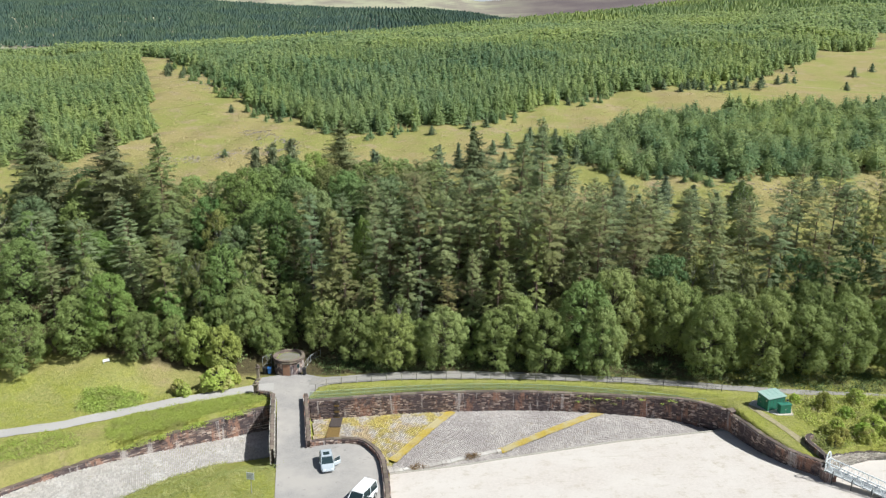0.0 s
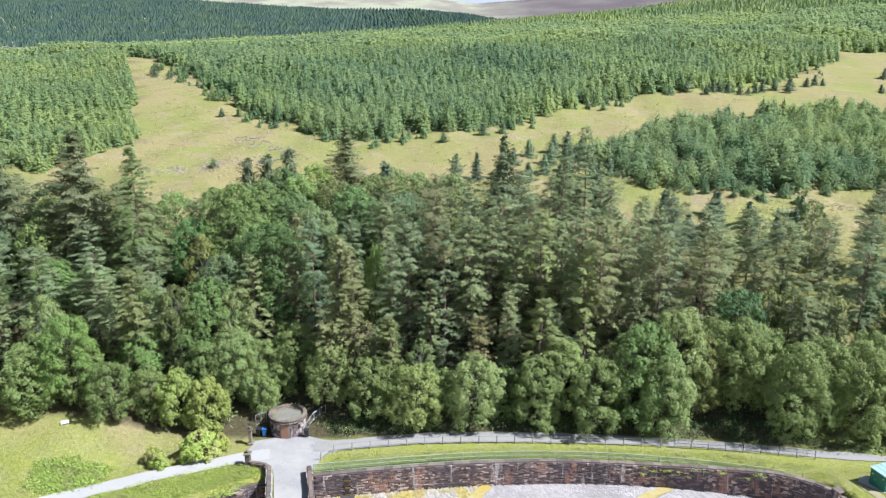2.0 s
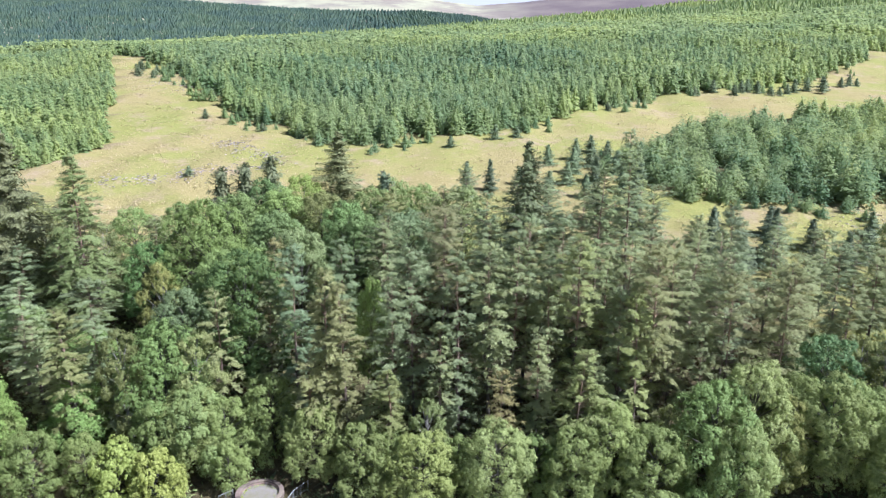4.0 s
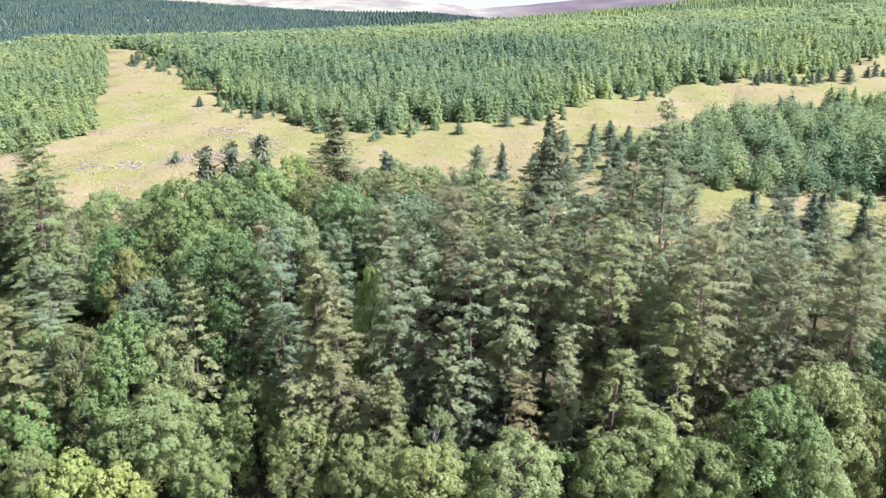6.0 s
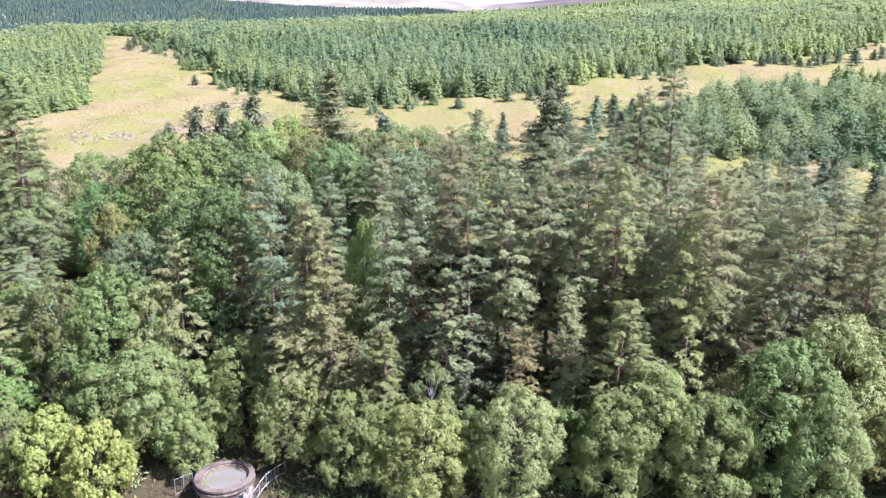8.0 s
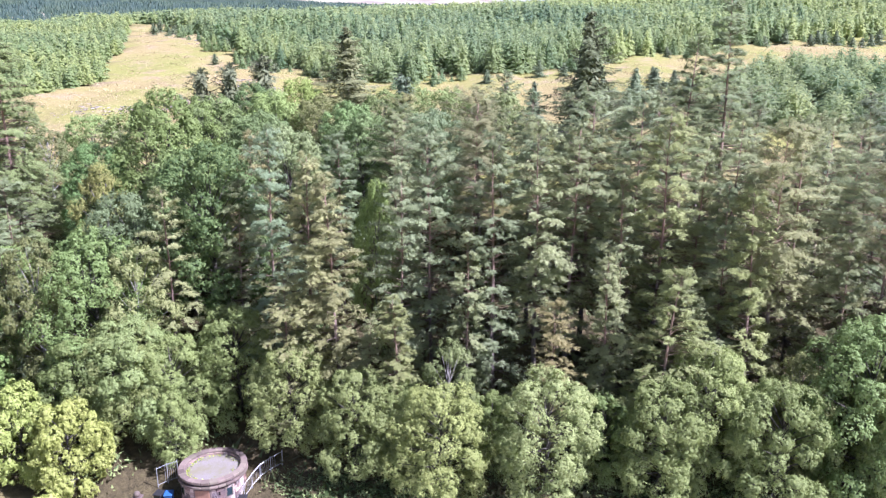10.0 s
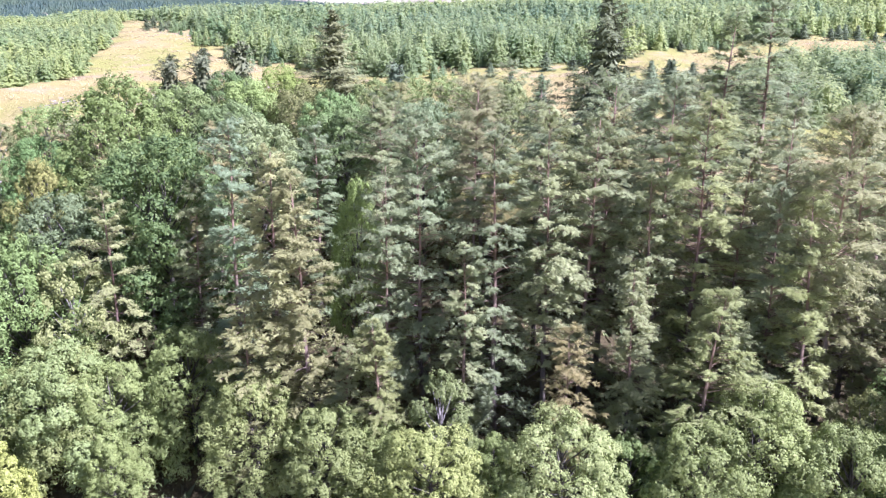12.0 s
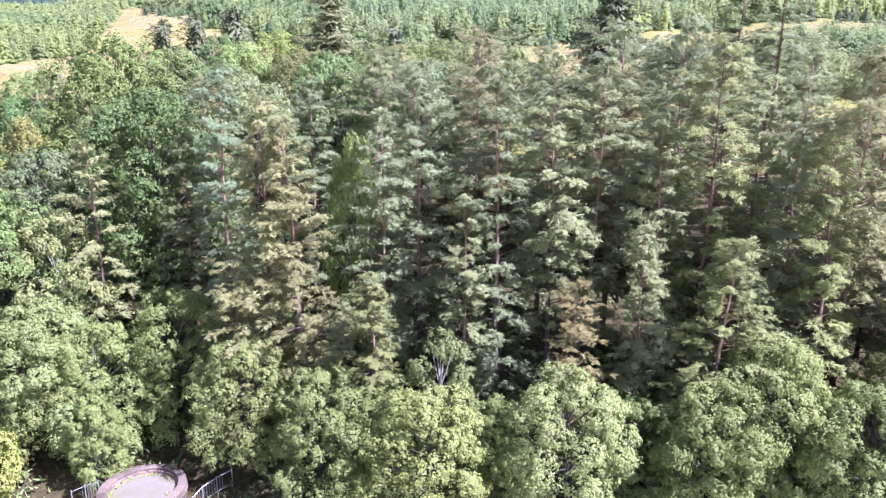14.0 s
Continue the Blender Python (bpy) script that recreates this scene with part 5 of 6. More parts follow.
# tall conifers that stand above the rest
for kind, x, y, top, w, tone in (
        ("spruce2", 5.2, 124.6, 35.0, 1.25, (.95, 1, 1)), ("spruce1", -20.2, 142.6, 34.4, 1.3, (1, 1, 1)), ("spruce3", -47.7, 119.8, 33.4, 1.15, (.84, .92, .66)), ("spruce4", -57.6, 123.4, 36.0, 1.1, (.8, .82, .85)), ("spruce4", -71.5, 125.5, 38.0, .9, (.85, .88, .85)),
        ("lank", 17.3, 121.4, 36.0, 1.25, (.86, .9, .86)), ("lank", 12.7, 118.7, 32.2, 1.25, (.98, 1.02, .86)), ("sapling", -36.5, 138.2, 29.6, 1.3, (1.1, 1.0, .88)), ("sapling", -33.4, 138.6, 30.2, 1.3, (1.1, 1.0, .88)), ("sapling", -29.4, 140.0, 31.0, 1.3, (1.1, 1.0, .88)),
        ("sapling", -13.2, 139.0, 29.0, 1.1, None), ("sapling", 24.5, 146.0, 27.5, 1.1, None), ("sapling", 19.5, 150.0, 27.0, 1.0, None), ("sapling", 34.0, 138.5, 24.0, 1.0, None), ("sapling", 44.0, 140.0, 23.5, 1.0, None),
        ("sapling", -0.8, 160.0, 27.5, 1.0, None), ("sapling", 3.6, 163.0, 27.5, .9, None), ("sapling", 53.0, 136.0, 21.0, 1.0, None), ("sapling", 38.0, 136.6, 20.6, 1.3, None), ("sapling", 42.4, 138.4, 21.4, 1.3, None), ("sapling", 47.4, 134.4, 19.6, 1.3, None), ("sapling", 50.2, 141.0, 21.6, 1.3, None), ("sapling", 57.4, 138.6, 20.8, 1.3, None), ("sapling", 36.2, 143.0, 22.4, 1.3, None), ("sapling", 46.0, 146.0, 22.6, 1.3, None), ("wide", 36.0, 133.6, 22.8, .9, GREY), ("wide", 45.4, 131.4, 22.0, .9, OLIVE), ("wide", -1.6, 141.0, 29.0, .8, GREY)):
    plant(kind, x, y, top, w, tone)
# broadleaf trees on the left of the wood
for kind, x, y, top, w, tone in (
        ("tall2", -34.6, 107.2, 18.8, .95, (.74, .86, .74)), ("birch1", -31.2, 107.8, 17.8, 1.05, (1.1, 1.0, .9)), ("birch1", -37.5, 116.2, 22.8, .9, (1.0, .86, .66)), ("dark", -27.4, 114.0, 25.0, 1.0, (1.05, 1.05, .85)), ("tall2", -34.0, 122.8, 28.8, 1.05, (.8, .86, .68)),
        ("wide", -37.6, 125.0, 26.0, .8, (.5, .48, .42)), ("brown2", -24.3, 116.4, 24.2, .9, RUST), ("tall2", -13.2, 112.4, 22.0, .42, (.92, .98, .74)), ("tall1", -33.2, 112.0, 21.0, .95, (.92, 1.0, 1.0)), ("tall1", -30.4, 116.8, 24.2, .9, (1.0, 1.1, .9)),
        ("tall1", -22.6, 121.4, 25.8, .95, (1, .98, .9)), ("tall1", -49.4, 99.8, 16.6, .9, (.92, 1.02, .75)), ("birch1", -38.1, 106.2, 18.6, .85, (1.0, .82, .74)), ("tall1", -15.8, 125.6, 26.4, .95, (.95, 1.0, .95)), ("tall1", -9.6, 127.0, 26.8, .95, (.95, 1.0, .95)),
        ("tall2", -43.0, 109.4, 16.4, .95, (.84, .98, .8)), ("tall1", -26.4, 127.0, 26.6, 1.0, (.95, 1, .92)), ("leaf2", -43.0, 105.0, 12.6, 1.0, (.85, 1, .8)), ("tall1", -40.6, 121.6, 23.8, .85, (.8, .95, .8)), ("leaf2", -30.6, 104.8, 12.4, 1.0, None),
        ("tall1", -33.0, 132.5, 27.8, 1.0, OLIVE), ("tall2", -27.0, 134.0, 28.0, 1.0, (.92, 1, .85)), ("tall1", -21.5, 133.0, 27.8, 1.0, None), ("tall1", -15.0, 135.0, 28.2, 1.0, None), ("tall2", -8.0, 136.0, 28.2, 1.0, (.95, 1, .9)), ("tall1", -2.0, 137.0, 28.0, .9, None),
        ("tall1", -40.5, 133.0, 26.2, .9, None), ("tall2", -25.0, 138.6, 29.2, .9, (1.1, 1.12, .75)), ("tall1", -17.6, 129.4, 27.4, .9, (1.02, 1.06, .9)), ("tall1", -30.0, 137.0, 29.0, .8, None), ("tall2", -12.0, 140.0, 28.4, .8, None), ("tall1", -52.4, 113.0, 18.4, .9, None), ("tall2", -58.0, 114.6, 19.0, 1.0, (.84, .98, .8))):
    plant(kind, x, y, top, w, tone)
# the leafy row along the lane
for kind, x, y, top, w, tone in (
        ("leaf4", -31.0, 105.0, 12.0, 1.1, FRESH), ("leaf1", -27.6, 104.8, 10.8, .9, FRESH), ("leaf3", -34.0, 103.4, 11.4, .9, MID), ("leaf4", -23.4, 107.0, 12.6, .95, MID), ("leaf1", -18.2, 104.0, 10.6, .95, FRESH), ("leaf3", -13.4, 101.8, 9.9, 1.05, FRESH), ("leaf2", -10.2, 102.0, 8.9, .85, MID), ("leaf1", -7.2, 100.2, 9.4, 1.05, (.98, .92, .8)),
        ("leaf2", 0.2, 100.8, 10.3, 1.0, PALE), ("leaf3", -3.6, 102.4, 8.0, .8, MID), ("leaf3", 4.3, 101.8, 8.4, .8, DEEP), ("leaf4", 7.9, 100.5, 10.1, .95, FRESH), ("leaf1", 11.5, 101.8, 11.9, .95, FRESH), ("leaf2", 15.4, 99.4, 10.5, .95, FRESH), ("birch1", 17.4, 102.0, 11.8, .9, (1.15, 1.05, .85)), ("leaf4", 21.6, 100.6, 14.8, 1.0, DEEP),
        ("leaf3", 23.4, 98.8, 12.2, .85, PALE), ("leaf1", 25.7, 102.2, 16.2, .9, PALE), ("birch1", 28.8, 101.8, 13.0, 1.0, None), ("leaf2", 33.9, 102.4, 14.6, .95, FRESH), ("leaf1", 39.2, 97.8, 13.2, .95, FRESH), ("leaf4", 47.2, 97.4, 13.4, .95, FRESH), ("leaf2", 43.4, 99.4, 13.0, .9, FRESH),
        ("leaf2", 36.5, 102.6, 13.6, .9, FRESH), ("leaf4", 50.0, 101.6, 13.2, .9, FRESH), ("leaf1", 56.0, 102.2, 14.0, .9, FRESH), ("leaf3", 62.5, 102.6, 14.0, .9, FRESH), ("leaf2", 30.8, 104.4, 14.0, .9, FRESH), ("leaf3", -26.9, 102.4, 6.8, .8, MID), ("leaf3", 53.0, 97.2, 12.4, 1.0, FRESH), ("leaf1", 59.0, 97.6, 13.4, 1.0, FRESH), ("leaf2", 66.0, 98.4, 13.0, 1.0, FRESH), ("leaf4", 73.0, 99.0, 13.0, 1.0, FRESH),
        ("gold", -33.4, 99.6, 7.6, .85, None), ("gold", -37.0, 100.0, 8.6, .8, None), ("leaf3", -44.4, 98.4, 10.6, .95, MID), ("leaf1", -54.2, 98.6, 12.8, 1.0, MID), ("leaf2", -49.2, 100.6, 12.6, .9, MID), ("leaf4", -61.0, 95.6, 13.0, 1.0, MID), ("leaf1", -68.0, 93.0, 13.0, 1.0, MID),
        ("bush", -32.6, 94.4, 3.1, 1.2, None), ("bush", 52.5, 78.6, 4.0, .8, None), ("bush", 57.5, 80.5, 4.2, .9, None), ("bush", 49.6, 84.6, 4.2, .55, None), ("bush", 61.0, 84.5, 4.4, .9, None), ("bush", 55.0, 86.5, 3.6, .7, None), ("bush", 50.6, 76.4, 3.6, .7, None), ("bush", 65.0, 79.0, 4.4, .9, None), ("bush", -36.6, 91.9, 1.9, .7, None), ("bush", -37.6, 92.9, 2.0, .6, None), ("bush", -30.6, 95.8, 2.2, .6, None), ("leaf3", -40.2, 100.2, 9.4, .8, MID)):
    plant(kind, x, y, top, w, tone)
# shrubs on the knoll by the footbridge
for x, y, h, w, tone in ((46.2, 75.4, 1.5, .6, (1.01, 0.84, 1.01)), (47.6, 76.6, 1.7, .7, (1.08, 0.89, 1.05)), (49.0, 74.6, 2.0, .8, (0.84, 1.08, 0.81)), (50.8, 77.4, 1.8, .7, (0.94, 1.15, 0.81)), (52.4, 75.2, 2.1, .8, (1.15, 1.28, 0.68)), (46.6, 78.2, 1.2, .6, (0.94, 0.81, 0.94)), (54.6, 77.2, 1.8, .8, (0.94, 1.08, 0.88)), (48.8, 79.6, 1.3, .6, (1.08, 1.22, 0.88)), (51.6, 82.6, 1.4, .7, (1.01, 1.15, 0.94)), (46.8, 86.6, 1.2, .6, (1.08, 1.22, 0.94)), (57.2, 83.8, 1.6, .8, (0.94, 1.15, 0.81))):
    plant("bush", x, y, float(dug(x, y)) + h, w, tone)
# the rest of the wood, filled by spacing
fill = 0
for _ in range(6000):
    x, y = rng.uniform(-80, 84), rng.uniform(103, 143)
    y_front = 103.5 - 4.0 * (x > 35)
    back = 136 if x < -8 else 139 if x < 24 else 129 if x < 34 else 131
    if y < y_front or y > back or min((x - a) ** 2 + (y - b) ** 2 for a, b in PLANTED) < ((5.4 if y < 113 else 4.7) if -19 < x < 34 else 5.1 if x < 34 else 3.6 if y < 108 else 5.4) ** 2:
        continue
    if x < -19:
        kind = rng.choice(("tall1", "birch1", "pine1", "tall2", "dark"), p=(.3, .2, .2, .25, .05))
    elif x < 34:
        kind = rng.choice(("pine1", "pine4", "pine2", "wide", "birch2"), p=(.28, .25, .25, .17, .05))
    else:
        kind = rng.choice(("pine4", "pine1", "birch1", "dark"), p=(.38, .2, .2, .22))
    g = float(land(x, y))
    tall = {"t": 13, "b": 12.5, "l": 9.5, "d": 13, "p": 16.5, "w": 16}[kind[0]] * rng.uniform(.85, 1.08)
    if x < -19 and kind[0] == "p":
        tall *= .85
    plant(kind, x, y, g + min(tall, 27.6 - g if x > -19 else 27.0 - g))
    fill += 1
    if fill >= 200:
        break
# lone young conifers on the clearing
for x, y, h in ((-70.8, 249, 4.5), (-104, 292, 3.5), (-112, 300, 4.0), (-110, 312, 4.0), (-66, 226, 3.0), (-52, 170, 2.0), (-47, 208, 2.5), (92, 268, 5), (104, 266, 4.5), (112, 270, 5), (120, 276, 4.5), (97, 262, 3), (84, 258, 3.5), (148, 268, 4.5), (168, 300, 5), (182, 312, 4),
                (7, 197, 4.0), (12, 199, 3.0), (-3, 190, 3.2), (88, 263, 4.2), (94, 265, 5.0), (100, 263, 3.4), (107, 268, 4.8), (115, 266, 3.6), (118, 271, 4.6), (126, 276, 4.0), (132, 282, 4.8), (138, 288, 3.8), (79, 262, 4.4), (72, 258, 3.6), (-118, 318, 4.6), (-122, 326, 4.0), (-106, 300, 3.2), (-116, 308, 4.4), (78, 148, 5.0), (84, 147, 3.5), (98, 146, 4), (88, 136, 4.5), (94, 138, 5), (70, 138, 4), (62, 146, 4.5), (-27, 192, 2.6), (40, 233, 3), (16, 178, 4.6), (22, 181, 5.2), (26, 186, 4.4), (12, 172, 4.0), (31, 166, 5.4), (20, 172, 6.0), (24, 176, 6.4), (28, 172, 5.6), (28, 180, 5.0), (18, 167, 5.0), (14, 163, 4.6), (33, 175, 5.4), (23, 167, 5.8), (9, 166, 4.0), (27, 163, 5.2), (20, 160, 5.0)):
    plant("sapling", x, y, float(land(x, y)) + h * .82, 1.3, (1.25, 1.25, 1.12))


# ---- undergrowth, grass and scrub ----
def clumps(name, pts, per, length, width, spread, up, mat, label, category):
    """Tufts of blades at places on the ground, one mesh of uncounted growth."""
    n = len(pts)
    P = np.repeat(pts, per, 0) + rng.normal(0, 1, (n * per, 3)) * np.array((spread, spread, spread * up * .35))
    P[:, 2] = np.maximum(P[:, 2], np.repeat(pts[:, 2], per))
    k = np.repeat(rng.uniform(.6, 1.3, n), per)
    D = rand_dirs(n * per, rng) + np.array((0, 0, up))
    N = rand_dirs(n * per, rng) * .7 + np.array((.2, 0, .8))
    v, idx = blades(P, D, N, rng.uniform(.6, 1.3, n * per) * length * k, rng.uniform(.6, 1.3, n * per) * width * k)
    return tagged(new(name, raw_mesh(name, v, 3, idx, mat)), label, category, kind="stuff")


def scatter(poly, count, keep=None, lift=0.0):
    xs, ys = [p[0] for p in poly], [p[1] for p in poly]
    x, y = rng.uniform(min(xs), max(xs), count * 3), rng.uniform(min(ys), max(ys), count * 3)
    ok = inside(poly, x, y)
    if keep:
        ok &= keep(x, y)
    x, y = x[ok][:count], y[ok][:count]
    return np.stack([x, y, dug(x, y) + lift], 1)


LANE = [(-19.5, 96.3), (-7, 97.8), (2, 98.1), (9.8, 97.9), (26.3, 96.6), (42.0, 93.8), (52, 92.5), (75, 90.8), (100, 90)]
LANE_LEFT = [(-24.5, 94.6), (-34.4, 91.0), (-44.1, 86.4), (-50.0, 83.0), (-56.3, 81.2), (-85, 74)]


verge = [(-19.5, 98.9), (-6, 99.3), (6, 99.5), (18, 98.9), (30, 97.4), (42, 95.0), (54, 93.1), (85, 92), (85, 97), (54, 98), (42, 99), (30, 101), (6, 102), (-19.5, 102)]
clumps("undergrowth", scatter(verge, 700), 34, 0.32, 0.15, 0.55, 1.0, SHADE_SCRUB, "bramble undergrowth along the lane, coloured dark for tree shade", "undergrowth")
clumps("undergrowth", scatter(verge, 380), 36, 0.24, 0.11, 0.5, 1.0, LEAF, "light green weeds along the lane", "undergrowth")
wood_floor = [(-75, 100), (80, 100), (80, 122), (34, 126), (-8, 132), (-75, 134)]
clumps("undergrowth", scatter(wood_floor, 900), 9, 0.8, 0.36, 0.8, 0.9, SHADE_SCRUB, "scrub on the floor of the wood, shade in its leaf colour", "undergrowth")
clumps("undergrowth", scatter(wood_floor, 620), 80, 0.3, 0.14, 0.85, 2.6, LEAF, "leafy young shrubs under the pines", "undergrowth")
bracken = [(-24.6, 91.2), (-26.6, 89.4), (-30.3, 87.4), (-35.0, 83.9), (-39.5, 80.6), (-41.5, 80.2), (-43, 82.0), (-43.0, 84.6), (-38.5, 87.4), (-33.4, 89.6), (-27.5, 92.0)]
clumps("bracken", scatter(bracken, 1500), 66, 0.17, 0.07, 0.45, 1.2, BRACKEN, "dense bright green bracken on the bank", "bracken")
wall_top = resample([p for p in LEFT_WALL if -45 < p[0] < -24], 0.12)
hang = wall_top[(np.sin(wall_top[:, 0] * 1.3) + np.sin(wall_top[:, 0] * .47 + 1) > -.7) & (wall_top[:, 0] > -40.5)]
hang = hang + rng.normal(0, 1, hang.shape) * np.array((.15, .35, .1))
clumps("bracken", hang, 40, 0.24, 0.09, 0.3, .9, BRACKEN, "bracken hanging over the channel wall", "bracken")
clumps("bracken", scatter([(-49.9, 91.6), (-46.3, 92.4), (-42.0, 91.4), (-42.0, 88.6), (-47.5, 86.6), (-49.6, 88.0)], 420), 34, 0.26, 0.11, 0.4, 1.2, BRACKEN, "patch of bracken in the meadow", "bracken")
clumps("bracken", scatter([(-45.6, 80.8), (-49.4, 81.6), (-55, 79), (-60, 76), (-56, 74), (-50, 75.5), (-45, 78.4)], 330), 34, 0.24, 0.1, 0.4, 1.2, BRACKEN, "weedy green growth below the lane", "bracken")
knoll = [(44.8, 75.0), (50, 75.6), (58, 76), (78, 76), (78, 88), (58, 89), (46, 89), (45.2, 84), (46.2, 79), (44.6, 76)]
clumps("scrub", scatter(knoll, 1500), 26, 0.28, 0.10, 0.5, 1.4, KNOLL, "yellow-green weeds and willowherb on the knoll", "scrub")
clumps("scrub", scatter(knoll, 420), 40, 0.26, 0.085, 0.6, 2.6, SCRUB, "taller green and purple scrub on the knoll", "scrub")
wall_face = resample([p for p in MAIN_WALL if 16 < p[0] < 34], 0.2)
tuft = wall_face[rng.choice(len(wall_face), 16, replace=False)] - np.array((0, .55, 0)) - np.abs(rng.normal(0, .6, (16, 1))) * np.array((0, 0, 1))
clumps("wall_plants", tuft, 60, 0.16, 0.09, 0.2, .4, BRACKEN, "yellow-green plants rooted in the wall joints", "plants")
clumps("scrub", scatter([(42.9, 76.2), (44.5, 77.6), (48, 77.5), (47.5, 75.4), (44.4, 74.2)], 200), 34, 0.26, 0.08, 0.4, 1.2, SCRUB, "heathery scrub behind the low wall", "scrub")


def on_grass(x, y):
    road_l = edge_distance(LANE_LEFT, x, y, False) > 1.5
    road_r = edge_distance(LANE, x, y, False) > 1.3
    deck = (x > -27.6) & (x < -17.6 + 0 * y) & (y > 75)
    return road_l & road_r & ~deck & ~inside(BASIN, x, y) & ~inside(CHANNEL, x, y) & (edge_distance(BASIN, x, y) > .6)


for poly, count, ln, label in (
        ([(-18.5, 91.0), (6, 93.2), (22, 92.2), (33, 89.8), (40, 91.2), (30, 94.4), (6, 96.0), (-16, 94.6)], 1300, 0.26, "short lit grass on the strip above the wall"),
        ([(-28, 93.6), (-44, 88), (-66, 80), (-75, 86), (-62, 93), (-48, 97), (-30, 98)], 900, 0.2, "rough meadow grass beside the lane"),
        ([(-19.2, 75), (-22.5, 83), (-33, 78), (-37.5, 73), (-44, 62), (-19, 62)], 1300, 0.3, "long grass on the bank beside the car park"),
        ([(38.4, 84.5), (38, 90.5), (46, 88), (46, 80), (43.4, 72.4), (40.6, 76)], 260, 0.16, "mown grass round the green kiosk")):
    clumps("grass", scatter(poly, count * 2, on_grass), 9, ln, 0.045, 0.3, 1.6, GRASS_BLADE, label, "grass")
clear = [(-150, 370), (-75, 250), (-60, 222), (-20, 186), (8, 196), (34, 222), (70, 252), (112, 268), (110, 256), (62, 228), (32, 188), (30, 172), (34, 150), (110, 152), (110, 126), (60, 126), (20, 140), (-10, 142), (-60, 140), (-80, 172), (-76, 196), (-104, 266)]
clumps("dry_grass", scatter(clear, 6000), 7, 0.45, 0.12, 0.6, 1.4, DRY_BLADE, "pale dry tussock grass across the clearing", "grass")
clumps("rushes", scatter(clear, 1100, lambda x, y: np.sin(x * .08 + 1) * np.sin(y * .06) > 0.1), 12, 0.45, 0.1, 0.6, 1.5, RUSH, "green rush patches in the clearing", "grass")


# ---- felling debris on the clearing ----
def brash(path, count, spread, label):
    p = resample(path, 0.5)
    cs, ds, ss = [], [], []
    for _ in range(count):
        q = p[rng.integers(len(p))]
        x, y = q[0] + rng.normal(0, spread * 1.5), q[1] + rng.normal(0, spread)
        a = rng.uniform(0, 3.14)
        cs.append((x, y, float(land(x, y)) + rng.uniform(.02, .16)))
        ds.append((math.cos(a), math.sin(a)))
        ss.append((rng.uniform(.2, .8), rng.uniform(.05, .14), rng.uniform(.05, .12)))
    tagged(new("brash", block_mesh("brash", cs, ds, ss, LOG)), label, "brash", kind="stuff")


drift = np.array([(-3.2, 78.75, 0), (-2.5, 78.9, 0), (-3.7, 78.6, 0), (3.4, 80.9, 0), (4.1, 81.15, 0)])
drift[:, 2] = basin_floor(drift[:, 0], drift[:, 1]) + .22
clumps("driftwood", drift, 90, 0.34, 0.08, 0.3, .3, LITTER, "brown twigs and litter caught on the kerb", "litter")
brash([(-66, 165), (-60, 169), (-50, 171), (-44, 174), (-38, 178)], 420, 1.5, "line of bleached felling debris in dry grass")
brash([(-54, 200), (-48, 190), (-43, 184), (-38, 180)], 300, 1.6, "scattered bleached branches left after felling")
brash([(-100, 300), (-96, 284), (-82, 262)], 160, 3.0, "grey stumps and branches on the clearing")
brash([(60, 150), (75, 149), (95, 150), (110, 150)], 260, 1.6, "pale brash along the plantation edge")
brash([(70, 128), (78, 121), (90, 120)], 60, 1.5, "pale cut logs lying beside the pines")
brash([(88, 262), (105, 268), (122, 275)], 120, 2.0, "pale stumps at the forest edge")


# ---- fences ----
def fence(name, path, post_step, post_h, post_r, rails, mat, label, rail_r=0.03, square=False, picket=0.0):
    p = resample(path, 0.25)
    s = np.concatenate([[0], np.cumsum(np.linalg.norm(np.diff(p[:, :2], axis=0), axis=1))])
    root = tagged(empty(name), label, "fence")
    bm = bm_box(-post_r, -post_r, -.2, post_r, post_r, post_h, post_r * .3) if square else bm_tube([(0, 0, -.2), (0, 0, post_h)], post_r, 6)
    me = bpy.data.meshes.new("post")
    bm.to_mesh(me)
    bm.free()
    me.materials.append(mat)
    at = lambda q: tuple(float(np.interp(q, s, p[:, k])) for k in (0, 1))
    tops = []
    for q in np.arange(0, s[-1], post_step):
        x, y = at(q)
        z = float(land(x, y))
        ob = new("post", me)
        ob.parent = root
        ob.matrix_basis = pose(x, y, z, rng.uniform(-2, 2), rng.uniform(-2, 2), rng.uniform(0, 360) if not square else 0)
        tops.append((x, y, z))
    for h in rails:
        bm = bm_tube([(x, y, z + h) for x, y, z in tops], rail_r, 4)
        part("rail", bm, mat, root)
    if picket:
        bm = bmesh.new()
        for q in np.arange(picket, s[-1] - post_step, picket):
            x, y = at(q)
            z = float(land(x, y))
            bm_tube([(x, y, z + rails[0]), (x, y, z + rails[-1])], rail_r * .6, 3, bm)
        tagged(part("wire_mesh", bm, mat, root), "thin upright fence wires", kind="stuff")
    return root


fence("steel_fence", [(x, y + 0.75) for x, y, _ in MAIN_WALL[:-1]], 1.9, 1.15, 0.035, (0.12, 0.6, 1.1), FENCE_GREEN, "pale green steel mesh fence above the wall", 0.03, picket=0.08)
fence("timber_fence", [(-18.2, 93.2), (-17.2, 94.8), (-14, 95.6), (-7, 96.6), (2, 96.9), (9.8, 96.7), (18.0, 96.3), (24.0, 95.7)], 2.2, 1.1, 0.05, (0.35, 0.68, 1.0), WOOD_GREY, "weathered grey post-and-rail fence beside the lane", 0.02, True)
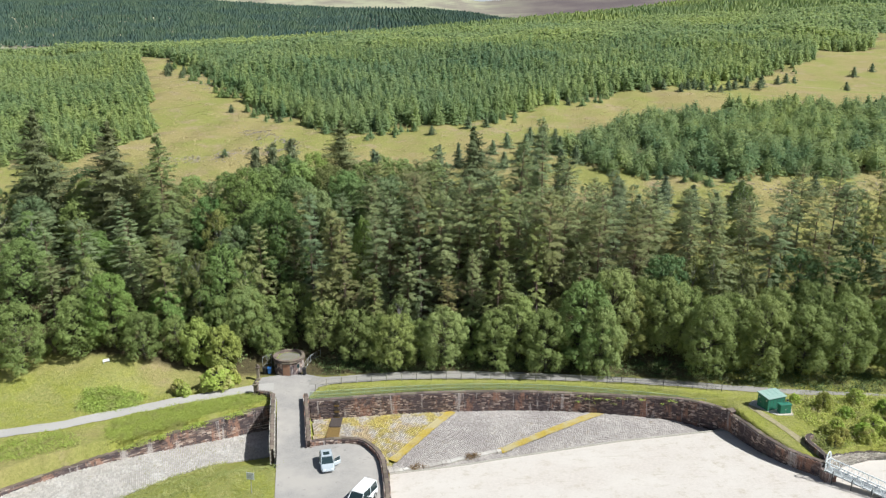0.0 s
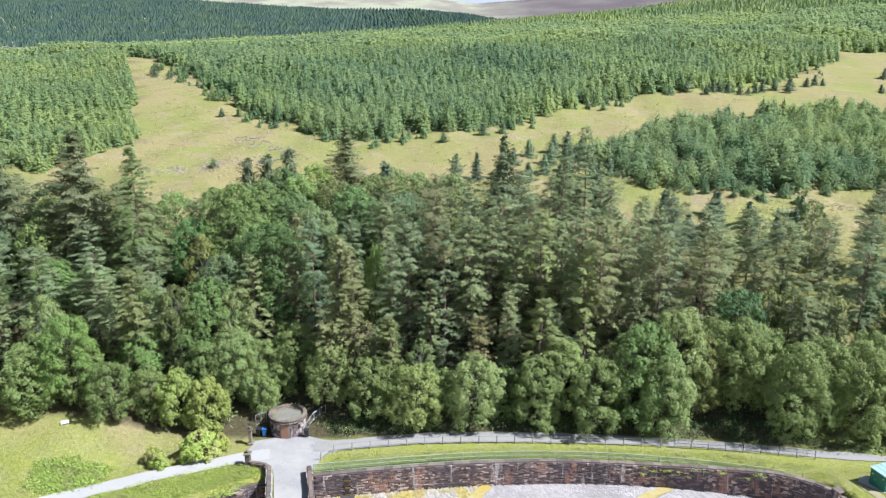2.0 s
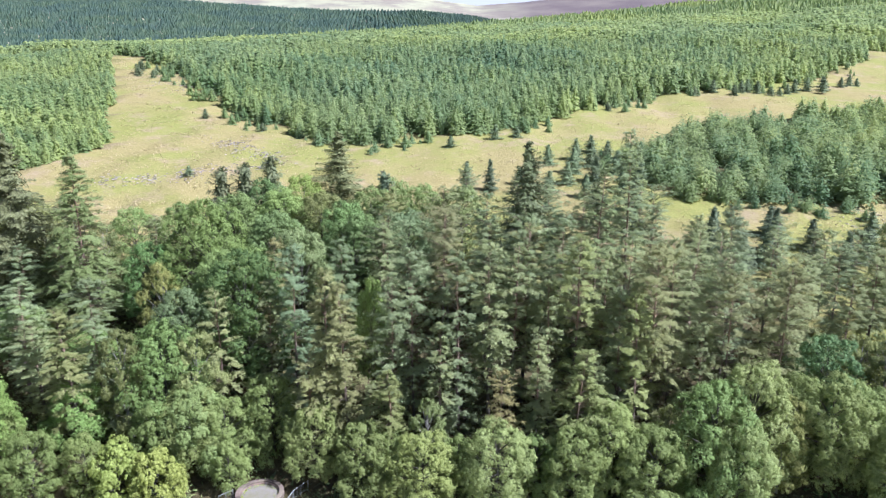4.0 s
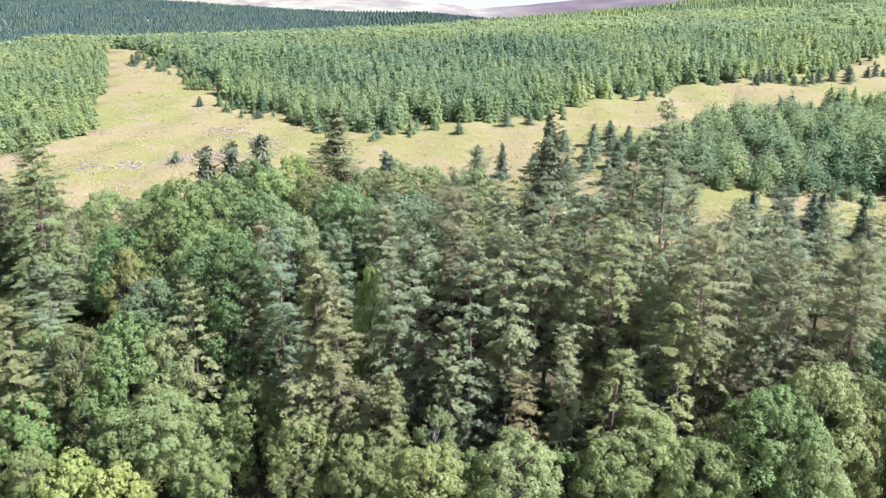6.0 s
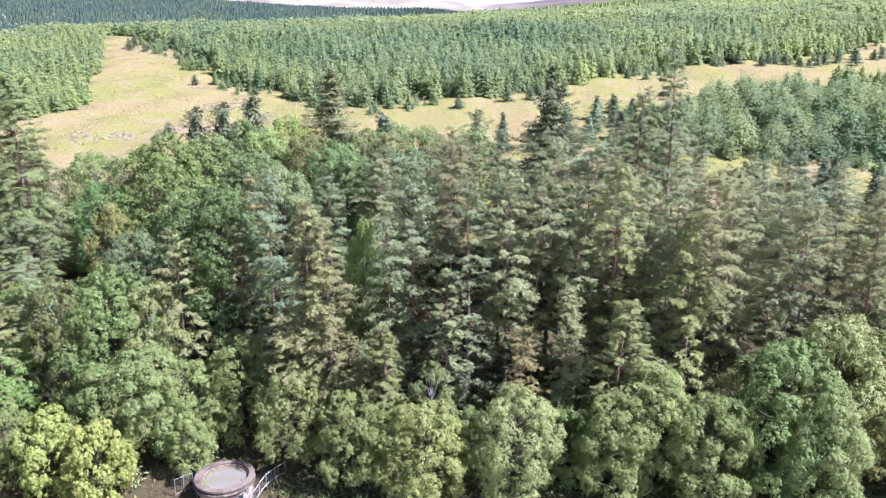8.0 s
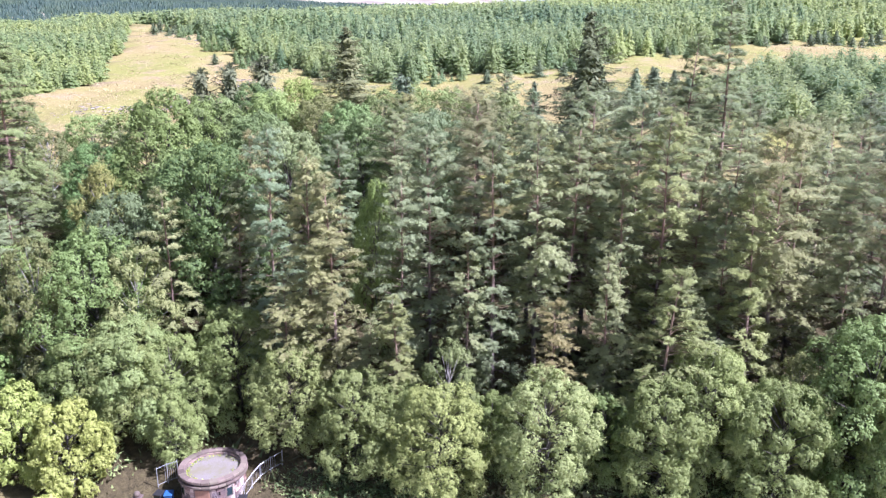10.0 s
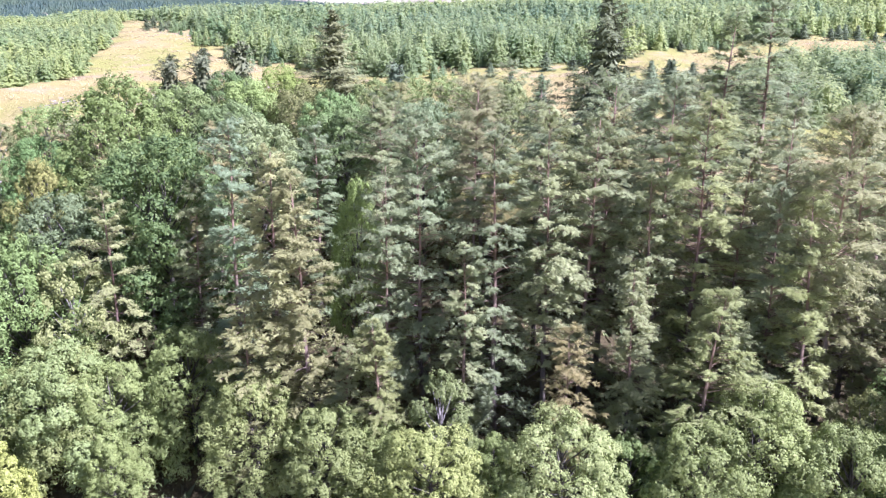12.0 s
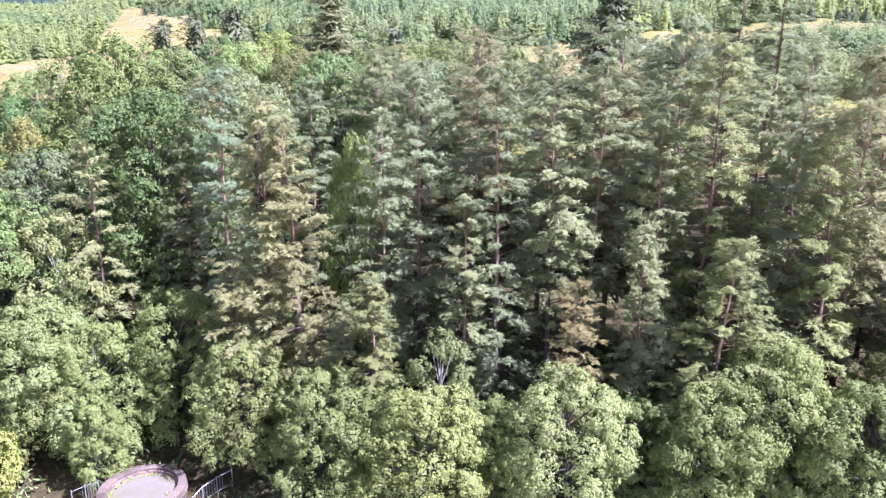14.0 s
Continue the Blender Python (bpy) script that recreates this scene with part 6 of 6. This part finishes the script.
fence("iron_fence", [(24.0, 95.7), (30.0, 95.0), (36.0, 93.9), (41.0, 92.8)], 2.0, 1.15, 0.04, (0.3, 0.7, 1.1), DARK_STEEL, "dark iron railing along the lane", 0.025, picket=0.15)
fence("iron_fence", [(-20.9, 99.4), (-20.2, 101.2), (-18.6, 102.6)], 0.9, 1.2, 0.03, (0.2, 1.1), GALVANISED, "grey galvanised palisade railing beside the round tower", 0.02, picket=0.16)
fence("iron_fence", [(-26.2, 100.8), (-27.0, 100.4), (-27.6, 99.9)], 0.7, 1.6, 0.03, (0.2, 1.5), GALVANISED, "grey galvanised metal gate beside the round tower", 0.02, picket=0.14)


# ---- round tower ----
def round_tower(x, y, r=2.2, h=2.05):
    root = tagged(empty("round_tower", pose(x, y, 0.0)), "squat round red sandstone tower with a flat gravel roof", "tower")
    bm = bm_tube([(0, 0, -.3), (0, 0, h)], [r - .12, r - .12], 40)
    part("wall_core", bm, STONE_DARK, root)
    cs, ds, ss = [], [], []
    for row in range(int(h / .26)):
        n = 30
        for k in range(n):
            a = 2 * math.pi * (k + .5 * (row % 2) + rng.uniform(-.12, .12)) / n
            if abs(math.atan2(math.sin(a + 1.571), math.cos(a + 1.571))) < 0.24 and row < 7:
                continue
            cs.append((math.cos(a) * (r - .07 + rng.uniform(-.015, .02)), math.sin(a) * (r - .07), .13 + row * .26))
            ds.append((-math.sin(a), math.cos(a)))
            ss.append((.49, .16, .245))
    st = tagged(new("masonry_blocks", block_mesh("masonry_blocks", cs, ds, ss, STONE)), "curved courses of stone", kind="stuff")
    st.parent = root
    for z, rr, t in ((h, r + .16, .16), (h + .34, r + .12, .2)):
        me = None
        n = 26
        for k in range(n):
            if me is None:
                w = 2 * math.pi * rr / n * .485
                b = bm_box(-w, -.26, -t / 2, w, .2, t / 2, .03)
                me = bpy.data.meshes.new("coping_stone")
                b.to_mesh(me)
                b.free()
                me.materials.append(COPING)
            a = 2 * math.pi * k / n
            c = new("coping_stone", me)
            c.parent = root
            c.matrix_basis = pose(math.cos(a) * (rr - .16), math.sin(a) * (rr - .16), z, rng.uniform(-1.5, 1.5), rng.uniform(-1.5, 1.5), math.degrees(a) - 90)
    bm = bmesh.new()
    rings = [[bm.verts.new((math.cos(k * math.pi / 20) * q, math.sin(k * math.pi / 20) * q, z)) for k in range(40)] for q, z in ((r - .02, h - .05), (r - .02, h + .26), (r - .36, h + .26), (r - .36, h - .05))]
    for a, b in zip(rings, rings[1:] + rings[:1]):
        for k in range(40):
            bm.faces.new((a[k], a[(k + 1) % 40], b[(k + 1) % 40], b[k]))
    part("parapet", bm, STONE, root)
    part("roof", bm_tube([(0, 0, h - .1), (0, 0, h + .12)], [r - .37, r - .37], 40), GRAVEL, root, "pale gravel roof with moss")
    d = part("door", bm_box(-.5, -r - .02, 0, .5, -r + .3, 1.8, .02), DOOR, root, "brown timber door")
    part("handle", bm_tube([(.34, -r - .08, .98), (.34, -r - .02, .98), (.34, -r + .02, 1.06)], .02, 5), GALVANISED, d)
    part("door_frame", bm_box(-.62, -r + .02, 0, .62, -r + .25, 1.92, .02), COPING, root, "pale stone door surround")
    for a in (-48, 48):
        m = pose(0, 0, 0, 0, 0, a)
        f = part("window", bm_box(-.3, -r - .015, .95, .3, -r + .2, 1.75, .02, m=m), COPING, root, "small window in a pale stone surround")
        part("pane", bm_box(-.2, -r - .03, 1.05, .2, -r + .1, 1.65, .0, m=m), GLASS, f)
    # moss and weeds on the roof edge
    ang = rng.uniform(0, 6.28, 60)
    pt = np.stack([np.cos(ang) * 1.7, np.sin(ang) * 1.7, np.full(60, h + .13)], 1)
    P = np.repeat(pt, 6, 0) + rng.normal(0, .12, (360, 3)) * np.array((1, 1, .2))
    v, idx = blades(P, rand_dirs(360, rng) + np.array((0, 0, .8)), rand_dirs(360, rng), rng.uniform(.1, .25, 360), rng.uniform(.05, .12, 360))
    w = tagged(new("roof_weeds", raw_mesh("roof_weeds", v, 3, idx, BRACKEN)), "weeds growing round the roof edge", kind="stuff")
    w.parent = root
    return root


round_tower(-23.4, 100.35)


def gate_pillar(x, y, h=2.2, r=.3):
    root = tagged(empty("gate_pillar", pose(x, y, 0)), "slim pale stone gate pillar with a ball cap", "pillar", "gate pillars")
    part("plinth", bm_box(-r - .1, -r - .1, -.3, r + .1, r + .1, .3, .04), COPING, root)
    part("shaft", bm_box(-r + .06, -r + .06, .3, r - .06, r - .06, h, .04), COPING, root)
    part("cap", bm_box(-r - .06, -r - .06, h, r + .06, r + .06, h + .18, .04), COPING, root)
    bm = bmesh.new()
    bmesh.ops.create_icosphere(bm, subdivisions=2, radius=.22)
    bmesh.ops.translate(bm, verts=bm.verts, vec=(0, 0, h + .36))
    part("finial", bm, COPING, root, smooth=True)
    return root


gate_pillar(-27.3, 96.9, 1.9, .25)
gate_pillar(-26.4, 92.2, 1.5, .36)


def wheelie_bin(x, y, turn, mat, label):
    root = tagged(empty("wheelie_bin", pose(x, y, .06, 0, 0, turn)), label, "bin", "bins by the tower")
    bm = bm_box(-.27, -.3, .06, .27, .3, .95, .03)
    for v in bm.verts:
        if v.co.z < .5:
            v.co.x *= .8
            v.co.y *= .8
    part("bin_body", bm, mat, root)
    part("lid", bm_box(-.3, -.36, .95, .3, .34, 1.04, .03), mat, root)
    for sx in (-1, 1):
        part("wheel", bm_tube([(sx * .2, .3, .1), (sx * .27, .3, .1)], .1, 10), RUBBER, root)
    return root


wheelie_bin(-26.1, 98.9, 10, BLUE_BIN, "blue wheelie bin beside the tower door")
wheelie_bin(-26.8, 98.9, -5, BLACK_BIN, "black wheelie bin standing by the tower")
wheelie_bin(-20.8, 98.6, 5, BLACK_BIN, "black wheelie bin against the tower wall")


# ---- kiosk on the knoll ----
def kiosk():
    z = 1.78
    root = tagged(empty("kiosk", pose(43.0, 85.1, z, 0, 0, 20) @ Matrix.Diagonal((.93, .8, .84, 1))), "green painted steel kiosk with a pale sloping roof", "shed")
    bm = bm_box(-1.5, -1.15, 0.05, 1.5, 1.15, 2.0, .02)
    for v in bm.verts:
        if v.co.z > 1:
            v.co.z += .22 * (v.co.y + 1.15) / 2.3
    part("walls", bm, GREEN_PAINT, root)
    bm = bm_box(-1.65, -1.32, 2.02, 1.65, 1.32, 2.12, .02)
    for v in bm.verts:
        v.co.z += .22 * (v.co.y + 1.15) / 2.3
    part("roof", bm, GREEN_ROOF, root, "pale green sloping roof")
    for k in range(5):
        bm = bm_box(-1.6 + k * .8 - .03, -1.3, 2.11, -1.6 + k * .8 + .03, 1.3, 2.15)
        for v in bm.verts:
            v.co.z += .22 * (v.co.y + 1.15) / 2.3
        part("roof_seam", bm, GREEN_ROOF, root)
    d = part("door", bm_box(-1.54, -.5, .1, -1.48, .5, 1.85, .01), GREEN_PAINT, root)
    part("handle", bm_box(-1.58, .3, .9, -1.53, .42, 1.02, .005), GALVANISED, d)
    for y in (-.75, .75):
        part("vent", bm_box(-1.54, y - .12, 1.5, -1.49, y + .12, 1.7, .005), GALVANISED, root, "small grey vent")
    for k in range(5):
        part("panel_joint", bm_box(-1.2 + k * .6 - .015, -1.165, .1, -1.2 + k * .6 + .015, -1.145, 1.95), DARK_STEEL, root)
    slab("kiosk_base", [(40.4, 85.8), (41.8, 83.9), (42.8, 82.7), (44.9, 82.7), (45.4, 84.4), (44.8, 86.8), (41.4, 86.8)], z + .05, .5, CONCRETE, "pale concrete pad under the kiosk", "slab")
    c = tagged(empty("control_cabinet", pose(43.95, 83.4, z + .02, 0, 0, 8) @ Matrix.Diagonal((.8, .8, .9, 1))), "small green steel control cabinet", "cabinet")
    part("cabinet_body", bm_box(-.95, -.42, .04, .95, .5, 1.35, .03), GREEN_PAINT, c)
    part("cabinet_top", bm_box(-1.02, -.5, 1.35, 1.02, .56, 1.43, .02), GREEN_PAINT, c)
    for k in (-1, 1):
        d = part("door", bm_box(.47 * k - .43, -.45, .14, .47 * k + .43, -.42, 1.28, .008), GREEN_PAINT, c)
        part("handle", bm_box(.08 * k - .02, -.48, .6, .08 * k + .02, -.45, .8), GALVANISED, d)
    g = tagged(empty("signal_horn", pose(44.3, 83.5, z + 1.3)), "dark bracket light on the control cabinet", "lamp")
    part("stalk", bm_tube([(0, 0, 0), (0, 0, .35)], .03, 6), DARK_STEEL, g)
    part("lamp_head", bm_box(-.12, -.12, .35, .12, .12, .55, .03), DARK_STEEL, g)


kiosk()
ribbon("path", [(40.4, 85.4), (41.4, 82.0), (42.2, 79.3), (42.9, 76.2), (43.2, 73.6)], 0.9, speckled("trodden_earth", (0.26, 0.22, 0.13), (0.42, 0.36, 0.22), None, 4), 0.05, "trodden earth path from the kiosk", "path")
stone_wall("wall_low", [(44.3, 76.9, 2.55), (43.5, 76.4, 2.5), (43.2, 75.3, 2.5), (43.4, 73.6, 2.5), (43.5, 72.2, 2.5)], 1.6, 0.4, 0, "low stone wall beside the footbridge gate", coping=False, length=.4)


# ---- footbridge ----
def footbridge():
    a, d = Vector((42.9, 70.6, 1.6)), Vector((0.62, -0.785, -0.03)).normalized()
    n = Vector((-d.y, d.x, 0))
    root = tagged(empty("footbridge"), "white painted steel lattice footbridge with an arched gate", "bridge")
    L = 12.0

    def at(s, side, z):
        return a + d * s + n * (side * .6) + Vector((0, 0, z))

    bm = bmesh.new()
    vs = [bm.verts.new(at(s, k, z)) for z in (0, .1) for s in (0, L) for k in (-1, 1)]
    for f in ((0, 1, 3, 2), (4, 6, 7, 5), (0, 4, 5, 1), (2, 3, 7, 6), (0, 2, 6, 4), (1, 5, 7, 3)):
        bm.faces.new([vs[i] for i in f])
    part("deck", bm, GALVANISED, root)
    for side in (-1, 1):
        for z in (.15, 1.15):
            part("rail", bm_tube([at(0, side, z), at(L, side, z)], .07, 6), WHITE_PAINT, root)
        for k in range(12):
            s = k + 0.0
            part("post", bm_tube([at(s, side, -.2), at(s, side, 1.15)], .035, 5), WHITE_PAINT, root)
            part("brace", bm_tube([at(s, side, .15), at(s + .5, side, 1.15), at(s + 1, side, .15)], .04, 4), WHITE_PAINT, root)
    for k in range(6):
        s = 1.0 + 2 * k
        q = at(s, -1.5, -2.2)
        part("stanchion", bm_tube([q, q + Vector((0, 0, 2.7)), at(s, -1, .55)], .05, 6), DARK_STEEL, root, "dark steel stanchion")
    g = part("gate_arch", bm_tube([at(0, math.cos(t), 1.3 + .9 * math.sin(t)) for t in [math.pi * i / 12 for i in range(13)]], .06, 6), WHITE_PAINT, root)
    for t in (.35, .6, .85):
        part("gate_bar", bm_tube([at(0, -t, .2), at(0, -t, 1.3 + .9 * math.sqrt(1 - t * t))], .03, 4), WHITE_PAINT, g)
        part("gate_bar", bm_tube([at(0, t, .2), at(0, t, 1.3 + .9 * math.sqrt(1 - t * t))], .03, 4), WHITE_PAINT, g)
    part("gate_rail", bm_tube([at(0, -1, 1.3), at(0, 1, 1.3)], .04, 5), WHITE_PAINT, g)
    part("pier", bm_box(42.3, 69.7, -.8, 43.6, 71.0, 1.6, .05), STONE, root, "stone pier under the bridge end")


footbridge()


def wall_pier(x, y, top):
    root = tagged(empty("wall_pier", pose(x, y, -2.5, 0, 0, 20)), "square stone pier at the step of the wall", "pillar")
    part("shaft", bm_box(-.42, -.42, 0, .42, .42, top + 2.5, .05), STONE, root)
    part("cap", bm_box(-.5, -.5, top + 2.5, .5, .5, top + 2.66, .04), COPING, root)


wall_pier(37.75, 84.6, 1.45)


# ---- sign and bench ----
def notice_board():
    root = tagged(empty("notice_board", pose(-20.9, 68.4, float(dug(-20.9, 68.4)), 0, 0, -12)), "white notice board on a steel post", "sign")
    part("post", bm_tube([(0, 0, -.3), (0, 0, 2.6)], .04, 8), GALVANISED, root)
    b = part("board", bm_box(-.45, -.07, 1.75, .45, -.03, 2.6, .01), SIGN, root)
    for k in range(4):
        part("print_bar", bm_box(-.36, -.078, 2.42 - k * .16, .36 - .1 * (k % 2), -.07, 2.48 - k * .16), BAR, b)


notice_board()


def bench(x, y):
    root = tagged(empty("bench", pose(x, y, float(land(x, y)), 0, 0, 32) @ Matrix.Scale(.5, 4)), "white painted picnic bench on the meadow", "bench")
    for k in range(4):
        part("seat_slat", bm_box(-.9, -.3 + k * .16, .42, .9, -.17 + k * .16, .47, .01), SIGN, root)
    for k in range(3):
        part("back_slat", bm_box(-.9, .34, .55 + k * .16, .9, .38, .67 + k * .16, .01), SIGN, root)
    for sx in (-.75, .75):
        part("leg", bm_box(sx - .05, -.28, -.15, sx + .05, -.2, .42, .01), SIGN, root)
        part("leg", bm_box(sx - .05, .3, -.15, sx + .05, .4, .98, .01), SIGN, root)


bench(-49.3, 96.6)


# ---- cars ----
def loft(sections, bm=None):
    """Skin through closed rings of the same number of points."""
    bm = bm or bmesh.new()
    rings = [[bm.verts.new(p) for p in s] for s in sections]
    for a, b in zip(rings, rings[1:]):
        for k in range(len(a)):
            bm.faces.new((a[k], a[(k + 1) % len(a)], b[(k + 1) % len(b)], b[k]))
    bm.faces.new(rings[0][::-1])
    bm.faces.new(rings[-1])
    return bm


def car_ring(y, w, z0, z1, round_=.12):
    return [(-w + round_, y, z0), (w - round_, y, z0), (w, y, z0 + round_), (w, y, z1 - round_), (w - round_ * 1.2, y, z1), (-w + round_ * 1.2, y, z1), (-w, y, z1 - round_), (-w, y, z0 + round_)]


def car(name, label, m, paint, length, width, height, bonnet, van=False, open_side=1):
    """A car that faces -y, its middle at the origin."""
    root = tagged(empty(name, m), label, "car")
    w, L = width / 2, length / 2
    belt = height * (.56 if not van else .53)
    nose = belt * .82
    b = part("body", loft([car_ring(-L, w * .80, .32, nose * .74), car_ring(-L + .12, w * .92, .22, nose * .88), car_ring(-L + .5, w, .20, nose * .98), car_ring(-L + bonnet, w, .2, belt), car_ring(0, w, .2, belt + .01), car_ring(L - .5, w, .2, belt + .02), car_ring(L - .1, w * .95, .24, belt), car_ring(L, w * .88, .34, belt * .9)]), paint, root, smooth=False)
    y0, y1, y2, y3 = -L + bonnet - .05, -L + bonnet + (.75 if not van else .6), L - (.55 if not van else .18), L - .06
    t = w * .80
    cab = [[(-w * .94, y0, belt - .02), (w * .94, y0, belt - .02), (w * .93, y0 + .02, belt), (-w * .93, y0 + .02, belt)],
           [(-w * .95, y1, belt - .02), (w * .95, y1, belt - .02), (t, y1, height - .05), (-t, y1, height - .05)],
           [(-w * .95, y2, belt - .02), (w * .95, y2, belt - .02), (t, y2, height - .06), (-t, y2, height - .06)],
           [(-w * .93, y3, belt - .02), (w * .93, y3, belt - .02), (w * .84, y3 - .02, belt + .08), (-w * .84, y3 - .02, belt + .08)]]
    part("glasshouse", loft(cab), GLASS, root, "dark tinted windows")
    r = part("roof", loft([[(-t * 1.0, y1 - .06, height - .07), (t, y1 - .06, height - .07), (t * .96, y1 - .02, height - .01), (-t * .96, y1 - .02, height - .01)],
                           [(-t * 1.02, (y1 + y2) / 2, height - .05), (t * 1.02, (y1 + y2) / 2, height - .05), (t * .9, (y1 + y2) / 2, height + .03), (-t * .9, (y1 + y2) / 2, height + .03)],
                           [(-t * 1.0, y2 + .06, height - .08), (t, y2 + .06, height - .08), (t * .94, y2 + .02, height - .02), (-t * .94, y2 + .02, height - .02)]]), paint, root)
    if not van:
        part("sunroof", bm_box(-t * .6, y1 + .25, height, t * .6, y1 + .95, height + .036, .01), GLASS, r)
    for sx in (-1, 1):
        for ya, yb, zt in ((y0 + .02, y1, height - .05), ((y1 + y2) / 2 - .05, (y1 + y2) / 2 + .05, height - .05), (y3 - .05, y2, height - .05)):
            part("pillar", bm_tube([(sx * w * .945, ya, belt), (sx * t * 1.01, yb, zt)], .045, 4), paint, root)
        part("headlight", bm_box(sx * w * .56 - .2, -L + .0, nose * .66, sx * w * .56 + .2, -L + .2, nose * .86, .04), LAMP, b)
        part("tail_light", bm_box(sx * w * .78 - .1, L - .14, belt * .72, sx * w * .78 + .1, L + .005, belt * .98, .03), RED_LAMP, b)
        part("mirror", bm_box(sx * (w + .1) - .1, y0 + .3, belt, sx * (w + .1) + .1, y0 + .42, belt + .15, .03), paint, root)
        for yw in (-L + .78, L - .75):
            wh = part("wheel", bm_tube([(sx * (w - .2), yw, .31), (sx * (w + .02), yw, .31)], .31, 16), RUBBER, root)
            part("rim", bm_tube([(sx * (w - .02), yw, .31), (sx * (w + .035), yw, .31)], .2, 12), GALVANISED, wh)
    part("grille", bm_box(-w * .45, -L - .012, nose * .5, w * .45, -L + .08, nose * .66, .02), TRIM, b)
    part("bumper", bm_box(-w * .82, -L - .05, .28, w * .82, -L + .1, .46, .04), paint, b)
    part("number_plate", bm_box(-.26, -L - .065, .34, .26, -L - .05, .44), SIGN, b)
    for k in (-.18, -.06, .06, .18):
        part("plate_bar", bm_box(k - .035, -L - .07, .36, k + .035, -L - .065, .42), BAR, b)
    # the open front door
    hinge = Vector((open_side * w, y0 + .15, 0))
    md = Matrix.Translation(hinge) @ pose(0, 0, 0, 0, 0, -open_side * 58)
    d = part("door", bm_box(-.04, 0, .28, .04, 1.02, belt, .03), paint, root, at=md)
    part("window_frame", bm_tube([(0, .04, belt), (-open_side * .08, .5, height - .1), (-open_side * .08, .98, height - .12), (0, 1.0, belt)], .03, 4), paint, d)
    part("pane", bm_box(-.015 - open_side * .03, .12, belt, .015 - open_side * .03, .95, height - .18), GLASS, d)
    part("door_gap", bm_box(open_side * w - .03, y0 + .18, .3, open_side * w + .006, y0 + 1.2, belt - .05), TRIM, root)


car("hatchback", "silver hatchback car with its front door open", pose(-13.55, 73.9, .06, 0, 0, 14) @ Matrix.Scale(.92, 4), SILVER, 3.9, 1.68, 1.46, 1.0, False, 1)
car("people_carrier", "white people carrier with an open door", pose(-8.75, 66.6, .06, 0, 0, -24), WHITE_CAR, 4.4, 1.82, 1.78, .95, True, 1)
